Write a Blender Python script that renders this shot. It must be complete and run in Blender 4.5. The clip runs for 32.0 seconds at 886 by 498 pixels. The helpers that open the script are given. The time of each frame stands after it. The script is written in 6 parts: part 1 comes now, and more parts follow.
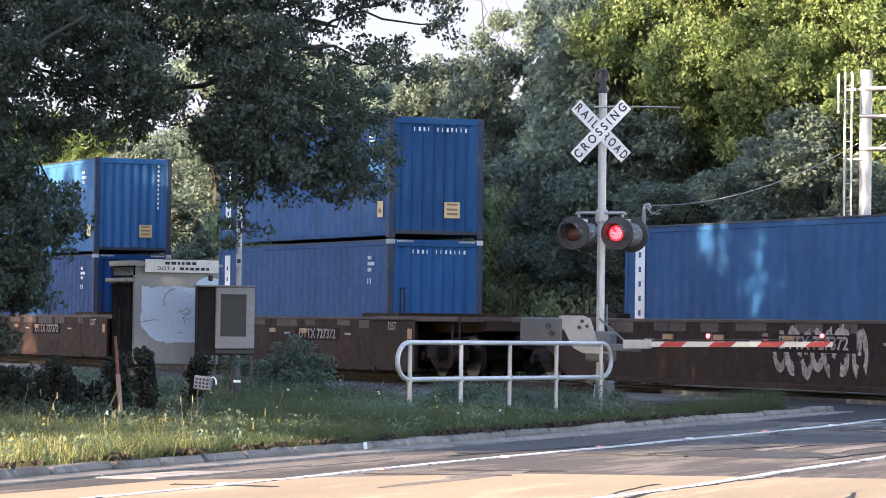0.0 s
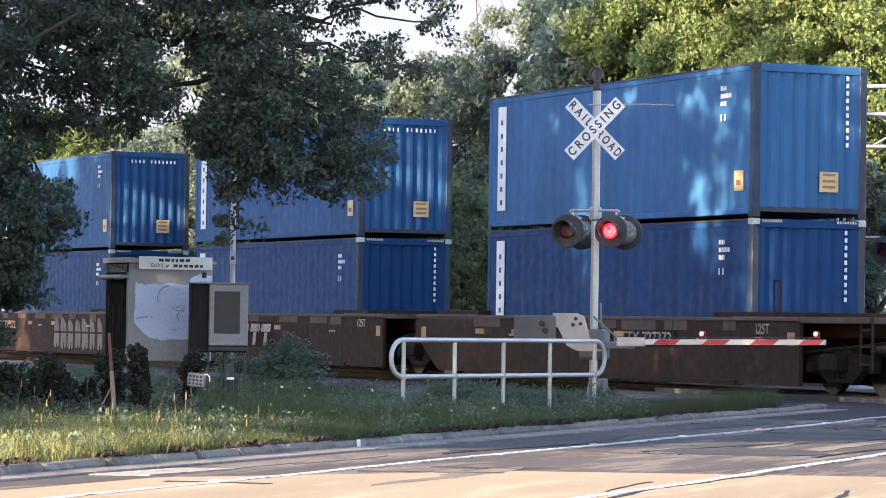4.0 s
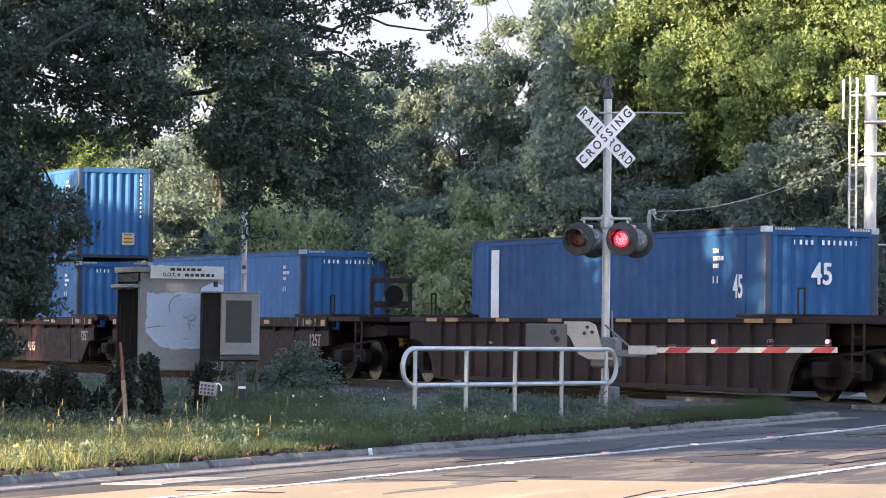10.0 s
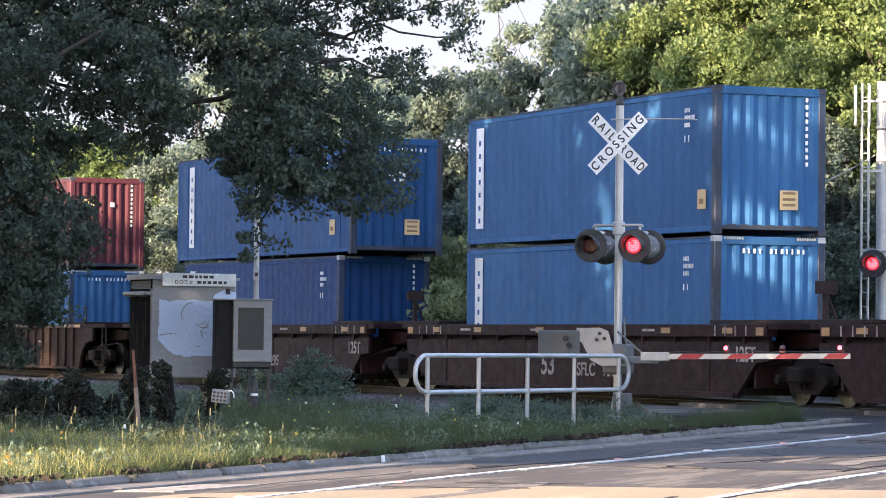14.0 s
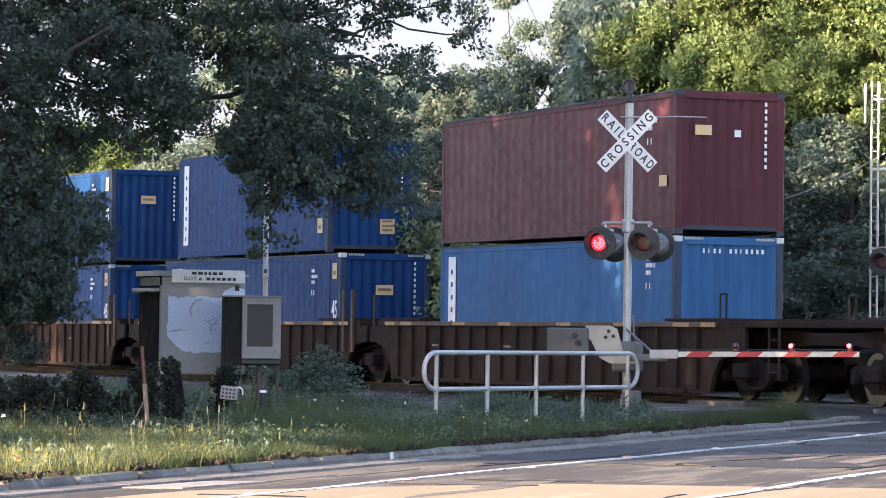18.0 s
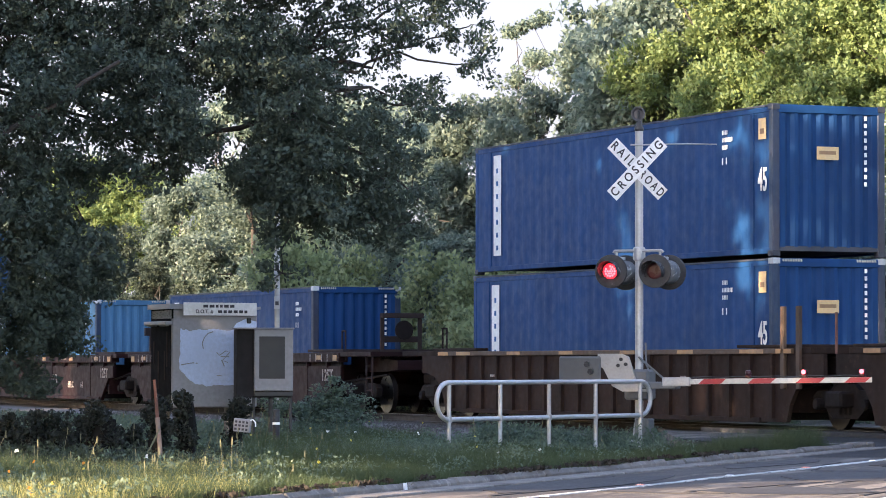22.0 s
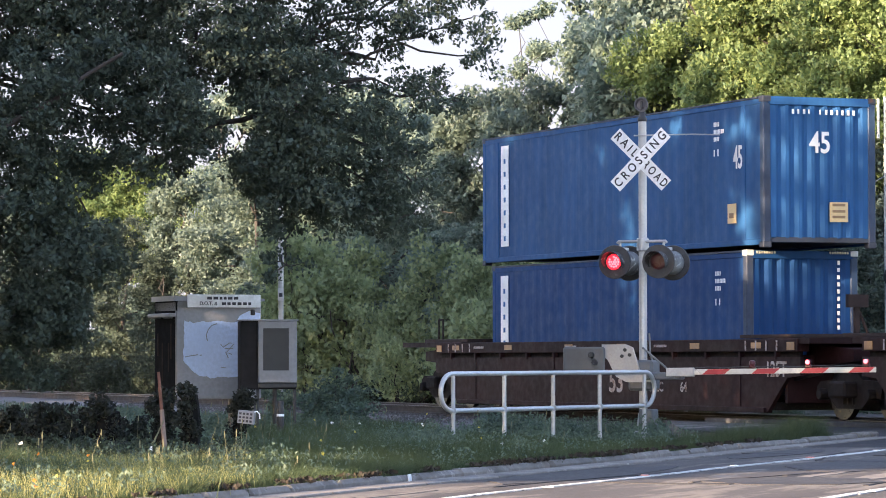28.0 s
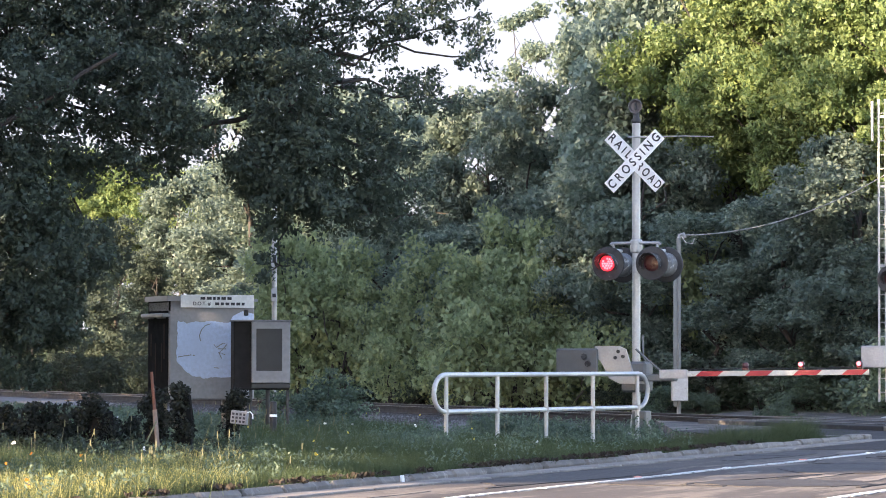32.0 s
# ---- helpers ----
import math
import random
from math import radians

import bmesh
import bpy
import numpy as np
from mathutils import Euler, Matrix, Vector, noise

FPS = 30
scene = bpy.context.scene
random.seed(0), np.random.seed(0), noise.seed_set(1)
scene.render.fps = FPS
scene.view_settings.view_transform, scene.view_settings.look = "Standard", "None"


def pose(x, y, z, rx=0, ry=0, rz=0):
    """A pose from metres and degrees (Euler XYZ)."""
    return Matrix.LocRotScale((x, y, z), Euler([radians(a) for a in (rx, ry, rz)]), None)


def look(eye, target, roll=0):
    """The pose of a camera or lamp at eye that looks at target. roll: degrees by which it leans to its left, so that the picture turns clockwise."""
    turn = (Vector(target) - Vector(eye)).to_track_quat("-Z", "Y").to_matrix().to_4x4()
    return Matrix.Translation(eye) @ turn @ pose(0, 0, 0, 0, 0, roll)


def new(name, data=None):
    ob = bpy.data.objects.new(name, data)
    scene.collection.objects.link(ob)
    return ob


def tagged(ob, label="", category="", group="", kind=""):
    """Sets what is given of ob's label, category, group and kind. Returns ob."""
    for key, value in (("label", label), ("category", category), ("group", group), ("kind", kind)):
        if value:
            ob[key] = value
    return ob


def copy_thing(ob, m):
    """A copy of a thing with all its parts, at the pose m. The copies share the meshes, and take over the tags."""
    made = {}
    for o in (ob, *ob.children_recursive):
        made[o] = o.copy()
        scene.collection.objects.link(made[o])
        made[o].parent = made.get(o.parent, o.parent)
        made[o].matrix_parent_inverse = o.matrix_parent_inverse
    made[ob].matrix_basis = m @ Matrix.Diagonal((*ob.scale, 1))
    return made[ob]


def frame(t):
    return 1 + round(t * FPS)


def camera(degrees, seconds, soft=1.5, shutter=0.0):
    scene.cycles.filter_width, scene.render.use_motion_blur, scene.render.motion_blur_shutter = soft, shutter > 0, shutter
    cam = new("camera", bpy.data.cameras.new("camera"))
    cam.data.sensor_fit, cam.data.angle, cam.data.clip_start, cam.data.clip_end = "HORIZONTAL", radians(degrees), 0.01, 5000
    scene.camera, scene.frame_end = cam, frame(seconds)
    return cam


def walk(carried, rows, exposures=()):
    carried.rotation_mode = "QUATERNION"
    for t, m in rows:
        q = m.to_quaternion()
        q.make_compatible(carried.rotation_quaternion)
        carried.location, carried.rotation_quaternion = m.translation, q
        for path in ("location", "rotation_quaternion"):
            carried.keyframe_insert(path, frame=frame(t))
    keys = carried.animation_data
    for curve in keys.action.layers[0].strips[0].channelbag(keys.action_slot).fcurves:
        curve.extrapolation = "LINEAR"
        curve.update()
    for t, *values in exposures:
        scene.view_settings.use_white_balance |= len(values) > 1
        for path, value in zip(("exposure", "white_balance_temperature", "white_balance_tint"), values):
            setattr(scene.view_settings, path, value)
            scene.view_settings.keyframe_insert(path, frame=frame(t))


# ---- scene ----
cam = camera(15.06, 32.0, 0.95)
EYE = (0.0, 0.0, 1.17)
# seconds, heading, tilt and lean in degrees: a hand-held camera that stands in one spot
VIEW = [
    (0.0, -0.518, 1.319, 0.73), (0.5, -0.49, 1.318, 0.76), (1.0, -0.512, 1.311, 0.84), (1.5, -0.583, 1.312, 0.83),
    (2.0, -0.65, 1.298, 0.87), (2.5, -0.679, 1.279, 0.9), (3.0, -0.665, 1.254, 0.87), (3.5, -0.638, 1.254, 0.84),
    (5.5, -0.595, 1.426, 0.75), (6.0, -0.566, 1.438, 0.72), (6.5, -0.524, 1.437, 0.73), (7.0, -0.487, 1.432, 0.67),
    (7.5, -0.481, 1.424, 0.78), (8.0, -0.506, 1.422, 0.73), (8.5, -0.524, 1.407, 0.73), (9.0, -0.509, 1.4, 0.73),
    (9.5, -0.475, 1.407, 0.69), (10.0, -0.43, 1.421, 0.69), (10.5, -0.4, 1.448, 0.67), (11.0, -0.395, 1.5, 0.65),
    (11.5, -0.4, 1.556, 0.63), (12.0, -0.4, 1.569, 0.6), (12.5, -0.37, 1.556, 0.63), (13.0, -0.314, 1.526, 0.6),
    (13.5, -0.263, 1.516, 0.54), (14.0, -0.22, 1.535, 0.58), (14.5, -0.202, 1.562, 0.49), (16.5, -0.039, 1.554, 0.49),
    (17.0, -0.018, 1.538, 0.6), (17.5, -0.033, 1.518, 0.58), (18.0, -0.064, 1.485, 0.72), (18.5, -0.065, 1.466, 0.7),
    (19.0, -0.035, 1.458, 0.71), (19.5, 0.012, 1.45, 0.69), (20.0, 0.034, 1.465, 0.69), (20.5, 0.041, 1.56, 0.55),
    (21.0, 0.07, 1.711, 0.39), (21.5, 0.109, 1.861, 0.17), (22.0, 0.129, 1.998, 0.07), (22.5, 0.109, 2.098, 0.07),
    (23.0, 0.079, 2.167, 0.02), (23.5, 0.069, 2.204, -0.09), (24.0, 0.086, 2.231, -0.12), (24.5, 0.179, 2.205, -0.29),
    (25.0, 0.369, 2.115, -0.52), (25.5, 0.565, 1.989, -0.61), (27.5, 0.212, 1.789, -0.05), (28.0, 0.191, 1.848, -0.11),
    (28.5, 0.249, 1.914, -0.19), (29.0, 0.27, 1.938, -0.12), (29.5, 0.2, 1.925, 0.09), (30.0, 0.064, 1.895, 0.12),
    (30.5, -0.012, 1.866, 0.15), (31.0, 0.002, 1.854, 0.15), (31.5, 0.049, 1.851, 0.12), (32.0, 0.081, 1.865, 0.08),
]


def aim(heading, tilt):
    a, b = radians(heading), radians(tilt)
    return (EYE[0] - math.sin(a) * math.cos(b), EYE[1] + math.cos(a) * math.cos(b), EYE[2] + math.sin(b))


walk(cam, [(t, look(EYE, aim(h, p), r)) for t, h, p, r in VIEW], [(0.0, 2.24, 6500, 27), (20.0, 2.26, 6500, 27), (24.0, 2.36, 6500, 27), (26.0, 2.34, 6500, 27), (28.0, 2.26, 6500, 27), (30.0, 2.38, 6500, 27), (32.0, 2.38, 6500, 27)])

# ---------------------------------------------------------------- light
SUN_AZ, SUN_EL = 229.0, 14.0   # degrees clockwise from +y, and above the horizon
world = bpy.data.worlds.new("sky")
scene.world = world
world.use_nodes = True
wn = world.node_tree
sky = wn.nodes.new("ShaderNodeTexSky")
sky.sky_type = "NISHITA"
sky.sun_disc = False
sky.sun_elevation, sky.sun_rotation = radians(SUN_EL), radians(SUN_AZ)
sky.air_density, sky.dust_density, sky.ozone_density = 1.0, 0.6, 1.0
wn.links.new(sky.outputs[0], wn.nodes["Background"].inputs[0])
wn.nodes["Background"].inputs[1].default_value = 0.15
to_sun = Vector((math.sin(radians(SUN_AZ)) * math.cos(radians(SUN_EL)), math.cos(radians(SUN_AZ)) * math.cos(radians(SUN_EL)), math.sin(radians(SUN_EL))))
sun_data = bpy.data.lights.new("sun", "SUN")
sun_data.energy, sun_data.angle, sun_data.color = 5.0, radians(0.45), (1.0, 0.83, 0.53)
sun = new("sun", sun_data)
sun.matrix_basis = look(to_sun * 200, (0, 0, 0))


# ---------------------------------------------------------------- materials
def nodes_of(name):
    m = bpy.data.materials.new(name)
    m.use_nodes = True
    nt = m.node_tree
    return m, nt, nt.nodes["Principled BSDF"]


def mix_rgb(nt, fac, a, b, kind="MIX"):
    n = nt.nodes.new("ShaderNodeMix")
    n.data_type, n.blend_type = "RGBA", kind
    for sock, value in ((n.inputs[0], fac), (n.inputs[6], a), (n.inputs[7], b)):
        if hasattr(value, "links") or hasattr(value, "is_linked"):
            nt.links.new(value, sock)
        elif isinstance(value, (tuple, list)):
            sock.default_value = (*value[:3], 1)
        else:
            sock.default_value = value
    return n.outputs[2]


def ramp(nt, value, lo, hi, a=0.0, b=1.0):
    n = nt.nodes.new("ShaderNodeMapRange")
    n.inputs[1].default_value, n.inputs[2].default_value, n.inputs[3].default_value, n.inputs[4].default_value = lo, hi, a, b
    nt.links.new(value, n.inputs[0])
    return n.outputs[0]


def noise_tex(nt, scale, detail=4.0, stretch=None, rough=0.55, along_road=0.0):
    n = nt.nodes.new("ShaderNodeTexNoise")
    n.inputs["Scale"].default_value, n.inputs["Detail"].default_value, n.inputs["Roughness"].default_value = scale, detail, rough
    c = nt.nodes.new("ShaderNodeTexCoord")
    mp = nt.nodes.new("ShaderNodeMapping")
    if along_road:
        mp.vector_type = "TEXTURE"
        mp.inputs["Rotation"].default_value = (0, 0, radians(-20.75))
        mp.inputs["Scale"].default_value = (1, along_road, 1)
    elif stretch:
        mp.inputs["Scale"].default_value = stretch
    info = nt.nodes.new("ShaderNodeObjectInfo")
    off = nt.nodes.new("ShaderNodeVectorMath")
    off.operation = "SCALE"
    off.inputs[0].default_value = (37.0, 21.0, 13.0)
    nt.links.new(info.outputs["Random"], off.inputs["Scale"])
    nt.links.new(off.outputs[0], mp.inputs["Location"])
    nt.links.new(c.outputs["Object"], mp.inputs["Vector"])
    nt.links.new(mp.outputs[0], n.inputs["Vector"])
    return n.outputs[0]


def bump(nt, bsdf, value, strength, dist=0.01):
    b = nt.nodes.new("ShaderNodeBump")
    b.inputs["Strength"].default_value, b.inputs["Distance"].default_value = strength, dist
    nt.links.new(value, b.inputs["Height"])
    nt.links.new(b.outputs[0], bsdf.inputs["Normal"])


def surface(name, base, dark=None, worn=None, rough=0.6, metal=0.0, big=0.6, fine=14.0, stretch=None, worn_at=(0.62, 0.72), relief=0.2, spread=0.10, relief_scale=40.0, along_road=0.0):
    """A painted, cast, or mineral surface: base colour, stains of a second colour, worn spots of a third, grain and fine relief."""
    m, nt, b = nodes_of(name)
    info = nt.nodes.new("ShaderNodeObjectInfo")
    tone = ramp(nt, info.outputs["Random"], 0, 1, 1 - spread, 1 + spread)
    col = mix_rgb(nt, ramp(nt, noise_tex(nt, fine, 5.0, stretch), 0.3, 0.7), tuple(c * 0.86 for c in base), tuple(min(1, c * 1.12) for c in base))
    if dark:
        col = mix_rgb(nt, ramp(nt, noise_tex(nt, big, 6.0, stretch, 0.55, along_road), 0.42, 0.72, 0, 0.85), col, dark)
    if worn:
        col = mix_rgb(nt, ramp(nt, noise_tex(nt, big * 4.5, 8.0, stretch, 0.7, along_road), worn_at[0], worn_at[1]), col, worn)
    mul = nt.nodes.new("ShaderNodeVectorMath")
    mul.operation = "SCALE"
    nt.links.new(col, mul.inputs[0])
    nt.links.new(tone, mul.inputs["Scale"])
    nt.links.new(mul.outputs[0], b.inputs["Base Color"])
    nt.links.new(ramp(nt, noise_tex(nt, fine * 0.5, 4.0), 0.3, 0.7, max(0.05, rough - 0.12), min(1, rough + 0.12)), b.inputs["Roughness"])
    b.inputs["Metallic"].default_value = metal
    if relief:
        bump(nt, b, noise_tex(nt, relief_scale, 5.0), relief, 0.006)
    return m


def leaf_material(name, a, b_col, gloss=0.35, back=0.4):
    m, nt, b = nodes_of(name)
    geo = nt.nodes.new("ShaderNodeNewGeometry")
    info = nt.nodes.new("ShaderNodeObjectInfo")
    col = mix_rgb(nt, geo.outputs["Random Per Island"], a, b_col)
    col = mix_rgb(nt, ramp(nt, noise_tex(nt, 0.35, 3.0), 0.38, 0.62, 0, 0.65), col, tuple(0.6 * x + 0.4 * y * 1.3 for x, y in zip(a, b_col)))
    tone = ramp(nt, info.outputs["Random"], 0, 1, 0.85, 1.15)
    mul = nt.nodes.new("ShaderNodeVectorMath")
    mul.operation = "SCALE"
    nt.links.new(col, mul.inputs[0])
    nt.links.new(tone, mul.inputs["Scale"])
    nt.links.new(mul.outputs[0], b.inputs["Base Color"])
    b.inputs["Roughness"].default_value = 1 - gloss
    tr = nt.nodes.new("ShaderNodeBsdfTranslucent")
    nt.links.new(mul.outputs[0], tr.inputs[0])
    mx = nt.nodes.new("ShaderNodeMixShader")
    mx.inputs[0].default_value = back
    nt.links.new(b.outputs[0], mx.inputs[1])
    nt.links.new(tr.outputs[0], mx.inputs[2])
    nt.links.new(mx.outputs[0], nt.nodes["Material Output"].inputs[0])
    return m


def glow(name, color, power):
    m, nt, b = nodes_of(name)
    b.inputs["Base Color"].default_value = (*color, 1)
    b.inputs["Emission Color"].default_value = (*color, 1)
    b.inputs["Emission Strength"].default_value = power
    return m


RUST = (0.10, 0.045, 0.022)
BLUES = {
    "mid": surface("container_blue", (0.018, 0.080, 0.196), (0.013, 0.056, 0.138), (0.040, 0.112, 0.240), 0.6, 0, 1.5, 9, (0.5, 1, 0.12), (0.66, 0.8), 0.05),
    "deep": surface("container_deep_blue", (0.007, 0.045, 0.138), (0.006, 0.032, 0.100), (0.022, 0.062, 0.165), 0.6, 0, 1.5, 9, (0.5, 1, 0.12), (0.68, 0.8), 0.05),
    "light": surface("container_faded_blue", (0.032, 0.118, 0.258), (0.024, 0.088, 0.196), (0.066, 0.160, 0.310), 0.62, 0, 1.5, 9, (0.5, 1, 0.12), (0.62, 0.78), 0.05),
    "pale": surface("container_pale_blue", (0.058, 0.165, 0.285), (0.040, 0.112, 0.19), (0.12, 0.23, 0.33), 0.6, 0, 1.5, 9, (0.5, 1, 0.12), (0.58, 0.76), 0.05),
    "red": surface("container_maroon", (0.086, 0.026, 0.034), (0.064, 0.021, 0.028), (0.125, 0.042, 0.046), 0.5, 0, 1.5, 9, (0.5, 1, 0.12), (0.66, 0.8), 0.05),
}
for paint in BLUES.values():
    paint.node_tree.nodes["Principled BSDF"].inputs["Specular IOR Level"].default_value = 0.12
DARKENED = surface("sooty_edge_paint", (0.028, 0.034, 0.050), (0.018, 0.020, 0.026), RUST, 0.65, 0, 0.8, 12)
WHITE = surface("white_paint", (0.74, 0.75, 0.74), (0.55, 0.55, 0.52), None, 0.55, 0, 1.5, 20)
LABEL = surface("faded_yellow_label", (0.60, 0.43, 0.20), (0.52, 0.38, 0.22), (0.62, 0.55, 0.44), 0.6, 0, 4.0, 30)
LABEL_INK = surface("brown_label_print", (0.24, 0.14, 0.07), None, None, 0.7)
ARM_WHITE = surface("cream_gate_paint", (0.62, 0.59, 0.51), (0.46, 0.44, 0.39), (0.30, 0.27, 0.23), 0.5, 0, 2.0, 20, None, (0.6, 0.7))
INK = surface("black_ink", (0.03, 0.03, 0.035), None, None, 0.6)
CASTING = surface("pale_casting", (0.55, 0.56, 0.55), (0.15, 0.15, 0.15), RUST, 0.6)
HOUSING = surface("pale_lamp_housing", (0.20, 0.20, 0.195), (0.07, 0.07, 0.07), (0.45, 0.45, 0.43), 0.6, 0.1, 3.0, 20, None, (0.56, 0.64))
HAZARD = surface("hazard_strip", (0.55, 0.50, 0.36), (0.25, 0.22, 0.18), None, 0.6)
CAR_BROWN = surface("well_car_brown", (0.0310, 0.0178, 0.0136), (0.0165, 0.0112, 0.0095), (0.0560, 0.0310, 0.0205), 0.75, 0, 0.7, 10, (0.4, 1, 0.8), (0.58, 0.75), 0.3)
CAR_TAN = surface("well_car_faded_brown", (0.0720, 0.0480, 0.0360), (0.0430, 0.0300, 0.0240), (0.1050, 0.0740, 0.0540), 0.8, 0, 0.8, 10, (0.4, 1, 0.8), (0.56, 0.72), 0.3)
CAR_MAROON = surface("well_car_maroon", (0.0195, 0.0075, 0.0080), (0.0135, 0.0065, 0.0062), (0.040, 0.0125, 0.0105), 0.65, 0, 0.7, 10, (0.4, 1, 0.8), (0.62, 0.78), 0.2)
CAR_RIB = surface("well_car_rusty_rib", (0.0270, 0.0162, 0.0124), (0.0150, 0.0102, 0.0084), (0.0450, 0.0275, 0.0185), 0.8, 0, 0.9, 12, None, (0.56, 0.72), 0.3)
CAR_CHORD = surface("well_car_chord", (0.0835, 0.0513, 0.0308), (0.0438, 0.0271, 0.0181), (0.1273, 0.0881, 0.0460), 0.75, 0, 1.2, 12, (0.4, 1, 1), (0.55, 0.7), 0.25)
BOGIE = surface("grimy_cast_steel", (0.017, 0.013, 0.012), (0.009, 0.008, 0.007), (0.032, 0.020, 0.014), 0.85, 0.2, 2.0, 20)
TREAD = surface("worn_wheel_steel", (0.06, 0.055, 0.05), (0.03, 0.026, 0.024), None, 0.35, 0.9)
CHALK = surface("graffiti_paint", (0.34, 0.31, 0.29), (0.18, 0.13, 0.11), RUST, 0.85, 0, 3.0, 10, None, (0.5, 0.62))
SPRAY = surface("faded_spray_paint", (0.155, 0.138, 0.125), (0.085, 0.066, 0.058), (0.05, 0.034, 0.028), 0.85, 0, 2.0, 12, None, (0.58, 0.68))
REFLECT = surface("reflective_tape", (0.36, 0.19, 0.07), (0.16, 0.09, 0.05), None, 0.5, 0, 4.0)
ALU = surface("brushed_aluminium", (0.49, 0.495, 0.49), (0.36, 0.36, 0.35), (0.24, 0.23, 0.21), 0.45, 0.35, 1.5, 25, None, (0.64, 0.78), 0.1)
GALV = surface("galvanised_steel", (0.42, 0.42, 0.41), (0.27, 0.27, 0.26), (0.20, 0.15, 0.11), 0.5, 0.5, 2.0, 25, None, (0.62, 0.76), 0.15)
WEATHERED = surface("weathered_grey_steel", (0.19, 0.195, 0.18), (0.13, 0.13, 0.12), (0.10, 0.08, 0.06), 0.6, 0.2, 2.0, 25, None, (0.6, 0.76), 0.15)
BLACK = surface("black_signal_paint", (0.022, 0.022, 0.024), (0.05, 0.05, 0.05), (0.16, 0.16, 0.16), 0.6, 0, 4.0, 30, None, (0.6, 0.74), 0.2)
LENS_OFF = surface("dark_red_lens", (0.055, 0.006, 0.010), None, None, 0.3)
LENS_ON = glow("lit_red_lens", (0.85, 0.012, 0.02), 0.75)
LENS_HOT = glow("lit_red_core", (1.0, 0.09, 0.10), 1.6)
HOOD = surface("peeling_black_hood", (0.030, 0.029, 0.030), (0.05, 0.048, 0.046), (0.30, 0.29, 0.28), 0.7, 0, 2.2, 30, None, (0.54, 0.60), 0.3)
CRACK = surface("crack_sealer_and_dark_dapple", (0.036, 0.034, 0.034), (0.055, 0.052, 0.05), None, 0.75, 0, 1.0, 30)
# pale colour for streaks of dappled sun on the road
DAPPLE = surface("pale_dapple", (0.22, 0.19, 0.16), (0.10, 0.092, 0.084), (0.24, 0.21, 0.18), 0.95, 0, 2.0, 40, None, (0.5, 0.6))
GATE_RED = surface("gate_red", (0.42, 0.025, 0.03), (0.30, 0.02, 0.03), None, 0.45)
CABINET = surface("weathered_silver_cabinet", (0.27, 0.27, 0.285), (0.22, 0.22, 0.23), (0.17, 0.155, 0.145), 0.5, 0.1, 1.3, 16, None, (0.68, 0.8), 0.1)
PATCH = surface("pale_repaint_patch", (0.56, 0.66, 0.85), (0.48, 0.57, 0.75), (0.34, 0.36, 0.41), 0.5, 0.0, 1.6, 20, None, (0.66, 0.72))
# near-black stands in for shade on side and gable; pale spots are worn paint
CAB_SIDE = surface("shade_dark_cabinet_side", (0.006, 0.006, 0.007), (0.004, 0.004, 0.004), (0.05, 0.05, 0.05), 0.95, 0, 2.0, 16, (1, 1, 0.4), (0.68, 0.74))
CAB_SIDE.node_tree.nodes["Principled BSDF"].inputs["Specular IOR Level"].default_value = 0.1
SMOKE = surface("dark_grey_panel", (0.032, 0.032, 0.033), (0.024, 0.024, 0.024), None, 0.5)
RECESS_SHADE = surface("cabinet_recess_shade", (0.008, 0.006, 0.007), (0.005, 0.004, 0.004), None, 0.8)
CHAR = surface("rotten_black_wood", (0.010, 0.009, 0.008), (0.006, 0.006, 0.005), (0.028, 0.022, 0.018), 0.95, 0, 3.0, 25, (1, 1, 0.3), (0.62, 0.75), 0.8)
CHAR.node_tree.nodes["Principled BSDF"].inputs["Specular IOR Level"].default_value = 0.1
RUSTY = surface("rusty_iron", (0.15, 0.062, 0.04), (0.07, 0.035, 0.025), (0.25, 0.16, 0.12), 0.85, 0.1, 3.0, 30)
ROD_PALE = surface("pale_peeling_paint", (0.22, 0.16, 0.125), (0.11, 0.07, 0.055), (0.30, 0.24, 0.2), 0.85, 0, 3.0, 30)
BARK = surface("bark", (0.050, 0.042, 0.036), (0.026, 0.023, 0.020), (0.085, 0.078, 0.068), 0.95, 0, 1.0, 12, (1, 1, 0.25), (0.6, 0.75), 0.9, 0.1, 14)
ASPHALT = surface("asphalt", (0.104, 0.093, 0.084), (0.046, 0.042, 0.040), (0.195, 0.170, 0.140), 0.85, 0, 0.55, 30, None, (0.50, 0.60), 0.6, 0.0, 60, 7.0)
# warm pale asphalt: the colour carries the sunlight on the near lane
ASPHALT_SUNLIT = surface("sunlit_tone_asphalt", (0.37, 0.295, 0.195), (0.26, 0.21, 0.145), (0.45, 0.37, 0.25), 0.9, 0, 0.5, 30, None, (0.54, 0.68), 0.5, 0.0, 60, 7.0)
TAR = surface("tar_patch", (0.050, 0.047, 0.046), (0.075, 0.070, 0.066), None, 0.7, 0, 1.0, 30)
LINE = surface("worn_road_line", (0.62, 0.61, 0.57), (0.40, 0.39, 0.36), (0.10, 0.098, 0.095), 0.8, 0, 1.2, 22, None, (0.53, 0.60), 0.2)
CONCRETE = surface("kerb_concrete", (0.200, 0.176, 0.150), (0.075, 0.068, 0.060), (0.29, 0.26, 0.225), 0.9, 0, 1.6, 18, None, (0.54, 0.66), 0.9)
SOIL = surface("grassy_soil", (0.055, 0.062, 0.026), (0.050, 0.042, 0.026), (0.075, 0.075, 0.032), 0.98, 0, 0.5, 6, None, (0.5, 0.7), 0.8, 0.0, 20)
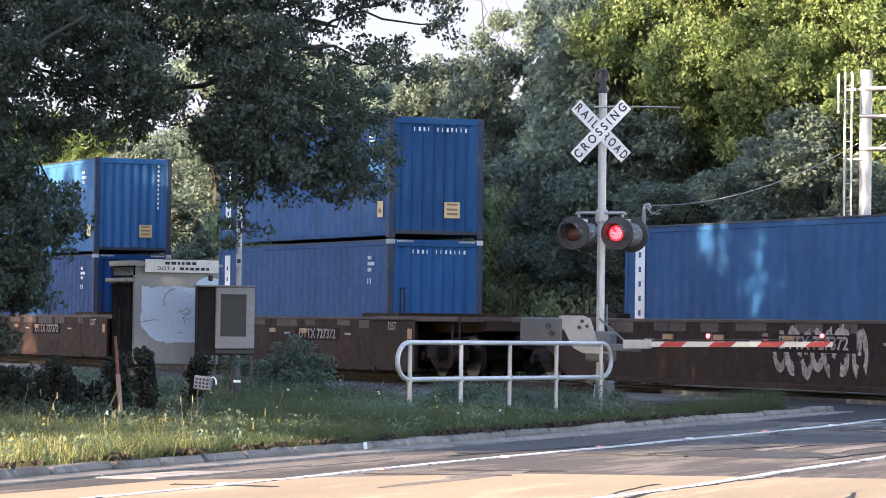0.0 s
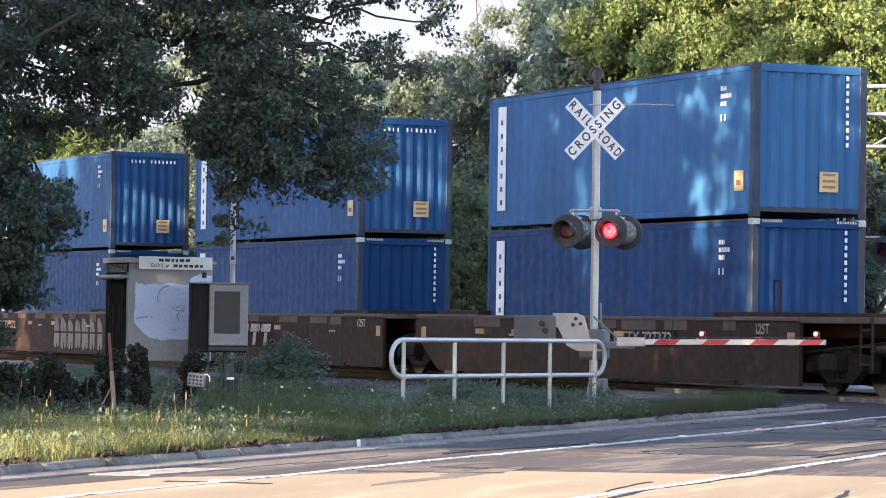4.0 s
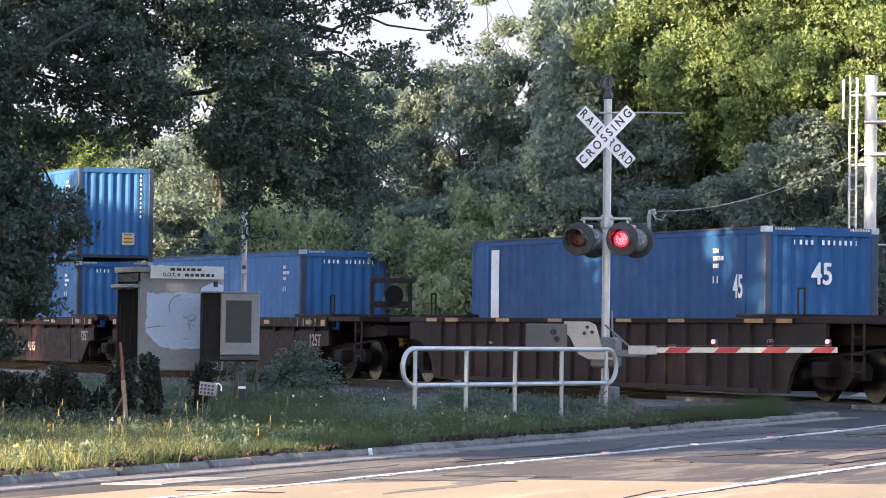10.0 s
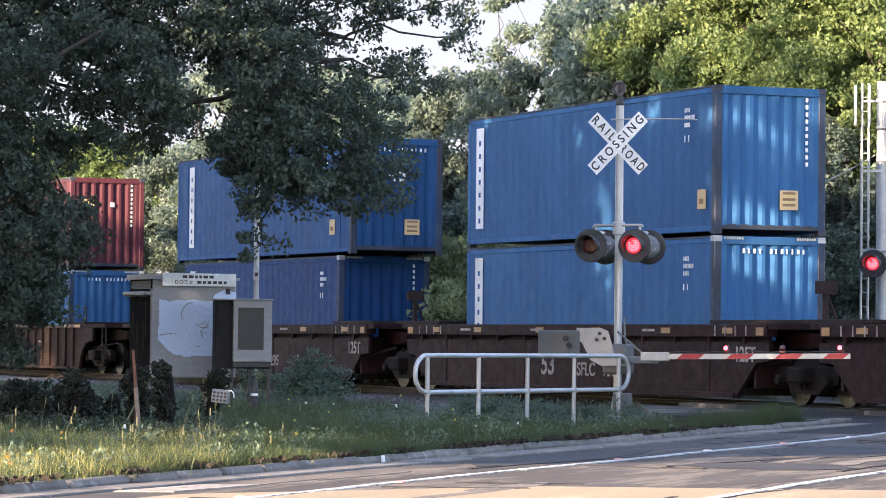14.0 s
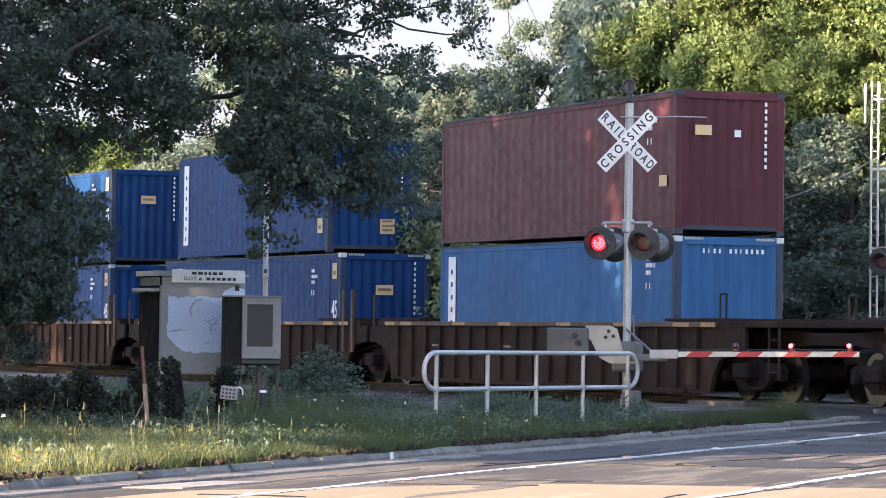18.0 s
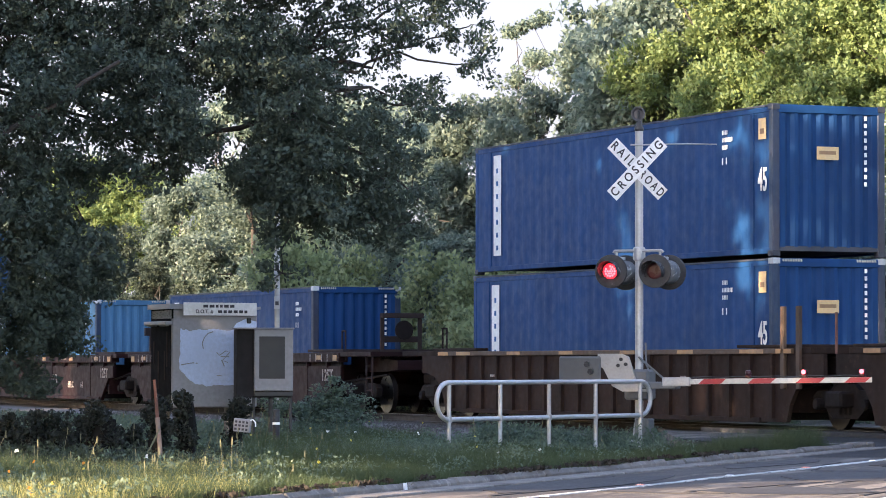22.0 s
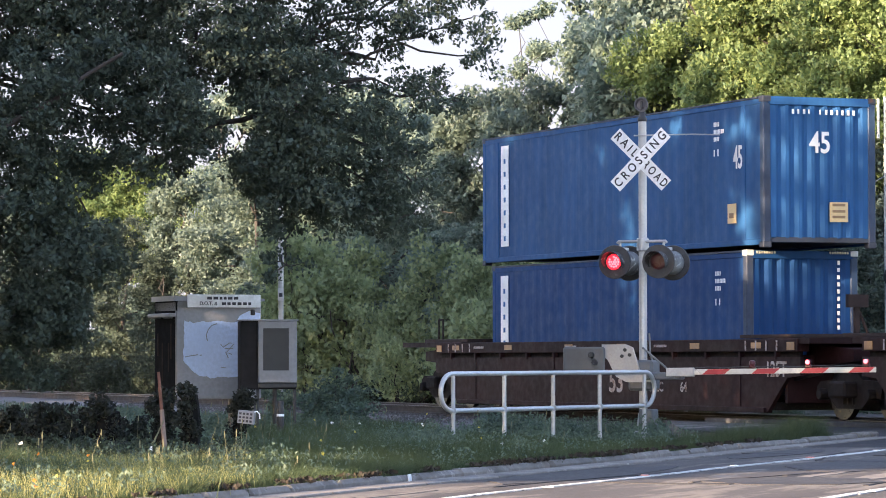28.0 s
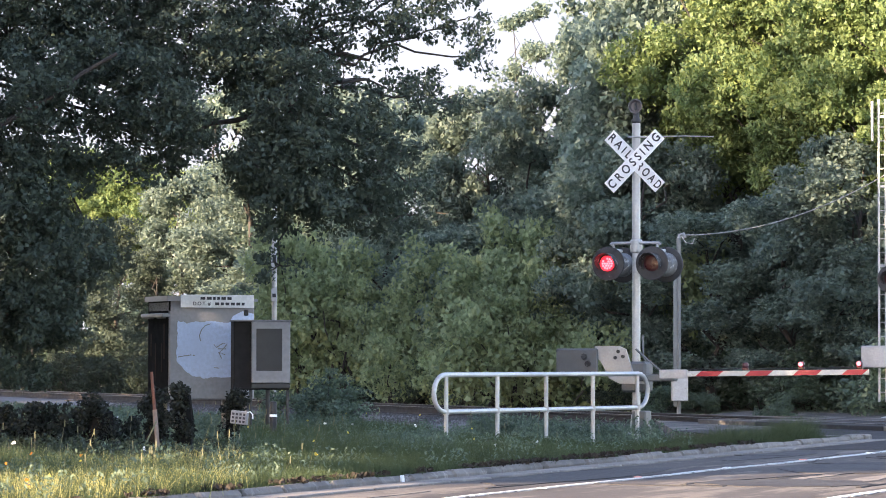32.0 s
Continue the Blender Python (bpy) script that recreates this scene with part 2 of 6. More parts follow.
BALLAST = surface("ballast", (0.095, 0.092, 0.090), (0.052, 0.050, 0.049), (0.17, 0.167, 0.164), 0.95, 0, 1.5, 24, None, (0.55, 0.7), 1.0, 0.25, 22)
RAIL = surface("rail_steel", (0.030, 0.022, 0.019), (0.018, 0.014, 0.013), (0.06, 0.04, 0.03), 0.8, 0.2)
RAIL_TOP = surface("worn_rail_head", (0.16, 0.15, 0.145), (0.10, 0.09, 0.085), None, 0.6, 0.4)
TIE = surface("creosote_tie", (0.05, 0.04, 0.034), (0.03, 0.025, 0.022), (0.10, 0.09, 0.08), 0.95, 0, 2.0, 20, (0.2, 1, 1))
SIGN_WHITE = surface("sign_white", (0.80, 0.81, 0.80), (0.70, 0.71, 0.70), None, 0.45, 0, 2.0, 20, None, (0.7, 0.8), 0.02)
OAK = leaf_material("oak_leaf", (0.033, 0.051, 0.039), (0.068, 0.093, 0.063), 0.24, 0.3)
BROAD = leaf_material("broad_leaf", (0.066, 0.108, 0.094), (0.232, 0.288, 0.212), 0.46, 0.45)
# yellow-green leaf tone that carries the sunlight on the lit trees
LEAF_SUNLIT = leaf_material("sunlit_leaf", (0.090, 0.152, 0.062), (0.225, 0.280, 0.088), 0.4, 0.42)
# pale green that puts sunlight into the leaves of some bushes
PALE_GREEN = leaf_material("sunlit_bush_leaf", (0.150, 0.200, 0.100), (0.330, 0.380, 0.190), 0.3, 0.45)
SCRUB = leaf_material("scrub_leaf", (0.052, 0.088, 0.064), (0.140, 0.188, 0.116), 0.4, 0.38)
GRASS = leaf_material("grass_blade", (0.026, 0.047, 0.017), (0.072, 0.097, 0.035), 0.3, 0.35)
COUNTER = surface("dull_grey_plate", (0.15, 0.155, 0.155), (0.10, 0.10, 0.10), (0.22, 0.22, 0.21), 0.6, 0.3)
BELL = surface("dark_bell_metal", (0.09, 0.085, 0.085), (0.05, 0.05, 0.05), (0.2, 0.19, 0.18), 0.5, 0.4)
CAR_DARK = surface("well_car_dark_brown", (0.034, 0.024, 0.022), (0.022, 0.017, 0.016), (0.055, 0.032, 0.026), 0.8, 0, 0.9, 12, None, (0.58, 0.72), 0.3)
STUD = surface("pinkish_reflector", (0.62, 0.25, 0.20), (0.5, 0.3, 0.26))
FADED = surface("faded_road_paint", (0.40, 0.36, 0.31), (0.27, 0.24, 0.21), (0.20, 0.18, 0.16), 0.9, 0, 1.4, 20, None, (0.5, 0.6))
SOOT = surface("sooty_blue_post", (0.013, 0.036, 0.078), (0.034, 0.025, 0.024), (0.048, 0.048, 0.054), 0.65, 0, 1.0, 14, (1, 1, 0.3), (0.56, 0.75))
ASPHALT_DARK = surface("dark_crossing_asphalt", (0.048, 0.045, 0.044), (0.030, 0.028, 0.028), (0.090, 0.082, 0.074), 0.85, 0, 0.5, 30, None, (0.54, 0.66), 0.5, 0.0, 60, 7.0)
LITTER = leaf_material("dead_leaf", (0.022, 0.017, 0.012), (0.055, 0.042, 0.028), 0.1, 0.1)
DRY = leaf_material("dry_grass_blade", (0.26, 0.28, 0.08), (0.50, 0.46, 0.20), 0.2, 0.4)
# dark bramble leaf; its colour also stands in for shade on far shrubs
BRAMBLE_SHADE = leaf_material("dark_bramble_and_shade_leaf", (0.018, 0.028, 0.017), (0.045, 0.062, 0.032), 0.2, 0.15)
STRAW = leaf_material("dry_stalk", (0.12, 0.12, 0.06), (0.22, 0.21, 0.12), 0.2, 0.3)
FLOWERS = {"orange": leaf_material("orange_petal", (0.75, 0.22, 0.03), (0.80, 0.40, 0.05), 0.2, 0.3), "white": leaf_material("white_seed_head", (0.70, 0.70, 0.66), (0.8, 0.8, 0.74), 0.1, 0.3), "yellow": leaf_material("yellow_petal", (0.70, 0.55, 0.06), (0.75, 0.66, 0.18), 0.2, 0.3)}

for matt in (CAR_MAROON, CAR_BROWN, CAR_RIB, CAR_DARK, BOGIE, ASPHALT, ASPHALT_DARK, ASPHALT_SUNLIT, TAR, CRACK, DAPPLE):
    matt.node_tree.nodes["Principled BSDF"].inputs["Specular IOR Level"].default_value = 0.12

# ---------------------------------------------------------------- mesh tools
class Shape:
    """Collects points and faces of one mesh."""

    def __init__(self):
        self.v, self.f = [], []

    def add(self, v, f):
        o = len(self.v)
        self.v += [tuple(p) for p in v]
        self.f += [tuple(i + o for i in q) for q in f]
        return self

    def box(self, x0, y0, z0, x1, y1, z1, c=0.0):
        c = min(c, abs(x1 - x0) / 2.5, abs(y1 - y0) / 2.5, abs(z1 - z0) / 2.5)
        if c <= 0:
            v = [(x, y, z) for z in (z0, z1) for y in (y0, y1) for x in (x0, x1)]
            return self.add(v, [(0, 2, 3, 1), (4, 5, 7, 6), (0, 1, 5, 4), (2, 6, 7, 3), (0, 4, 6, 2), (1, 3, 7, 5)])
        v, at = [], {}
        for sx in (0, 1):
            for sy in (0, 1):
                for sz in (0, 1):
                    X, Y, Z = (x0, x1)[sx], (y0, y1)[sy], (z0, z1)[sz]
                    ix, iy, iz = X + (c, -c)[sx], Y + (c, -c)[sy], Z + (c, -c)[sz]
                    for k, p in enumerate(((X, iy, iz), (ix, Y, iz), (ix, iy, Z))):
                        at[sx, sy, sz, k] = len(v)
                        v.append(p)
        f = []
        for k in range(3):
            for s in (0, 1):
                q = []
                for a, b in ((0, 0), (1, 0), (1, 1), (0, 1)):
                    key = [a, b]
                    key.insert(k, s)
                    q.append(at[(*key, k)])
                f.append(tuple(q))
        for k in range(3):
            i, j = [m for m in range(3) if m != k]
            for a in (0, 1):
                for b in (0, 1):
                    q = []
                    for e in (0, 1):
                        key = [0, 0, 0]
                        key[i], key[j], key[k] = a, b, e
                        q += [at[(*key, i)], at[(*key, j)]] if e == 0 else [at[(*key, j)], at[(*key, i)]]
                    f.append(tuple(q))
        for sx in (0, 1):
            for sy in (0, 1):
                for sz in (0, 1):
                    f.append(tuple(at[sx, sy, sz, k] for k in range(3)))
        return self.add(v, f)

    def prism(self, poly, y0, y1):
        """A polygon in x and z, drawn out along y."""
        n = len(poly)
        v = [(x, y0, z) for x, z in poly] + [(x, y1, z) for x, z in poly]
        f = [tuple(range(n)), tuple(range(2 * n - 1, n - 1, -1))]
        f += [(i, i + n, (i + 1) % n + n, (i + 1) % n) for i in range(n)]
        return self.add(v, f)

    def tube(self, pts, r, n=10, r1=None, cap=True):
        """A round bar along points; r to r1 is its taper."""
        pts = [Vector(p) for p in pts]
        m = len(pts)
        v, f = [], []
        side = None
        for i, p in enumerate(pts):
            d = (pts[min(i + 1, m - 1)] - pts[max(i - 1, 0)]).normalized()
            if side is None:
                side = d.orthogonal().normalized()
            side = (side - d * side.dot(d)).normalized()
            up = d.cross(side)
            rad = r if r1 is None else r + (r1 - r) * i / (m - 1)
            v += [p + (side * math.cos(2 * math.pi * k / n) + up * math.sin(2 * math.pi * k / n)) * rad for k in range(n)]
        for i in range(m - 1):
            f += [(i * n + k, i * n + (k + 1) % n, (i + 1) * n + (k + 1) % n, (i + 1) * n + k) for k in range(n)]
        if cap:
            f += [tuple(range(n - 1, -1, -1)), tuple(range((m - 1) * n, m * n))]
        return self.add(v, f)

    def lathe(self, profile, axis="z", n=20, at=(0, 0, 0)):
        """Turns (radius, height) pairs round an axis."""
        v, f = [], []
        for r, h in profile:
            for k in range(n):
                a = 2 * math.pi * k / n
                c, s = r * math.cos(a), r * math.sin(a)
                p = {"z": (c, s, h), "y": (c, h, s), "x": (h, c, s)}[axis]
                v.append((p[0] + at[0], p[1] + at[1], p[2] + at[2]))
        for i in range(len(profile) - 1):
            f += [(i * n + k, i * n + (k + 1) % n, (i + 1) * n + (k + 1) % n, (i + 1) * n + k) for k in range(n)]
        f += [tuple(range(n)), tuple(range(len(profile) * n - 1, (len(profile) - 1) * n - 1, -1))]
        return self.add(v, f)

    def turned(self, m):
        self.v = [tuple(m @ Vector(p)) for p in self.v]
        return self

    def mesh(self, name, material, smooth=False):
        me = bpy.data.meshes.new(name)
        me.from_pydata(self.v, [], self.f)
        bm = bmesh.new()
        bm.from_mesh(me)
        bmesh.ops.recalc_face_normals(bm, faces=bm.faces)
        bm.to_mesh(me)
        bm.free()
        if smooth:
            me.shade_smooth()
            me.set_sharp_from_angle(angle=radians(40))
        me.materials.append(material)
        return me


def quads(name, v, material, per=4):
    """A mesh of loose faces from an array of points, per points each."""
    v = np.asarray(v, dtype=np.float32).reshape(-1, 3)
    me = bpy.data.meshes.new(name)
    n = len(v) // per
    me.vertices.add(len(v))
    me.vertices.foreach_set("co", v.ravel())
    me.loops.add(len(v))
    me.loops.foreach_set("vertex_index", np.arange(len(v), dtype=np.int32))
    me.polygons.add(n)
    me.polygons.foreach_set("loop_start", np.arange(0, len(v), per, dtype=np.int32))
    me.update(calc_edges=True)
    me.validate()
    me.materials.append(material)
    return me


def part(name, shape, material, parent, label="", at=None, smooth=False):
    """One mesh object under a thing or a part."""
    me = shape if isinstance(shape, bpy.types.Mesh) else shape.mesh(name, material, smooth)
    ob = new(name, me)
    ob.parent = parent
    if at is not None:
        ob.matrix_basis = at
    if label:
        ob["label"] = label
    return ob


def thing(name, label, category, at=None, group="", kind=""):
    ob = new(name)
    if at is not None:
        ob.matrix_basis = at
    return tagged(ob, label, category, group, kind)


LETTERS = {}


def lettering(text, size, material, depth=0.004):
    key = (text, size, material.name)
    if key not in LETTERS:
        cu = bpy.data.curves.new("letters", "FONT")
        cu.offset = size * 0.018
        cu.body, cu.size, cu.extrude, cu.align_x, cu.align_y = text, size, depth, "CENTER", "CENTER"
        ob = new("letters", cu)
        me = bpy.data.meshes.new_from_object(ob.evaluated_get(bpy.context.evaluated_depsgraph_get()))
        bpy.data.objects.remove(ob)
        me.materials.clear()
        me.materials.append(material)
        LETTERS[key] = me
    return LETTERS[key]


SIDE_TURN = pose(0, 0, 0, 90, 0, 0)      # writing that faces -y
END_TURN = pose(0, 0, 0, 90, 0, 90)      # writing that faces +x


# ---------------------------------------------------------------- plan
TRACK = pose(27.5357, 11.3812, 0, 0, 0, -67.543)   # x along the train's way, y across it away from the eye, z = 0 on the rail heads
TRACK_INV = TRACK.inverted()
ROAD = pose(0, 0, 0, 0, 0, -20.75)               # x across the road, y along it
ROAD_INV = ROAD.inverted()
KERB_X = -12.5                                   # the kerb's line across the road


def sight(h, v, depth):
    """The place at a depth, h and v being parts of a thousand of the focal length right of and above the level line of sight."""
    return Vector((h / 1000 * depth, depth, EYE[2] + v / 1000 * depth))


def across(x, y):
    return (TRACK_INV @ Vector((x, y, 0))).y


def road_xy(x, y):
    p = ROAD_INV @ Vector((x, y, 0))
    return p.x, p.y


TIP = [(6.15, 53.1), (4.5, 55.8), (4.0, 59.0), (4.3, 70.0), (8.0, 84.0)]   # the road's edge from the kerb's end over the tracks


def in_wedge(x, y):
    if y < TIP[0][1] or y > TIP[-1][1]:
        return False
    return x > np.interp(y, [p[1] for p in TIP], [p[0] for p in TIP]) - 0.05


def ground_height(x, y):
    rx, ry = road_xy(x, y)
    yl = across(x, y)
    bumps = 0.05 * noise.noise(Vector((x * 0.5, y * 0.5, 0)))
    if rx > KERB_X - 0.05 and yl < 4.5:
        return -0.4
    if yl < -10:
        z = -0.06
    elif yl < 4.8:
        low = -0.06 - 0.36 * min(1.0, (yl + 10) / 3.5)
        near = min(1.0, max(0.0, (KERB_X - rx - 2.2) / 2.5)) if yl < -5 else 1.0
        z = low * near + -0.09 * (1 - near)
    else:
        z = -0.30 + min(0.35, (yl - 4.8) * 0.06)
    if in_wedge(x, y) and -14 < yl < 6 and rx > -26:
        z = min(z, -0.22)
    return z + bumps


def build_ground():
    xs = np.concatenate([[-2500, -700, -250, -100, -50, -30, -22], np.arange(-16, 18.1, 0.5), [24, 34, 55, 100, 250, 700, 2500]])
    ys = np.concatenate([[-2500, -700, -250, -80, -20, 10], np.arange(22, 90.1, 0.5), [96, 110, 140, 220, 500, 1200, 3500]])
    v = [(x, y, ground_height(x, y)) for y in ys for x in xs]
    n = len(xs)
    f = [(j * n + i, j * n + i + 1, (j + 1) * n + i + 1, (j + 1) * n + i) for j in range(len(ys) - 1) for i in range(n - 1)]
    g = new("ground", Shape().add(v, f).mesh("ground", SOIL, True))
    tagged(g, "rough grassy soil of the verge and the wood's floor", "ground", kind="structure")


def flat(points, z0, z1, material, name):
    n = len(points)
    v = [(x, y, z0) for x, y in points] + [(x, y, z1) for x, y in points]
    f = [tuple(range(n)), tuple(range(2 * n - 1, n - 1, -1))] + [(i, (i + 1) % n, (i + 1) % n + n, i + n) for i in range(n)]
    return Shape().add(v, f).mesh(name, material)


def on_road(rx, ry):
    p = ROAD @ Vector((rx, ry, 0))
    return p.x, p.y


def build_road():
    edge = [on_road(KERB_X, -60), on_road(KERB_X, 51.3), *TIP, on_road(KERB_X, 95), on_road(KERB_X, 300), on_road(40, 300), on_road(40, -60)]
    road = new("road", flat(edge, -0.5, -0.10, ASPHALT, "road"))
    tagged(road, "dark asphalt road with worn patches over the crossing", "road", kind="structure")
    # sheet over the sunlit part of the road, sunlight in its colour
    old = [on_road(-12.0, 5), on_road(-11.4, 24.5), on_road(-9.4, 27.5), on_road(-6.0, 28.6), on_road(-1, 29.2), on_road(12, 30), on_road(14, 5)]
    tagged(new("pavement", flat(old, -0.12, -0.096, ASPHALT_SUNLIT, "pavement")), "near lane asphalt with sunlight put in its pale colour", "road", kind="structure")
    dark = [on_road(-12.42, 45.5), on_road(-12.42, 51.3), *[(x * 0.998, y) for x, y in TIP[:3]], on_road(-9, 66), on_road(6, 66), on_road(6, 50), on_road(-6, 47.5)]
    tagged(new("road_patch", flat(dark, -0.12, -0.0955, ASPHALT_DARK, "road_patch")), "darker asphalt on the way over the tracks", "road", kind="structure")
    lines = thing("road_marking", "worn white lane lines on the asphalt", "road marking", kind="structure")
    rnd = random.Random(5)
    for x0, x1, a, b in ((-10.72, -10.62, 14, 68), (-7.55, -7.44, 14, 34)):
        q = a
        while q < b:
            step = min(rnd.uniform(0.9, 2.2), b - q)
            w, u = (0.17 * noise.noise(Vector((e * 0.33, x0, 3))) for e in (q, q + step))
            part("line", flat([on_road(x0 + w, q), on_road(x1 + w + rnd.uniform(0, 0.02), q), on_road(x1 + u, q + step - rnd.choice((0, 0, 0.03))), on_road(x0 + u, q + step)], -0.1, -0.091, LINE, "line"), None, lines)
            q += step
        for k in range(9):
            q = 17.5 + 3.3 * k
            if q < b:
                part("road_stud", Shape().prism([(-0.05, 0), (0.05, 0), (0.03, 0.014), (-0.03, 0.014)], -0.035, 0.035), STUD if k % 2 else WHITE, lines, "small raised reflector stud", ROAD @ pose(x0 + 0.05 + rnd.uniform(-0.06, 0.06), q, -0.091, 0, 0, rnd.uniform(-15, 15)))
    for x0, x1, a, b in ((-10.1, -9.75, 47.2, 51.2), (-9.2, -8.8, 46.6, 49.0), (-9.6, -9.3, 44.6, 46.4), (-12.05, -11.6, 24.6, 26.3)):
        part("painted_mark", flat([on_road(x0, a), on_road(x1, a + 0.2), on_road(x1 + 0.1, b), on_road(x0 + 0.1, b - 0.2)], -0.1, -0.09, FADED if b < 30 else LINE, "painted_mark"), None, lines)
    for x0, x1, a, b in ((-12.0, -11.0, 31.5, 37.5), (-11.9, -11.2, 40, 44.5), (-10.2, -8.4, 36, 41), (-9.9, -7.9, 32.2, 34.2)):
        pts = []
        for k in range(14):
            an = 2 * math.pi * k / 14
            pts.append(on_road((x0 + x1) / 2 + (x1 - x0) / 2 * math.cos(an) * rnd.uniform(0.75, 1.1), (a + b) / 2 + (b - a) / 2 * math.sin(an) * rnd.uniform(0.8, 1.1)))
        part("tar_patch", flat(pts, -0.1, -0.093, TAR, "tar_patch"), None, lines, "black tar patch")
    for k in range(46):
        x, y = rnd.uniform(-12.2, -5.5), rnd.uniform(20, 60)
        along = rnd.random() < 0.65
        a = rnd.uniform(-0.12, 0.12) + (math.pi / 2 if along else 0)
        left, right = [], []
        step = rnd.uniform(0.25, 0.6) if along else 0.14
        for i in range(rnd.randint(6, 12)):
            a += rnd.uniform(-0.22, 0.22) * (0.5 if along else 1)
            w = rnd.uniform(0.008, 0.035) if along else rnd.uniform(0.03, 0.09)
            left.append(on_road(x - w * math.sin(a), y + w * math.cos(a)))
            right.append(on_road(x + w * math.sin(a), y - w * math.cos(a)))
            x, y = x + step * math.cos(a), y + step * math.sin(a)
        if max(road_xy(*p)[0] for p in left + right) < -4.5 and min(road_xy(*p)[0] for p in left + right) > -12.4:
            part("crack", flat(left + right[::-1], -0.1, -0.0925 + 0.00002 * k, CRACK, "crack"), None, lines, "black sealed crack")
    # streaks painted on the asphalt in place of dappled sun and shade
    for k in range(26):
        x, y = rnd.uniform(-12.3, -7.5), rnd.uniform(26, 52)
        hw, hl = rnd.uniform(0.04, 0.16), rnd.uniform(0.5, 2.4)
        pts = [on_road(x + hw * math.cos(2 * math.pi * i / 18) * rnd.uniform(0.5, 1.3), y + hl * math.sin(2 * math.pi * i / 18) * rnd.uniform(0.75, 1.1)) for i in range(18)]
        part("grit_streak", flat(pts, -0.1, -0.0938 + 0.00002 * k, DAPPLE if k % 3 else CRACK, "grit_streak"), None, lines, "pale streak painted as dappled sun" if k % 3 else "dark streak painted as dappled shade")
    # kerb of cast pieces with a gutter pan
    kerb = thing("kerb", "weathered concrete kerb with crumbling edge and gutter", "kerb", kind="structure")
    q = 8.0
    while q < 51.0:
        n = rnd.choice((0.9, 1.2, 1.5))
        s = Shape().box(-0.17, 0.006, -0.3, 0, n - rnd.choice((0.006, 0.006, 0.05)), 0.012, 0.04)
        s.v = [(x + 0.02 * noise.noise(Vector((x * 9, y * 3 + q, z * 9))), y, z + (0.012 * noise.noise(Vector((y * 2 + q, 1, 0))) if z > 0 else 0)) for x, y, z in s.v]
        part("kerb_piece", s, CONCRETE, kerb, at=ROAD @ pose(KERB_X + rnd.uniform(-0.015, 0.015), q, -0.035 + rnd.uniform(-0.016, 0.012), rnd.uniform(-0.5, 0.5), rnd.uniform(-4, 4), rnd.uniform(-0.9, 0.9)))
        part("gutter_piece", Shape().box(0.0, 0.006, -0.3, 0.42, n - 0.006, -0.086, 0.01), CONCRETE, kerb, at=ROAD @ pose(KERB_X + 0.003, q, 0, 0, -1.0, 0))
        q += n
    p0 = Vector((*on_road(KERB_X - 0.09, q), 0))
    for k in range(5):
        a = radians(-20.75 + 4 + 11 * k)
        d = Vector((-math.sin(a), math.cos(a), 0))
        part("kerb_piece", Shape().box(-0.09, 0.004, -0.3, 0.09, 0.55, -0.02 - 0.018 * k, 0.025), CONCRETE, kerb, at=Matrix.Translation(p0) @ pose(0, 0, 0, 0, 0, math.degrees(a)))
        p0 = p0 + d * 0.55
    part("kerb_mark", Shape().box(0.0, -0.035, -0.11, 0.02, 0.035, 0.004, 0.004), WHITE, kerb, "white painted survey tick", ROAD @ pose(KERB_X + 0.012, 31.64, -0.02, 0, -6, 0))


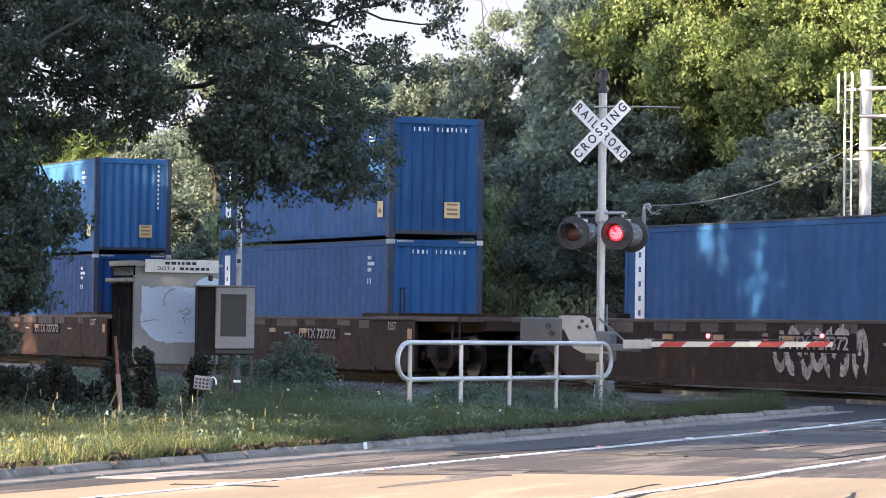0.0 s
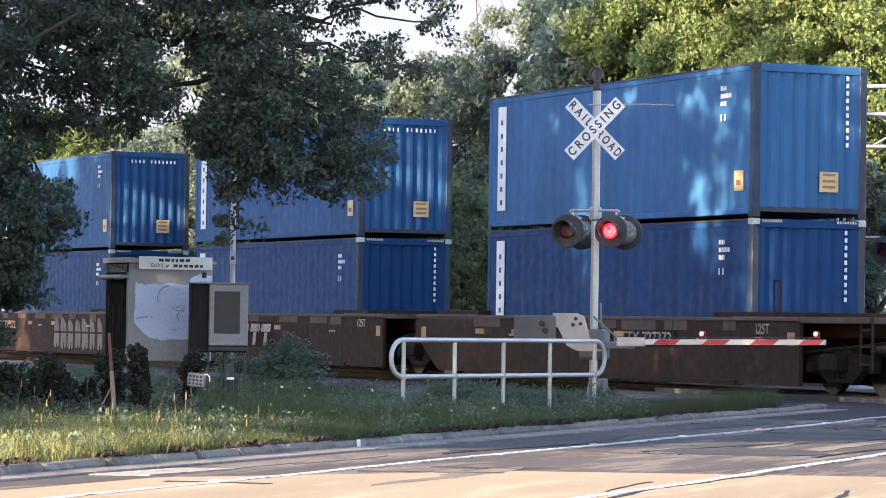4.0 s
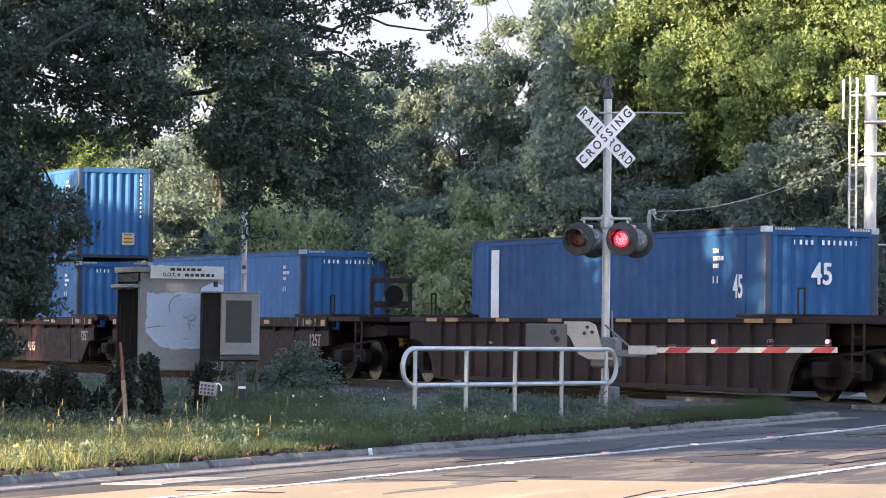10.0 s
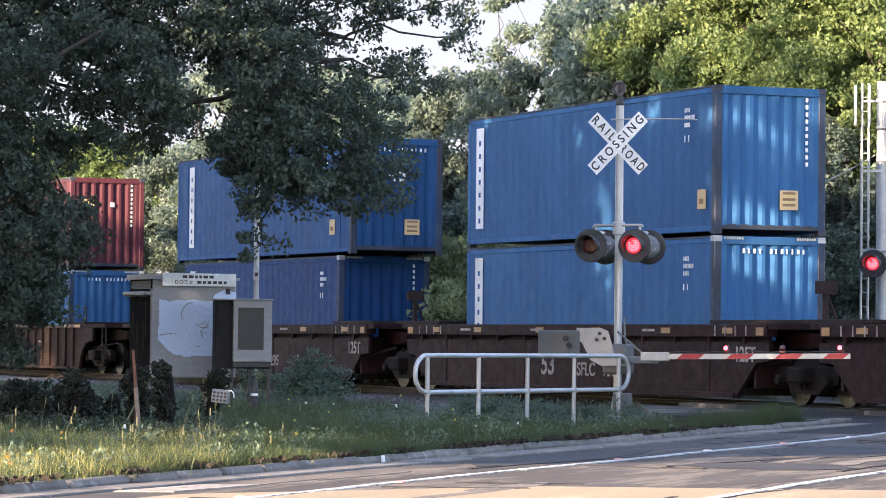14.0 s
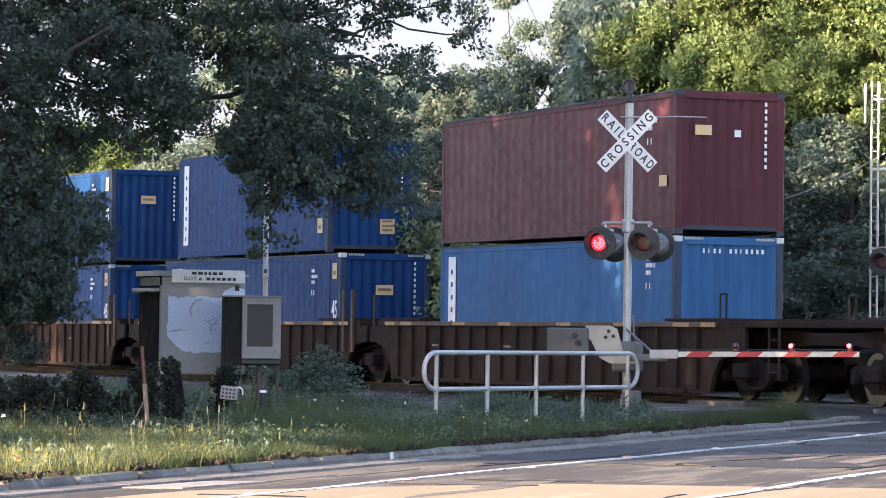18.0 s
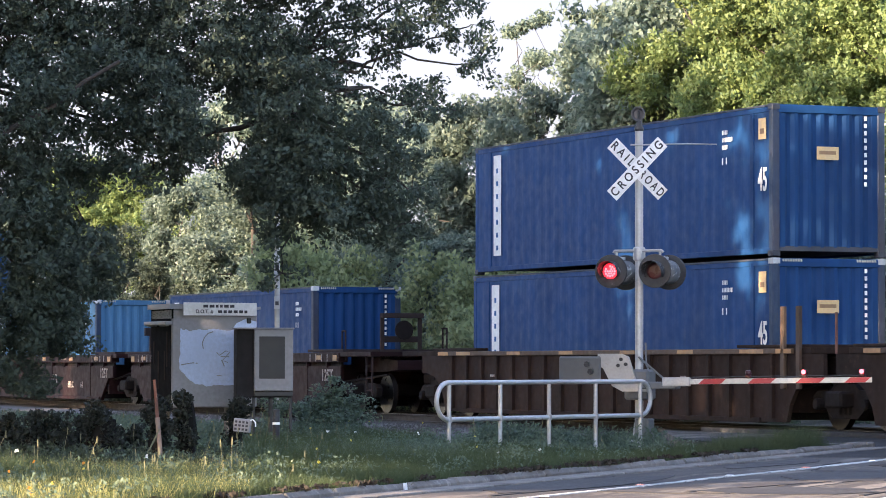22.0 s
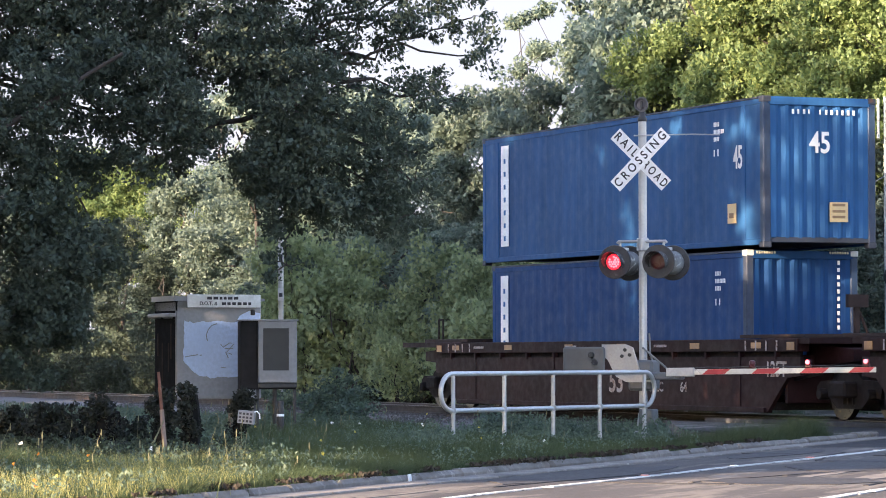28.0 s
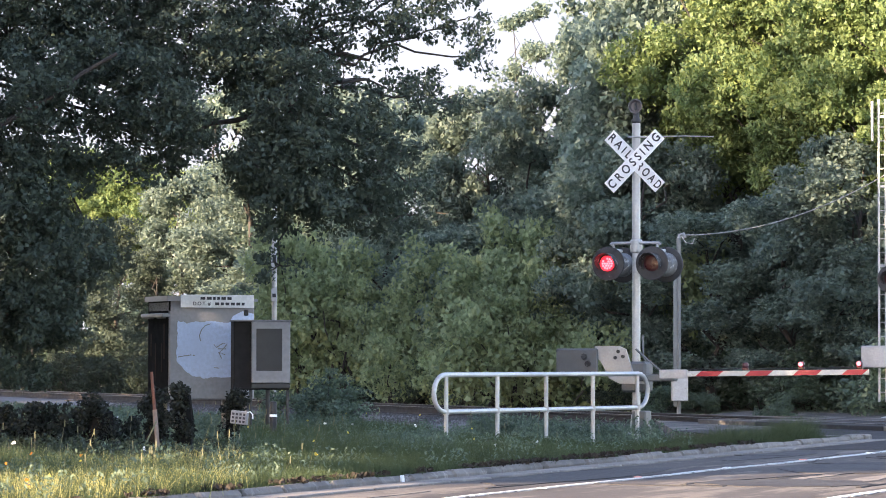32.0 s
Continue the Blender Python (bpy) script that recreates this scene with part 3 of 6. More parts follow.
def build_track():
    bed = Shape()
    x0, x1 = -420.0, 40.0
    prof = [(-6.2, -0.44), (-0.9, -0.21), (3.34, -0.21), (5.1, -0.62)]
    xs = np.arange(x0, x1 + 0.1, 2.0)
    v = [(x, y + 0.12 * noise.noise(Vector((x * 0.6, y, 1))), z + 0.03 * noise.noise(Vector((x, y * 3, 0)))) for x in xs for y, z in prof]
    f = [(i * 4 + k, i * 4 + k + 1, i * 4 + 4 + k + 1, i * 4 + 4 + k) for i in range(len(xs) - 1) for k in range(3)]
    bed.add(v, f)
    track = thing("track", "railway track of rusty rails on grey ballast", "railway track", TRACK, kind="structure")
    part("ballast", bed, BALLAST, track)
    rng = np.random.default_rng(4)
    n = 24000
    sx = rng.uniform(-96, -44, n)
    sy = np.where(rng.random(n) < 0.6, rng.uniform(-6.0, 0.0, n), rng.uniform(0.0, 4.0, n))
    sz = np.where(sy < -0.9, -0.21 + (sy + 0.9) * 0.0434, -0.2)
    base = np.array([(1, 0, -0.5), (-0.5, 0.9, -0.5), (-0.5, -0.9, -0.5), (0.1, 0.1, 0.8)])
    q = np.stack([sx, sy, sz], 1)[:, None, :] + base[None] * rng.uniform(0.02, 0.045, (n, 1, 3)) + rng.normal(0, 0.008, (n, 4, 3))
    tri = q[:, [0, 1, 3, 1, 2, 3, 2, 0, 3]]
    st = part("stone", quads("stone", tri, BALLAST, 3), None, track, "loose grey ballast stones")
    st["kind"] = "stuff"
    for y in (1.219 - 0.755, 1.219 + 0.755):
        rail = part("rail", Shape().prism([(-0.07, -0.185), (0.07, -0.185), (0.07, -0.165), (0.012, -0.15), (0.012, -0.05), (0.036, -0.035), (0.036, -0.008), (-0.036, -0.008), (-0.036, -0.035), (-0.012, -0.05), (-0.012, -0.15), (-0.07, -0.165)], x0, x1).turned(pose(0, 0, 0, 0, 0, -90)), RAIL, track, at=pose(0, y, 0))
        part("rail_head", Shape().box(x0, -0.034, -0.008, x1, 0.034, 0.0), RAIL_TOP, rail, "polished rail head")
    tie = Shape().box(-0.115, -1.3, -0.36, 0.115, 1.3, -0.188, 0.015).mesh("tie", TIE)
    for k in range(110):
        part("tie", tie, None, track, at=pose(-104 + 0.52 * k, 1.219, 0, 0, 0, random.Random(k).uniform(-1, 1)))
    for k in range(9):
        for y, w in ((-0.25, 0.66), (0.52, 1.38), (2.03, 0.7)):
            s = Shape().box(-1.19, 0, -0.24, 1.19, w, -0.014, 0.012)
            part("crossing_panel", s, ASPHALT_DARK if k % 3 else ASPHALT, track, at=pose(-57.5 + 2.4 * k, y, 0))


def build_backdrop():
    """Pale hazy sky low over the far horizon ahead."""
    m, nt, b = nodes_of("hazy_sky")
    out = nt.nodes["Material Output"]
    em = nt.nodes.new("ShaderNodeEmission")
    c = nt.nodes.new("ShaderNodeTexCoord")
    sep = nt.nodes.new("ShaderNodeSeparateXYZ")
    nt.links.new(c.outputs["Object"], sep.inputs[0])
    col = mix_rgb(nt, ramp(nt, sep.outputs[2], 100.0, 420.0), (0.196, 0.218, 0.222), (0.168, 0.208, 0.240))
    col = mix_rgb(nt, ramp(nt, noise_tex(nt, 0.004, 4.0, (1, 1, 3)), 0.4, 0.65, 0.0, 0.5), col, (0.212, 0.225, 0.230))
    nt.links.new(col, em.inputs[0])
    nt.links.new(em.outputs[0], out.inputs[0])
    s, n, r = Shape(), 32, 2400.0
    v = [(r * math.sin(a), r * math.cos(a), z) for z in (-60.0, 900.0) for a in [radians(-32 + 64 * i / n) for i in range(n + 1)]]
    s.add(v, [(i, i + 1, n + 2 + i, n + 1 + i) for i in range(n)])
    tagged(new("backdrop", s.mesh("backdrop", m, True)), "pale hazy evening sky over the horizon", "sky", kind="structure")


build_backdrop()
build_ground()
build_road()
build_track()


# ---------------------------------------------------------------- plants
def leaf_cloud(rng, centres, radii, counts, length, width, droop=0.0, corners=4):
    """Pointed leaves of three or four corners scattered in clumps round centres."""
    out = []
    for c, r, n in zip(centres, radii, counts):
        n = int(n)
        d = rng.normal(size=(n, 3))
        d /= np.linalg.norm(d, axis=1)[:, None] + 1e-9
        p = np.asarray(c) + d * (np.asarray(r) * rng.random((n, 1)) ** 0.45)
        a = rng.normal(size=(n, 3))
        a[:, 2] -= droop
        a /= np.linalg.norm(a, axis=1)[:, None]
        b = np.cross(a, rng.normal(size=(n, 3)) + np.array([0, 0, 1.2]))
        b /= np.linalg.norm(b, axis=1)[:, None] + 1e-9
        s = rng.uniform(0.65, 1.3, (n, 1))
        L, W = a * s * length / 2, b * s * width / 2
        out.append(np.stack([p - L, p + W - 0.1 * L, p + L, p - W - 0.1 * L] if corners == 4 else [p - L * 0.8 + W, p + L, p - L * 0.8 - W], 1))
    return np.concatenate(out)


def clumps(rng, centre, radii, number, size):
    d = rng.normal(size=(number, 3))
    d /= np.linalg.norm(d, axis=1)[:, None]
    p = np.asarray(centre) + d * np.asarray(radii) * rng.random((number, 1)) ** 0.4
    return p, rng.uniform(0.6, 1.35, (number, 1)) * np.asarray(size)


def limb(s, a, b, r0, r1, rng, n=7, sag=0.1):
    a, b = Vector(a), Vector(b)
    pts = []
    for i in range(n):
        t = i / (n - 1)
        w = math.sin(math.pi * t) * (b - a).length * sag
        pts.append(a.lerp(b, t) + Vector((rng.normal() * w, rng.normal() * w, rng.normal() * w * 0.6 + w * 0.5)))
    s.tube(pts, r0, 7, r1)
    return pts


def grow_tree(label, leaf, seed, height, radius, lobes, per_lobe, leaf_len, leaf_wid, low=0.25, clump=0.5, group="trees of the wood", narrow=1.0, name="tree", stout=1.0):
    """A tapered trunk with limbs to each lobe of an uneven crown."""
    rng = np.random.default_rng(seed)
    root = thing(name, label, "tree", group=group)
    wood = Shape()
    top = Vector((rng.normal() * 0.3, rng.normal() * 0.3, height * 0.9))
    trunk = limb(wood, (0, 0, -0.4), top, (0.016 * height + 0.03) * stout, 0.03 * stout, rng, 9, 0.02)
    cs, rs = [], []
    for k in range(lobes):
        zt = low + (1 - low) * (k + 0.5) / lobes
        spread = radius * narrow * math.sqrt(max(0.12, 1 - (2 * (zt - 0.5 * (1 + low)) / (1 - low) * 0.95) ** 2)) * rng.uniform(0.45, 0.95)
        an = 2.4 * k + rng.uniform(-0.5, 0.5)
        c = np.array([math.cos(an) * spread, math.sin(an) * spread, zt * height * rng.uniform(0.94, 1.02)])
        limb(wood, trunk[min(8, max(2, int(zt * 7)))], c, (0.025 + 0.003 * height) * stout, 0.010 * stout, rng)
        lr = radius * rng.uniform(0.34, 0.56)
        p, r = clumps(rng, c, (lr, lr, lr * 0.8), max(6, per_lobe // 60), (clump, clump, clump * 0.75))
        cs.append(p)
        rs.append(r)
    cs, rs = np.concatenate(cs), np.concatenate(rs)
    part("trunk", wood, BARK, root, smooth=True)
    part("crown", quads("crown", leaf_cloud(rng, cs, rs, [84] * len(cs), leaf_len * 1.08, leaf_wid * 1.08, 0.3, 3), leaf, 3), None, root)
    return root


def plant(model, x, y, z, scale, turn, used):
    m = pose(x, y, z, 0, 0, turn) @ Matrix.Diagonal((scale[0], scale[0], scale[1], 1))
    if id(model) in used:
        return copy_thing(model, m)
    used.add(id(model))
    model.matrix_basis = m
    return model


USED = set()


def wood_edge(h, off=0.0):
    """Depth of the wood's edge on the far side of the track."""
    return (35.8 + off) / (0.92417 * h / 1000 + 0.38198)


def build_wood():
    models = [
        grow_tree("broad green deciduous tree at the wood's edge", BROAD, 11, 11.0, 3.2, 10, 2400, 0.18, 0.125),
        grow_tree("dense dark green tree in the wood", BROAD, 12, 12.0, 3.0, 11, 2300, 0.17, 0.12, 0.12),
        grow_tree("leafy tree with a ragged open crown", BROAD, 13, 11.0, 2.8, 9, 2000, 0.18, 0.125, 0.25),
        grow_tree("tall tree with sunlight put in its yellow-green leaf colour", LEAF_SUNLIT, 14, 13.0, 3.4, 12, 3900, 0.14, 0.10, 0.52, 0.42),
        # darker oak leaf used here in place of shade on these trees
        grow_tree("leafy tree beyond the big oak, leaves darkened for shade", OAK, 16, 11.0, 2.7, 10, 1900, 0.17, 0.12, 0.25),
    ]
    rng = random.Random(8)
    # across, back from the edge, top above the level line, kind
    plan = [(-122, 40, 49.9, 0), (-100, 44, 50.1, 2), (-78, 12, 54, 0), (-58, 9, 58, 1), (-36, 7, 66, 0), (-16, 5, 79, 2), (0, 4, 83, 1), (13, 5, 79, 0), (28, 4, 86, 2), (42, 6, 94, 1), (54, 6, 100, 0), (70, 8, 111, 0), (86, 8, 118, 3), (103, 8, 120, 3), (119, 10, 120, 3), (137, 10, 118, 3),
            (-110, 26, 63, 3), (-66, 28, 60, 3), (-90, 34, 60, 3), (-30, 24, 56, 1), (-62, 20, 82, 2), (-44, 18, 88, 1), (-26, 16, 81, 0), (6, 22, 78, 1), (62, 12, 92, 1), (84, 12, 88, 0), (106, 12, 86, 1), (128, 12, 88, 0), (60, 20, 112, 0), (95, 20, 125, 3), (130, 20, 125, 3),
            (-8, 1.5, 44, 1), (12, 1.5, 40, 0), (34, 1.5, 54, 1), (57, 2, 66, 0), (79, 4, 64, 1), (101, 5.5, 70, 1), (124, 7, 66, 0), (142, 8, 70, 1), (-45, 3, 38, 0), (-70, 4, 34, 1), (19, 9, 58, 4), (-124, 6, 60, 4), (-99, 13, 58, 4), (-111, 9, 42, 4), (-86, 8, 46, 4)]
    heights = [11.0, 12.0, 11.0, 13.0, 11.0]
    dim = random.Random(18)
    for h, back, v, kind in plan:
        chance = dim if kind == 4 else rng
        depth = wood_edge(h) + back
        p = sight(h, v, depth)
        k = (p.z + 0.2) / heights[kind] / 0.95
        wide = min(1.25, max(0.75, k)) * chance.uniform(0.9, 1.1)
        plant(models[kind], p.x, p.y, -0.2, (wide, k), chance.uniform(0, 360), USED)
    spire = grow_tree("slender sapling with sparse leaves against the sky", BROAD, 15, 12.0, 0.75, 14, 480, 0.10, 0.07, 0.35, 0.28, "trees of the wood", stout=0.35)
    p = sight(24, 112, wood_edge(25) + 6)
    plant(spire, p.x, p.y, -0.2, (1.0, (p.z + 0.2) / 12.0), 0, USED)
    p = sight(38, 104, wood_edge(37) + 7)
    plant(spire, p.x, p.y, -0.2, (0.9, (p.z + 0.2) / 12.0), 130, USED)
    # undergrowth along the wood's edge
    bushes = []
    for sd, lab in ((21, "tangled green shrub at the wood's edge"), (22, "low leafy bush beside the railway"), (23, "bush at the wood's edge, leaves coloured pale for sun"), (24, "shrub under the far trees, leaf colour darkened for shade")):
        rg = np.random.default_rng(sd)
        root = thing("bush", lab, "bush", group="undergrowth")
        stems = Shape()
        cs, rs = [], []
        for k in range(9):
            c = (rg.normal() * 0.9, rg.normal() * 0.6, rg.uniform(0.4, 2.2))
            limb(stems, (c[0] * 0.2, c[1] * 0.2, -0.3), c, 0.03, 0.008, rg)
            a, b = clumps(rg, c, (0.7, 0.6, 0.6), 9, (0.36, 0.36, 0.30))
            cs.append(a)
            rs.append(b)
        part("stem", stems, BARK, root)
        cs, rs = np.concatenate(cs), np.concatenate(rs)
        part("crown", quads("crown", leaf_cloud(rg, cs, rs, [110 if sd == 23 else 62] * len(cs), 0.10 if sd == 23 else 0.14, 0.075 if sd == 23 else 0.10, 0.2, 3), {23: PALE_GREEN, 24: BRAMBLE_SHADE}.get(sd, SCRUB), 3), None, root)
        bushes.append(root)
    # bushes coloured as a sunlit clump
    for h, off, k in ((15, 0.6, 1.1), (20, -0.2, 1.3), (25, 0.8, 1.55), (30, 0.2, 1.2), (34, 0.9, 0.9), (-24, 1.5, 1.5), (-34, 2.0, 1.6), (-14, 1.6, 1.1)):
        p = sight(h, 0, wood_edge(h, -1.4) + off)
        plant(bushes[2], p.x, p.y, -0.25, (k, k * 1.1), rng.uniform(0, 360), USED)
    # shrubs of kind 3 have shade put into their leaf colour
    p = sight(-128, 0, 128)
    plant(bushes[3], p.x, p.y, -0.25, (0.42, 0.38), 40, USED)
    for h, d, k in ((-46, 57, 0.42), (-38, 58, 0.36), (-52, 56, 0.34), (-100, 54, 0.22), (-118, 55, 0.24), (-134, 54, 0.28), (-90, 60, 0.2)):
        p = sight(h, 0, d)
        plant(bushes[int(d) % 2], p.x, p.y, -0.2, (k * 1.3, k), rng.uniform(0, 360), USED)
    for i in range(15):
        h = -146 + 8.0 * i
        p = sight(h, 0, 150 + rng.uniform(-6, 6))
        k = rng.uniform(2.6, 3.4)
        plant(bushes[i % 2], p.x, p.y, -0.5, (k, k), rng.uniform(0, 360), USED)
    for i in range(26):
        h = -30 + 6.8 * i
        p = sight(h, 0, 126 + rng.uniform(-5, 5))
        k = rng.uniform(2.6, 3.6)
        plant(bushes[i % 2], p.x, p.y, -0.5, (k * 1.1, k), rng.uniform(0, 360), USED)
    for i in range(16):
        h = 58 + 5.6 * i + rng.uniform(-2, 2)
        p = sight(h, 0, wood_edge(h) + rng.uniform(5.5, 9))
        k = rng.uniform(1.1, 1.7)
        plant(bushes[i % 2], p.x, p.y, -0.3, (k, k), rng.uniform(0, 360), USED)
    for i in range(34):
        h = -140 + 8.6 * i + rng.uniform(-2, 2)
        p = sight(h, 0, wood_edge(h) + rng.uniform(9, 16))
        k = rng.uniform(1.5, 2.2)
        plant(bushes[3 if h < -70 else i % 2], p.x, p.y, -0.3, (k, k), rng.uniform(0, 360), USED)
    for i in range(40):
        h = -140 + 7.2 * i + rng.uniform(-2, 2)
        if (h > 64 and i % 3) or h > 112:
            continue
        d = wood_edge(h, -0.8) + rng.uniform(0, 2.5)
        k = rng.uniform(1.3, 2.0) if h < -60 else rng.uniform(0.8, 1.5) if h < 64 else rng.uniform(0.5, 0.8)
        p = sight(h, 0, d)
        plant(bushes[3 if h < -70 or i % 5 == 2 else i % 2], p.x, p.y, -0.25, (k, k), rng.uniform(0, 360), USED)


def build_oak():
    """The great oak whose boughs hang before the train; its trunk stands off to the side."""
    rng = np.random.default_rng(31)
    root = thing("oak_tree", "dark spreading oak with hanging boughs of small leaves", "tree")
    wood = Shape()
    base = Vector((-9.6, 46.0, -0.2))
    fork = Vector((-9.0, 46.5, 5.5))
    limb(wood, base, fork, 0.5, 0.32, rng, 7, 0.02)
    # across, above the level, half-width, half-height in thousandths of the focal length; depth; leaves to the square metre
    full, some, thin = 3500, 2400, 1050
    lobes = [(-130, 101, 24, 19, 47, full), (-100, 101, 20, 17, 48, full), (-78, 97, 18, 18, 48, full), (-59, 92, 17, 18, 49, full), (-123, 82, 18, 12, 46, full), (-127, 64, 17, 17, 46, full),
             (-128, 45, 18, 15, 46, full), (-118, 28, 20, 15, 46, full), (-131, 13, 18, 10, 46, full), (-120, 15, 13, 10, 46, full), (-118, 8, 11, 6, 46, full), (-130, -2, 12, 9, 46, full), (-106, 33, 11, 10, 46, some), (-83, 75, 15, 10, 47, full), (-104, 89, 14, 8, 47, full), (-90, 85, 12, 8, 47, full), (-78, 65, 11, 8, 47, some),
             (-101, 77, 10, 5, 47, full), (-101, 68, 12, 12, 47, 2000), (-84, 67, 10, 10, 47, 1900), (-112, 57, 11, 9, 47, some), (-90, 59, 9, 8, 47, 2100), (-40, 45, 14, 9, 48, full), (-24, 44, 12, 8, 49, some), (-49, 77, 17, 17, 48, full), (-47, 60, 16, 14, 48, full), (-59, 57, 11, 10, 48, some), (-52, 45, 9, 8, 48, some),
             (-32, 52, 13, 10, 49, some), (-22, 57, 11, 13, 49, some), (-10, 50, 8, 9, 49, 900), (-14, 60, 9, 9, 49, 1200), (-15, 42, 8, 6, 49, 600), (-25, 70, 10, 10, 49, some), (-39, 97, 12, 9, 50, some), (-25, 101, 13, 8, 50, thin), (-12, 97, 15, 9, 50, thin),
             (2, 101, 11, 8, 50, thin), (-12, 80, 13, 8, 50, 1200), (-2, 77, 10, 7, 50, thin), (-32, 82, 10, 9, 50, 1200), (8, 92, 6, 8, 50, 420), (-51, 28, 7, 14, 48, 260),
             (-145, 122, 22, 12, 47, full), (-122, 122, 20, 12, 47, full), (-100, 122, 20, 12, 48, full), (-78, 122, 20, 12, 48, full), (-56, 118, 20, 12, 49, full), (-34, 116, 18, 10, 50, some), (-12, 115, 16, 9, 50, some), (4, 116, 12, 8, 50, thin)]
    cs, rs, ns = [], [], []
    for h, v, hw, vw, d, dense in lobes:
        c = sight(h, v, d)
        size = d / 1000
        start = fork.lerp(base, rng.uniform(-0.5, 0.15)) if v > 62 or h < -100 else sight(-49, 80, 48)
        if v > 62 and h > -60:
            start = sight(-58, 88, 48.5)
        limb(wood, start + Vector((0, 1.2, 0)), c + Vector((0, 0.9, 0)), 0.035 if h > -60 else 0.06, 0.010, rng, 9, 0.05)
        k = max(8, int(dense * math.pi * hw * vw * size * size / 60))
        a, b = clumps(rng, c, (hw * size, 1.3, vw * size), k, (0.21, 0.24, 0.15))
        cs.append(a)
        rs.append(b)
        ns += [60] * k
        for t in range(max(3, k // 14)):
            limb(wood, c + Vector((0, 0.6, 0)), a[t], 0.014, 0.004, rng, 5, 0.06)
    limb(wood, sight(-150, 58, 45.2), sight(-99, 91, 45.2), 0.05, 0.025, rng, 6, 0.015)
    part("trunk", wood, BARK, root, smooth=True)
    part("crown", quads("crown", leaf_cloud(rng, np.concatenate(cs), np.concatenate(rs), ns, 0.082, 0.044, 0.5), OAK), None, root)


# across the sun's way, towards the sun, size, thinly leaved
SHADE = ((-49.5, -20, 0.92, 0), (-54, -21, 0.94, 0), (-58.5, -19, 0.95, 0), (-64, -21, 1.0, 0), (-70, -20, 1.2, 0), (-76, -20, 1.1, 0), (-73, -14, 1.12, 0), (-67, -14, 1.0, 0),
         (-51, -13, 1.08, 1), (-57, -12, 1.2, 1), (-62.5, -13, 1.3, 1), (-68, -12, 1.3, 1), (-79, -17, 1.3, 0), (-84, -17, 1.12, 0), (-89.5, -18, 1.0, 1), (-95, -20, 1.1, 0), (-101, -20, 1.15, 0), (-107, -20, 1.2, 0), (-39.5, -20, 0.62, 0),
         (-44.0, -17, 0.90, 1), (-39.0, -12, 0.92, 1), (-42.0, -20, 0.62, 0), (-41.6, -23, 0.34, 0), (-46, -22, 0.72, 0), (-36.0, -7, 0.8, 0), (-33.4, -9, 0.5, 0), (-38, -11, 0.50, 0),
         (-27.2, -8, 0.40, 0), (-35.2, -12, 0.42, 0))


def toward_sun(c, w):
    """A place by its distance across the sun's way and towards the sun."""
    a = radians(SUN_AZ)
    return -c * math.cos(a) + w * math.sin(a), c * math.sin(a) + w * math.cos(a)


def build_side_trees():
    """Oaks along the verge beyond the picture's edge, whose shade lies over the crossing."""
    model = grow_tree("tall shade oak beside the verge", OAK, 41, 15.0, 5.0, 14, 1500, 0.34, 0.2, 0.22, 0.8, "shade oaks", name="oak_tree")
    thin = grow_tree("tall thinly leaved oak beside the verge", OAK, 44, 15.0, 5.0, 26, 1900, 0.15, 0.09, 0.22, 0.42, "shade oaks", name="oak_tree")
    rng = random.Random(3)
    for c, w, k, sparse in SHADE:
        x, y = toward_sun(c, w)
        plant(thin if sparse else model, x, y, -0.1, (k * 0.92, k), rng.uniform(0, 360), USED)
    high = grow_tree("tall pruned oak with a high crown beside the road", OAK, 43, 12.0, 4.0, 9, 1300, 0.34, 0.2, 0.52, 0.7, "shade oaks", name="oak_tree")
    for c, w, k in ((-27.4, -5, 0.8), (-31, -3, 0.9)):
        plant(high, *toward_sun(c, w), -0.1, (k, k), rng.uniform(0, 360), USED)


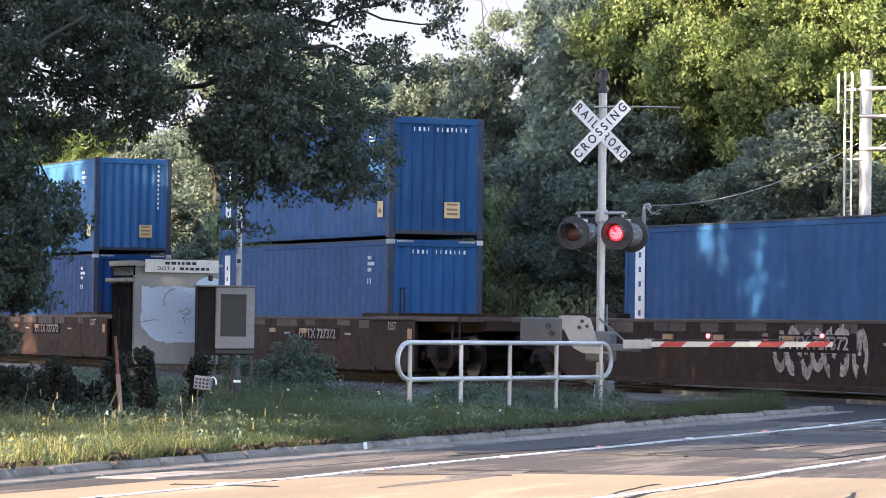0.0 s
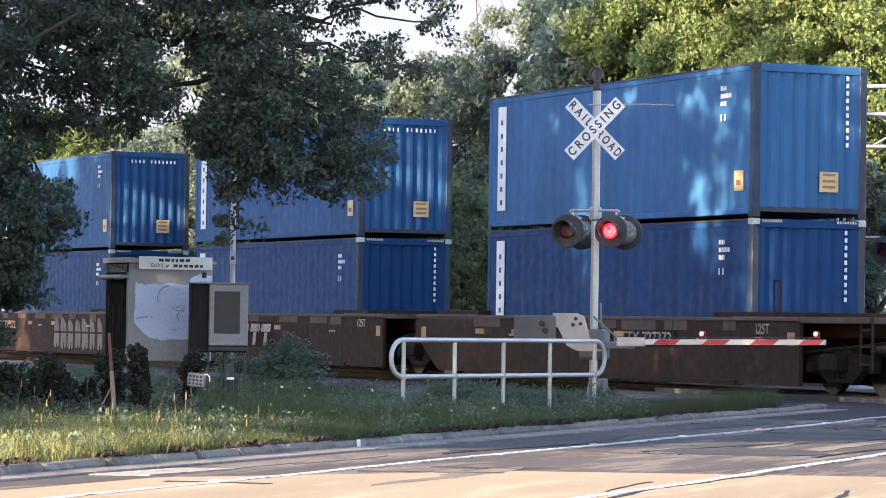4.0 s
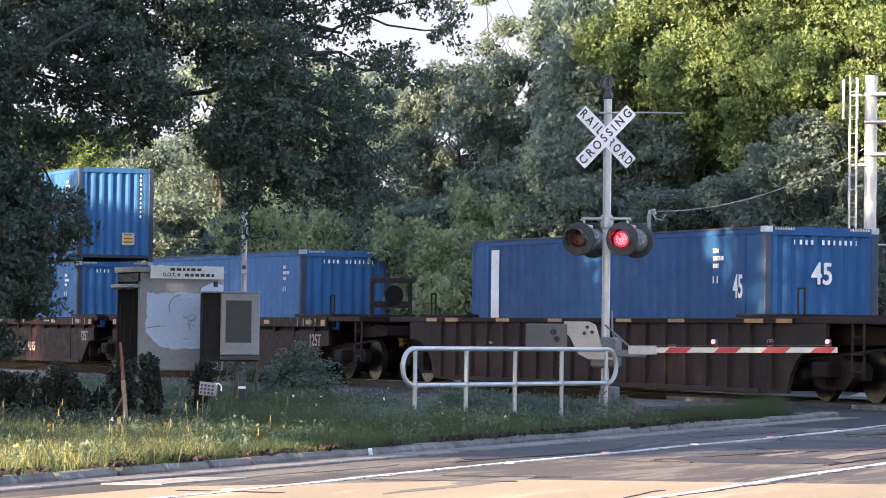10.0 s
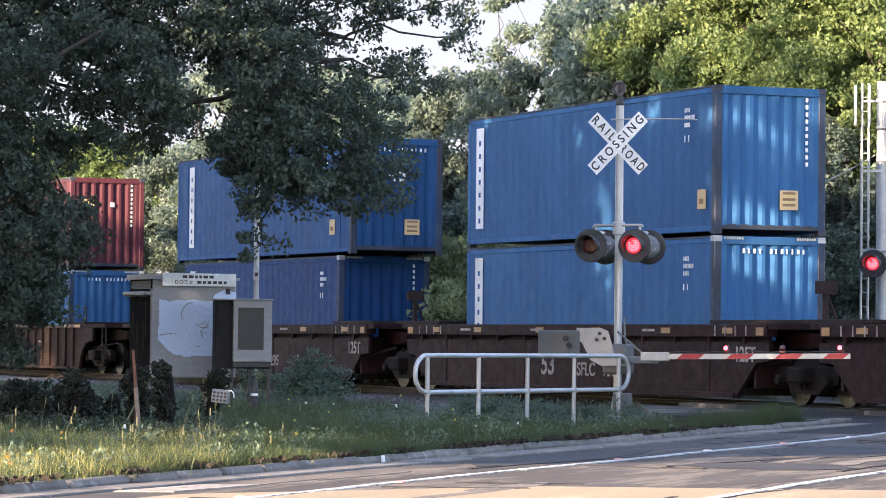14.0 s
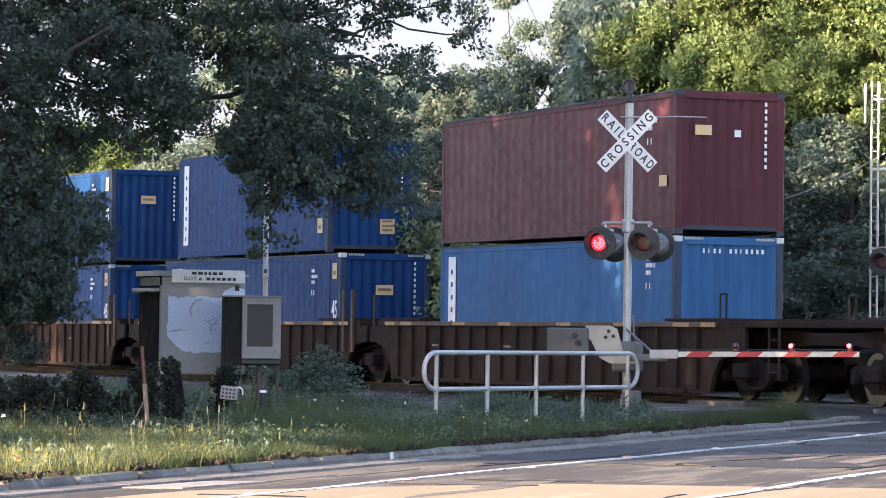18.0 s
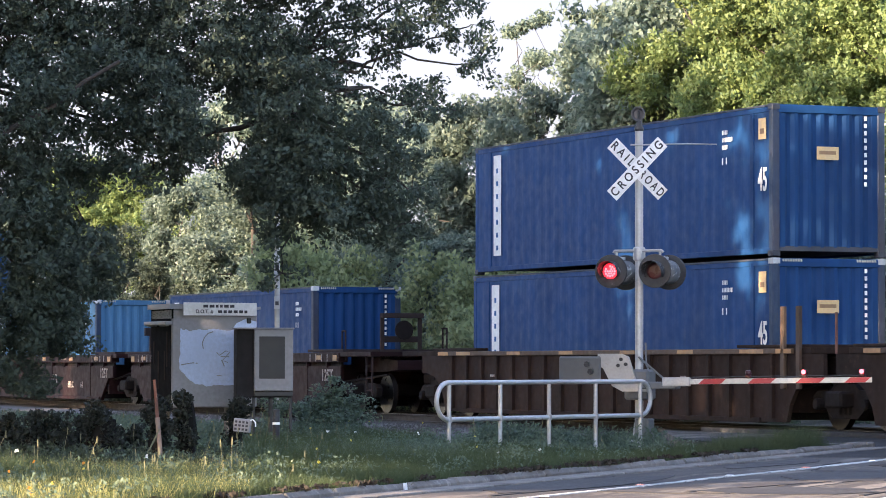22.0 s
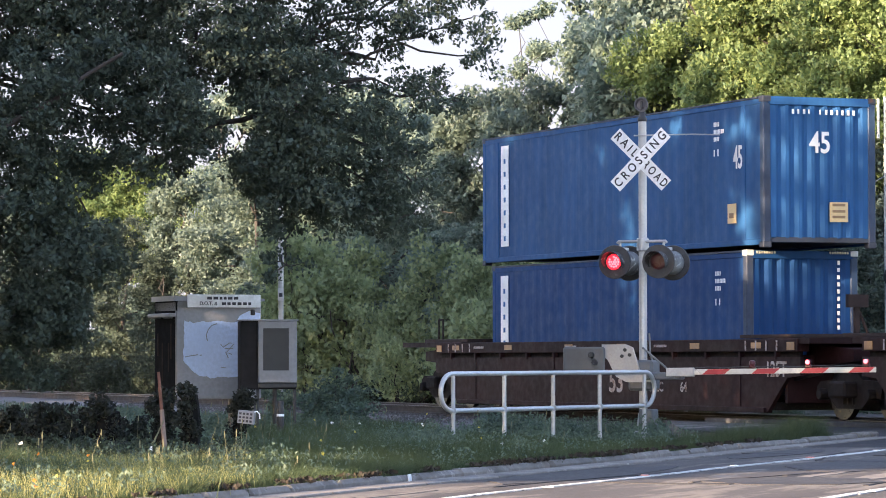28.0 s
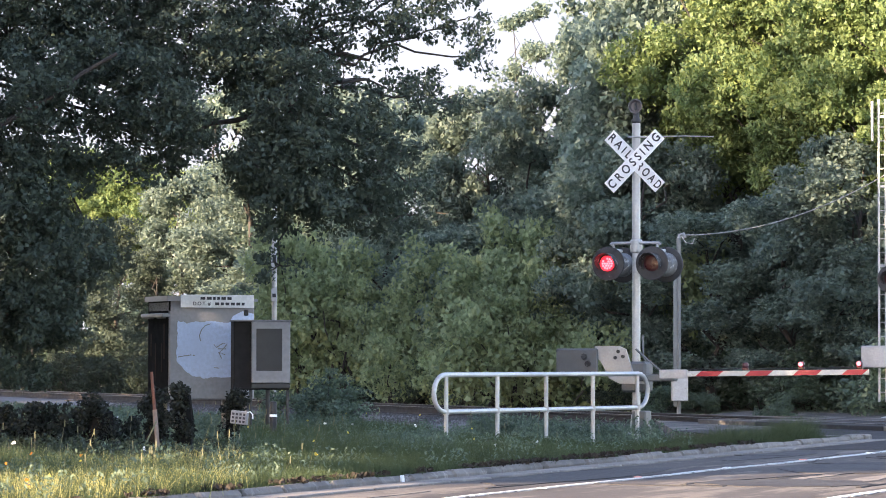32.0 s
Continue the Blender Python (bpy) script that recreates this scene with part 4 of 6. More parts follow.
def build_verge_plants():
    rng = np.random.default_rng(51)
    want = 70000
    pts = []
    while len(pts) < want:
        y = 27 + 39 * rng.random() ** 1.25
        x = rng.uniform(-0.145 * y - 0.6, 0.145 * y + 0.6)
        rx, ry = road_xy(x, y)
        yl = across(x, y)
        if rx > KERB_X - 0.14 or yl > -8.5 or (in_wedge(x, y) and rx > -26):
            continue
        lush = noise.noise(Vector((x * 0.45, y * 0.45, 7)))
        if lush < -0.35 and rng.random() < 0.6:
            continue
        pts.append((x, y, KERB_X - rx, lush if yl < -14 else -0.3))
    P = np.array(pts)
    z = np.array([ground_height(x, y) for x, y in P[:, :2]]) - 0.02
    back = np.clip(P[:, 2] / 5, 0, 1)
    hgt = (0.10 + 0.07 * back + 0.10 * np.clip(P[:, 3] + 0.3, 0, 1)) * rng.uniform(0.6, 1.7, len(P))
    a, b = Vector((-0.02, 49.0)), Vector((3.04, 53.7))
    for i in range(len(P)):
        t = max(0.0, min(1.0, (P[i, 1] - a.y) / (b.y - a.y)))
        off = a.x + (b.x - a.x) * t - P[i, 0]
        if P[i, 0] < -0.060 * P[i, 1] and P[i, 1] > 35.8:
            hgt[i] *= 0.38
        if P[i, 1] > 41.5 and -0.008 < P[i, 0] / P[i, 1] < 0.066:
            hgt[i] *= 0.5
        elif P[i, 1] > 45.5 and -1.3 < off < 0.9:
            hgt[i] *= 0.42
    B = 6
    base = np.repeat(np.stack([P[:, 0], P[:, 1], z], 1), B, 0) + rng.normal(0, 0.05, (len(P) * B, 3)) * [1, 1, 0]
    hg = np.repeat(hgt, B) * rng.uniform(0.6, 1.25, len(base))
    lean = rng.normal(0, 0.55, (len(base), 2)) * hg[:, None]
    an = rng.uniform(0, math.pi, len(base))
    wd = np.stack([np.cos(an), np.sin(an), np.zeros_like(an)], 1) * (rng.uniform(0.0025, 0.006, len(base)))[:, None]
    tip = base + np.stack([lean[:, 0], lean[:, 1], hg], 1)
    q = np.stack([base - wd, base + wd, tip], 1)
    g = new("grass", quads("grass", q, GRASS, 3))
    tagged(g, "rough uncut green grass on the verge", "grass", kind="stuff")
    # lush strip behind the kerb
    n = 15000
    q = 24 + 27.6 * rng.random(n) ** 0.6
    off = np.abs(rng.normal(0, 0.42, n)) + 0.10
    xy = np.array([on_road(KERB_X - o - 0.06, v) for o, v in zip(off, q)])
    hh = (0.10 + 0.21 * np.clip((q - 41) / 3.5, 0, 1)) * rng.uniform(0.35, 1.5, n) * np.clip(1.5 - off, 0.4, 1) * np.array([0.75 + 0.9 * noise.noise(Vector((v * 1.3, o * 2, 4))) for o, v in zip(off, q)]).clip(0.25, 1.4)
    b = np.repeat(np.column_stack([xy, np.array([ground_height(x, y) for x, y in xy]) - 0.01]), 6, 0) + rng.normal(0, 0.03, (n * 6, 3)) * [1, 1, 0]
    hh = np.repeat(hh, 6) * rng.uniform(0.5, 1.2, n * 6)
    ln = rng.normal(0, 0.5, (len(b), 2)) * hh[:, None]
    an = rng.uniform(0, math.pi, len(b))
    wd = np.stack([np.cos(an), np.sin(an), np.zeros_like(an)], 1) * 0.003
    tip = b + np.stack([ln[:, 0], ln[:, 1], hh], 1)
    tagged(new("kerb_grass", quads("kerb_grass", np.stack([b - wd, b + wd, tip], 1), GRASS, 3)), "lush fine grass hanging over the kerb", "grass", kind="stuff")
    # dry yellow tufts in the sunny patch, coloured extra pale for the sun
    sel = np.where((P[:, 0] < -0.062 * P[:, 1]) & (P[:, 1] < 41))[0]
    sel = rng.choice(sel, min(1500, len(sel)), replace=False)
    b = np.repeat(np.stack([P[sel, 0], P[sel, 1], z[sel]], 1), 9, 0) + rng.normal(0, 0.05, (len(sel) * 9, 3)) * [1, 1, 0]
    hh = rng.uniform(0.10, 0.30, len(b))
    ln = rng.normal(0, 0.4, (len(b), 2)) * hh[:, None]
    an = rng.uniform(0, math.pi, len(b))
    wd = np.stack([np.cos(an), np.sin(an), np.zeros_like(an)], 1) * 0.003
    tip = b + np.stack([ln[:, 0], ln[:, 1], hh], 1)
    tagged(new("dry_grass", quads("dry_grass", np.stack([b - wd, b + wd, tip], 1), DRY, 3)), "yellow dry grass tufts beside the kerb, sunlight in their pale colour", "grass", kind="stuff")
    # leafy weeds
    sel = rng.choice(len(P), 700, replace=False)
    cs = np.stack([P[sel, 0], P[sel, 1], z[sel] + 0.10 + 0.12 * rng.random(len(sel))], 1)
    w = new("weed", quads("weed", leaf_cloud(rng, cs, [(0.13, 0.13, 0.12)] * len(cs), [30] * len(cs), 0.05, 0.022), SCRUB))
    tagged(w, "low broad-leaved weeds in the grass", "weeds", kind="stuff")
    # dark tangle of weeds between the grass and the ballast
    cs, rs = [], []
    while len(cs) < 900:
        y = rng.uniform(50, 82)
        h = rng.uniform(-145, 40)
        x = h / 1000 * y
        yl = across(x, y)
        rx, ry = road_xy(x, y)
        if yl > -7.5 or KERB_X - rx < 3.2 or (in_wedge(x, y) and rx > -26):
            continue
        tall = 0.15 if h < -30 else 0.10
        if h > -30 and rng.random() < 0.5:
            continue
        if noise.noise(Vector((x * 0.3, y * 0.3, 2))) < -0.15:
            tall *= 0.5
        cs.append((x, y, ground_height(x, y) + tall * rng.uniform(0.4, 1.0)))
        rs.append((0.34, 0.34, tall))
    for k in range(760):
        h = rng.uniform(-60, 62)
        y = rng.uniform(42, 47) if h < 0 else rng.uniform(53.2, 57.5)
        x = h / 1000 * y
        if KERB_X - road_xy(x, y)[0] < (2.2 if h < 0 else 0.9) or in_wedge(x, y) or (h < 8 and y > 50):
            continue
        tall = (0.11 if h < 0 else 0.29) * rng.uniform(0.6, 1.2)
        cs.append((x, y, ground_height(x, y) + tall * 0.8))
        rs.append((0.22, 0.22, tall))
    bc, br = [], []
    for k in range(330):
        h = -142 + 84 * rng.random() ** 1.2
        y = rng.uniform(36.5, 42.5)
        x = h / 1000 * y
        tall = (0.20 if h < -92 else 0.13) * rng.uniform(0.6, 1.3)
        bc.append((x, y, ground_height(x, y) + tall * 0.6))
        br.append((0.20, 0.20, tall))
    # dark leaf colour doubles as shade round the posts
    w = new("bramble", quads("bramble", leaf_cloud(rng, bc, br, [110] * len(bc), 0.065, 0.03, -0.6, 3), BRAMBLE_SHADE, 3))
    tagged(w, "brambles round the old posts, shade put in their dark colour", "brambles", kind="stuff")
    w = new("tall_weed", quads("tall_weed", leaf_cloud(rng, cs, rs, [80] * len(cs), 0.085, 0.028, -0.8, 3), SCRUB, 3))
    tagged(w, "tall dark weeds between the verge and the railway", "weeds", kind="stuff")
    # dead leaves along the kerb
    cs = []
    for k in range(300):
        q = rng.uniform(22, 46)
        if noise.noise(Vector((q * 0.8, 0, 9))) < -0.1:
            continue
        x, y = on_road(KERB_X + rng.normal(-0.08, 0.06), q)
        cs.append((x, y, 0.014))
    w = new("leaf_litter", quads("leaf_litter", leaf_cloud(rng, cs, [(0.05, 0.05, 0.02)] * len(cs), [9] * len(cs), 0.06, 0.04), LITTER))
    tagged(w, "dark dead leaves and dirt along the kerb", "leaf litter", kind="stuff")
    # tall stalks with seed heads, thickest towards the sunny end
    st = []
    for k in range(240):
        i = int(rng.integers(len(P)))
        x, y = P[i, 0], P[i, 1]
        if rng.random() > (0.9 if x < -2.2 else 0.25):
            continue
        h = rng.uniform(0.25, 0.6)
        b = np.array([x, y, z[i]])
        t = b + [rng.normal() * 0.12, rng.normal() * 0.12, h]
        s = np.array([0.0016, 0, 0])
        st.append([b - s, b + s, t + s, t - s])
        st.append([t - [0.006, 0, 0.04], t + [0.006, 0, -0.04], t + [0.004, 0, 0.03], t + [-0.004, 0, 0.03]])
    tagged(new("dry_stalks", quads("dry_stalks", np.array(st), STRAW)), "thin dry grass stalks with seed heads", "grass", kind="stuff")
    # small flowers
    for colour, number, zone in (("orange", 12, (-6.5, -3.4)), ("yellow", 40, (-6.5, 6.0)), ("white", 14, (-6.5, 6.0))):
        cs = []
        while len(cs) < number:
            i = int(rng.integers(len(P)))
            if not zone[0] < P[i, 0] < zone[1] or (colour == "orange" and P[i, 2] > 3):
                continue
            cs.append((P[i, 0], P[i, 1], z[i] + hgt[i] * 1.15 + rng.uniform(0.02, 0.12)))
        r = 0.02 if colour == "white" else 0.013
        fl = new(colour + "_flowers", quads("flowers", leaf_cloud(rng, cs, [(r, r, r)] * len(cs), [9] * len(cs), 0.026, 0.018), FLOWERS[colour]))
        tagged(fl, "small " + colour + " wild flowers among the grass", "flowers", kind="stuff")


build_wood()
build_oak()
build_side_trees()
build_verge_plants()


# ---------------------------------------------------------------- the crossing's signals
FLASH = []      # (lit lens, its seat, True for the first half of the beat)
BEAT, FIRST_ON, SECOND_ON = 1.2435, 0.376, -0.190

DIODE = Shape().lathe([(0.003, -0.006), (0.019, -0.006), (0.019, -0.002), (0.003, -0.002)], "y", 8).mesh("diode", LENS_HOT)


def flasher(parent, x, y, z, facing, first=None, scale=1.0):
    """A round black signal head with hood and lens. facing: -1 towards -y, 1 towards +y."""
    head = part("signal_head", Shape().lathe([(0.02, 0.03), (0.298, 0.03), (0.304, 0.02), (0.304, 0.0), (0.298, -0.008), (0.02, -0.008)], "y", 28), BLACK, parent, "black round signal background", pose(x, y, z, 0, 0, 0 if facing < 0 else 180) @ Matrix.Diagonal((scale, scale, scale, 1)), True)
    part("housing", Shape().lathe([(0.02, 0.32), (0.12, 0.315), (0.18, 0.27), (0.205, 0.14), (0.21, 0.03), (0.02, 0.03)], "y", 20), HOUSING, head, "pale grey lamp housing", smooth=True)
    hood = Shape()
    v, f = [], []
    m = 22
    for i in range(m + 1):
        a = radians(-35 + 250 * i / m)
        reach = 0.30 * (0.35 + 0.65 * math.sin(max(0.0, math.sin((a + radians(35)) / radians(250) * math.pi)) * math.pi / 2))
        for r in (0.185, 0.178):
            v += [(r * math.cos(a), -0.005, r * math.sin(a)), (r * math.cos(a), -reach, r * math.sin(a))]
    for i in range(m):
        o, p = i * 4, i * 4 + 4
        f += [(o, p, p + 1, o + 1), (o + 2, o + 3, p + 3, p + 2), (o + 1, p + 1, p + 3, o + 3)]
    part("hood", hood.add(v, f), HOOD, head, "worn black hood with peeling paint", smooth=True)
    part("lens", Shape().lathe([(0.005, -0.014), (0.10, -0.0135), (0.142, -0.011), (0.155, 0.0), (0.005, 0.0)], "y", 24), LENS_OFF, head, "dark red lens", smooth=True)
    if first is not None:
        lit = part("lit_lens", Shape().lathe([(0.004, -0.002), (0.138, -0.002), (0.138, 0.002), (0.004, 0.002)], "y", 24), LENS_ON, head, "glowing red light")
        spots = [(0.0, 0.0)] + [(0.045 * math.cos(k * 1.047), 0.045 * math.sin(k * 1.047)) for k in range(6)] + [(0.088 * math.cos(k * 0.5236), 0.088 * math.sin(k * 0.5236)) for k in range(12)]
        for k, (a, c) in enumerate(spots):
            if k not in (3, 11):
                part("diode", DIODE, None, lit, at=pose(a, 0, c))
        FLASH.append((lit, -0.045, first))
    return head


def build_signal():
    root = thing("crossing_signal", "silver railroad crossing signal mast with crossbuck, flashing lights and gate", "crossing signal", pose(3.063, 54.4, -0.1, 0, 0, -20.75))
    part("mast", Shape().tube([(0, 0, 0.02), (0, 0, 5.11)], 0.066, 16), ALU, root, "silver aluminium mast", smooth=True)
    part("base", Shape().lathe([(0.2, 0.0), (0.2, 0.04), (0.11, 0.1), (0.085, 0.35), (0.07, 0.36)], "z", 18), GALV, root)
    # crossbuck
    buck = []
    for ang, y in ((-45, -0.095), (45, -0.105)):
        s = Shape().box(-0.61, -0.004, -0.114, 0.61, 0.004, 0.114)
        buck.append(part("crossbuck_blade", s, SIGN_WHITE, root, "white crossbuck board with black letters", pose(0, y, 4.47, 0, -ang, 0)))
    for ob, words in ((buck[0], (("R A I L", -0.345, 0.198, 0.86), ("R O A D", 0.345, 0.198, 0.71))), (buck[1], (("C R O S S I N G", 0.0, 0.198, 0.875),))):
        for text, x, size, wide in words:
            m = part("lettering", lettering(text, size, INK, 0.003), None, ob, at=pose(x, -0.008, 0.0) @ SIDE_TURN @ Matrix.Diagonal((wide, 1, 1, 1)))
    part("bracket", Shape().box(-0.09, -0.09, 4.42, 0.09, 0.02, 4.52, 0.01), GALV, root)
    part("rod", Shape().tube([(0.42, -0.07, 4.86), (0.85, -0.05, 4.86), (1.32, -0.05, 4.84)], 0.011, 8), GALV, root, "thin pale metal rod")
    part("clamp", Shape().tube([(-0.12, -0.08, 4.86), (0.45, -0.08, 4.86)], 0.012, 8), GALV, root)
    # bell
    bell = part("bell", Shape().lathe([(0.01, 0.07), (0.05, 0.068), (0.09, 0.035), (0.108, -0.01), (0.112, -0.035), (0.10, -0.04), (0.08, -0.01), (0.01, 0.0)], "y", 22, (0, -0.02, 5.365)), BELL, root, "dark bell on top of the mast", smooth=True)
    ring = [(0.113 * math.cos(2 * math.pi * k / 24), -0.055, 5.365 + 0.113 * math.sin(2 * math.pi * k / 24)) for k in range(25)]
    part("gong_rim", Shape().tube(ring, 0.009, 6), COUNTER, bell, "worn grey rim", smooth=True)
    part("clapper", Shape().box(-0.012, -0.07, 5.30, 0.02, -0.04, 5.42, 0.008), BLACK, bell)
    part("bell_collar", Shape().lathe([(0.07, 5.09), (0.078, 5.10), (0.078, 5.14), (0.05, 5.18), (0.05, 5.27)], "z", 16), BLACK, root, smooth=True)
    # lamps
    part("cross_arm", Shape().tube([(-0.42, -0.05, 3.11), (-0.40, -0.05, 3.14), (0.40, -0.05, 3.14), (0.42, -0.05, 3.11)], 0.026, 10), GALV, root, smooth=True)
    part("mast_clamp", Shape().lathe([(0.085, 2.98), (0.10, 3.0), (0.10, 3.18), (0.085, 3.2)], "z", 16), GALV, root)
    for x in (-0.37, 0.37):
        part("lamp_bracket", Shape().tube([(x, -0.05, 3.14), (x, -0.05, 3.02)], 0.022, 8).box(x - 0.03, -0.3, 3.0, x + 0.03, 0.34, 3.05, 0.008), GALV, root)
    flasher(root, -0.345, -0.42, 2.80, -1, True, 0.90)
    flasher(root, 0.395, -0.42, 2.80, -1, False, 0.90)
    flasher(root, -0.37, 0.46, 2.80, 1, None, 0.95)
    flasher(root, 0.37, 0.46, 2.80, 1, None, 0.95)
    # gate mechanism
    part("counterweight", Shape().box(-1.27, -0.32, 1.01, -0.56, -0.26, 1.43, 0.03), COUNTER, root, "grey counterweight plate")
    part("weight_bolt", Shape().tube([(-0.78, -0.36, 1.3), (-0.78, -0.2, 1.3)], 0.05, 8).tube([(-0.72, -0.36, 1.18), (-0.72, -0.2, 1.18)], 0.05, 8), BLACK, root)
    part("arm_bracket", Shape().prism([(-0.62, 1.47), (-0.22, 1.47), (-0.10, 1.42), (0.02, 1.05), (0.22, 0.99), (0.22, 0.86), (-0.20, 0.86), (-0.38, 0.95), (-0.52, 1.22), (-0.62, 1.30)], -0.27, -0.21), GALV, root, "galvanised gate arm bracket")
    for x, z in ((-0.22, 1.38), (-0.14, 1.30), (-0.27, 1.28)):
        part("bolt", Shape().tube([(x, -0.295, z), (x, -0.2, z)], 0.03, 8), BLACK, root)
    part("gearbox", Shape().box(-0.20, -0.2, 0.72, 0.22, 0.22, 1.22, 0.04), COUNTER, root, "dull grey gearbox")
    part("strut", Shape().tube([(0.02, -0.1, 1.42), (0.55, -0.1, 0.98)], 0.018, 8).box(0.12, -0.3, 0.90, 0.72, -0.05, 1.02, 0.02), COUNTER, root)
    part("conduit", Shape().tube([(0.09, 0.05, 1.65), (0.10, 0.06, 1.3), (0.18, 0.08, 1.1)], 0.016, 8), COUNTER, root)
    part("concrete_foot", Shape().box(-0.04, -0.14, -0.1, 0.20, 0.18, 0.42, 0.02), COUNTER, root)
    # arm with stripes: slanted bands of red over the white board
    arm = part("gate_arm", Shape().box(0.52, -0.30, 0.974, 3.92, -0.262, 1.060, 0.006), ARM_WHITE, root, "red and white striped gate arm", pose(0.52, 0, 1.0) @ pose(0, 0, 0, 0, -0.75, 0) @ pose(-0.52, 0, -1.0))
    part("arm_socket", Shape().box(0.48, -0.315, 0.945, 0.95, -0.25, 1.09, 0.012), GALV, arm)
    for a, b in ((1.13, 1.50), (1.95, 2.32), (2.74, 3.12), (3.53, 3.86)):
        part("stripe", Shape().prism([(a - 0.05, 0.976), (b - 0.05, 0.976), (b + 0.05, 1.058), (a + 0.05, 1.058)], -0.304, -0.258), GATE_RED, arm, "red stripe")
    wire = [(0.9 + 0.29 * k, -0.27, 1.082 + 0.012 * (k % 2)) for k in range(11)]
    part("lamp_cable", Shape().tube(wire, 0.008, 5), BLACK, arm)
    for x, first in ((1.91, False), (2.83, True), (3.77, None)):
        lamp = part("gate_lamp", Shape().box(x - 0.05, -0.32, 1.064, x + 0.05, -0.24, 1.11, 0.01).lathe([(0.045, 1.11), (0.052, 1.14), (0.046, 1.18), (0.02, 1.19)], "z", 14, (x, -0.28, 0)), LENS_OFF, arm, "small dark red gate lamp")
        lit = part("lit_lens", Shape().lathe([(0.004, -0.002), (0.036, -0.002), (0.036, 0.002), (0.004, 0.002)], "y", 16), LENS_HOT, lamp, "glowing red light", pose(x, -0.345, 1.15))
        if first is not None:
            FLASH.append((lit, None, first))
    return root


def build_gantry():
    """The aluminium signal mast across the tracks, with its ladder and arms."""
    root = thing("cantilever_signal", "tall aluminium signal mast with ladder and truss arms", "signal mast", pose(9.72, 72.0, -0.15, 0, 0, -20.75))
    part("mast", Shape().tube([(0, 0, 0.05), (0, 0, 6.95)], 0.135, 18), GALV, root, smooth=True)
    part("base", Shape().lathe([(0.42, 0), (0.42, 0.06), (0.2, 0.12), (0.17, 0.5)], "z", 16), GALV, root)
    for x in (-0.42, -0.27):
        part("ladder_rail", Shape().box(x - 0.018, -0.20, 0.4, x + 0.018, -0.14, 6.9), GALV, root)
    for k in range(21):
        part("rung", Shape().tube([(-0.42, -0.17, 0.6 + 0.3 * k), (-0.27, -0.17, 0.6 + 0.3 * k)], 0.012, 6), GALV, root)
    for z in (1.4, 3.3, 5.0, 6.5):
        part("ladder_stay", Shape().box(-0.42, -0.17, z, 0.02, -0.12, z + 0.05), GALV, root)
    for z in (5.25, 5.95, 6.55):
        for y in (-0.14, 0.14):
            part("truss_chord", Shape().tube([(-0.1, y, z), (7.5, y, z)], 0.045, 10), GALV, root, smooth=True)
    for k in range(6):
        a = 0.3 + 1.2 * k
        part("truss_web", Shape().tube([(a, -0.14, 5.25), (a + 1.2, -0.14, 5.95)], 0.025, 8).tube([(a, 0.14, 5.95), (a + 1.2, 0.14, 5.25)], 0.025, 8), GALV, root)
    for z in (6.35, 6.75):
        part("guard_rail", Shape().tube([(-0.5, -0.3, z), (-0.5, -0.3, z), (0.5, -0.3, z)], 0.018, 6), GALV, root)
    part("cage", Shape().box(-0.55, -0.35, 6.0, -0.50, -0.30, 6.85).box(-0.25, -0.35, 6.0, -0.20, -0.30, 6.85), GALV, root)
    part("case", Shape().box(-0.76, -0.42, 1.13, 0.45, -0.21, 1.60, 0.02), GALV, root, "grey equipment box on the mast")
    flasher(root, -0.10, -0.42, 3.02, -1, False)
    flasher(root, 0.66, -0.42, 3.02, -1, True)
    part("cross_arm", Shape().tube([(-0.15, -0.18, 3.3), (0.7, -0.18, 3.3)], 0.026, 8), GALV, root)


def build_pole():
    root = thing("service_pole", "galvanised service pole with a meter box behind the tracks", "pole", pose(5.15, 74.7, -0.2))
    part("post", Shape().tube([(0, 0, 0), (0, 0, 4.05)], 0.05, 10), WEATHERED, root)
    part("channel", Shape().box(-0.12, -0.04, 0.3, -0.04, 0.04, 3.2, 0.01), WEATHERED, root)
    part("box", Shape().box(-0.17, -0.15, 0.42, 0.20, 0.0, 1.08, 0.02), GALV, root, "grey meter box")
    part("weatherhead", Shape().tube([(0.0, 0, 4.0), (0.02, 0, 4.12), (0.10, -0.03, 4.15), (0.14, -0.04, 4.05)], 0.04, 8), GALV, root)
    cable = new("cable", None)
    tagged(cable, "thin grey overhead service cable", "cable")
    a, b = Vector((5.2, 74.7, 3.92)), Vector((9.62, 72.1, 5.25))
    pts = []
    for i in range(18):
        t = i / 17
        pts.append(a.lerp(b, t) - Vector((0, 0, 1.45 * t * (1 - t))))
    part("wire", Shape().tube(pts, 0.012, 6), GALV, cable)
    part("loop", Shape().tube([(5.2, 74.7, 3.92), (5.3, 74.6, 3.75), (5.45, 74.6, 3.72), (5.5, 74.6, 3.85)], 0.012, 6), GALV, cable)


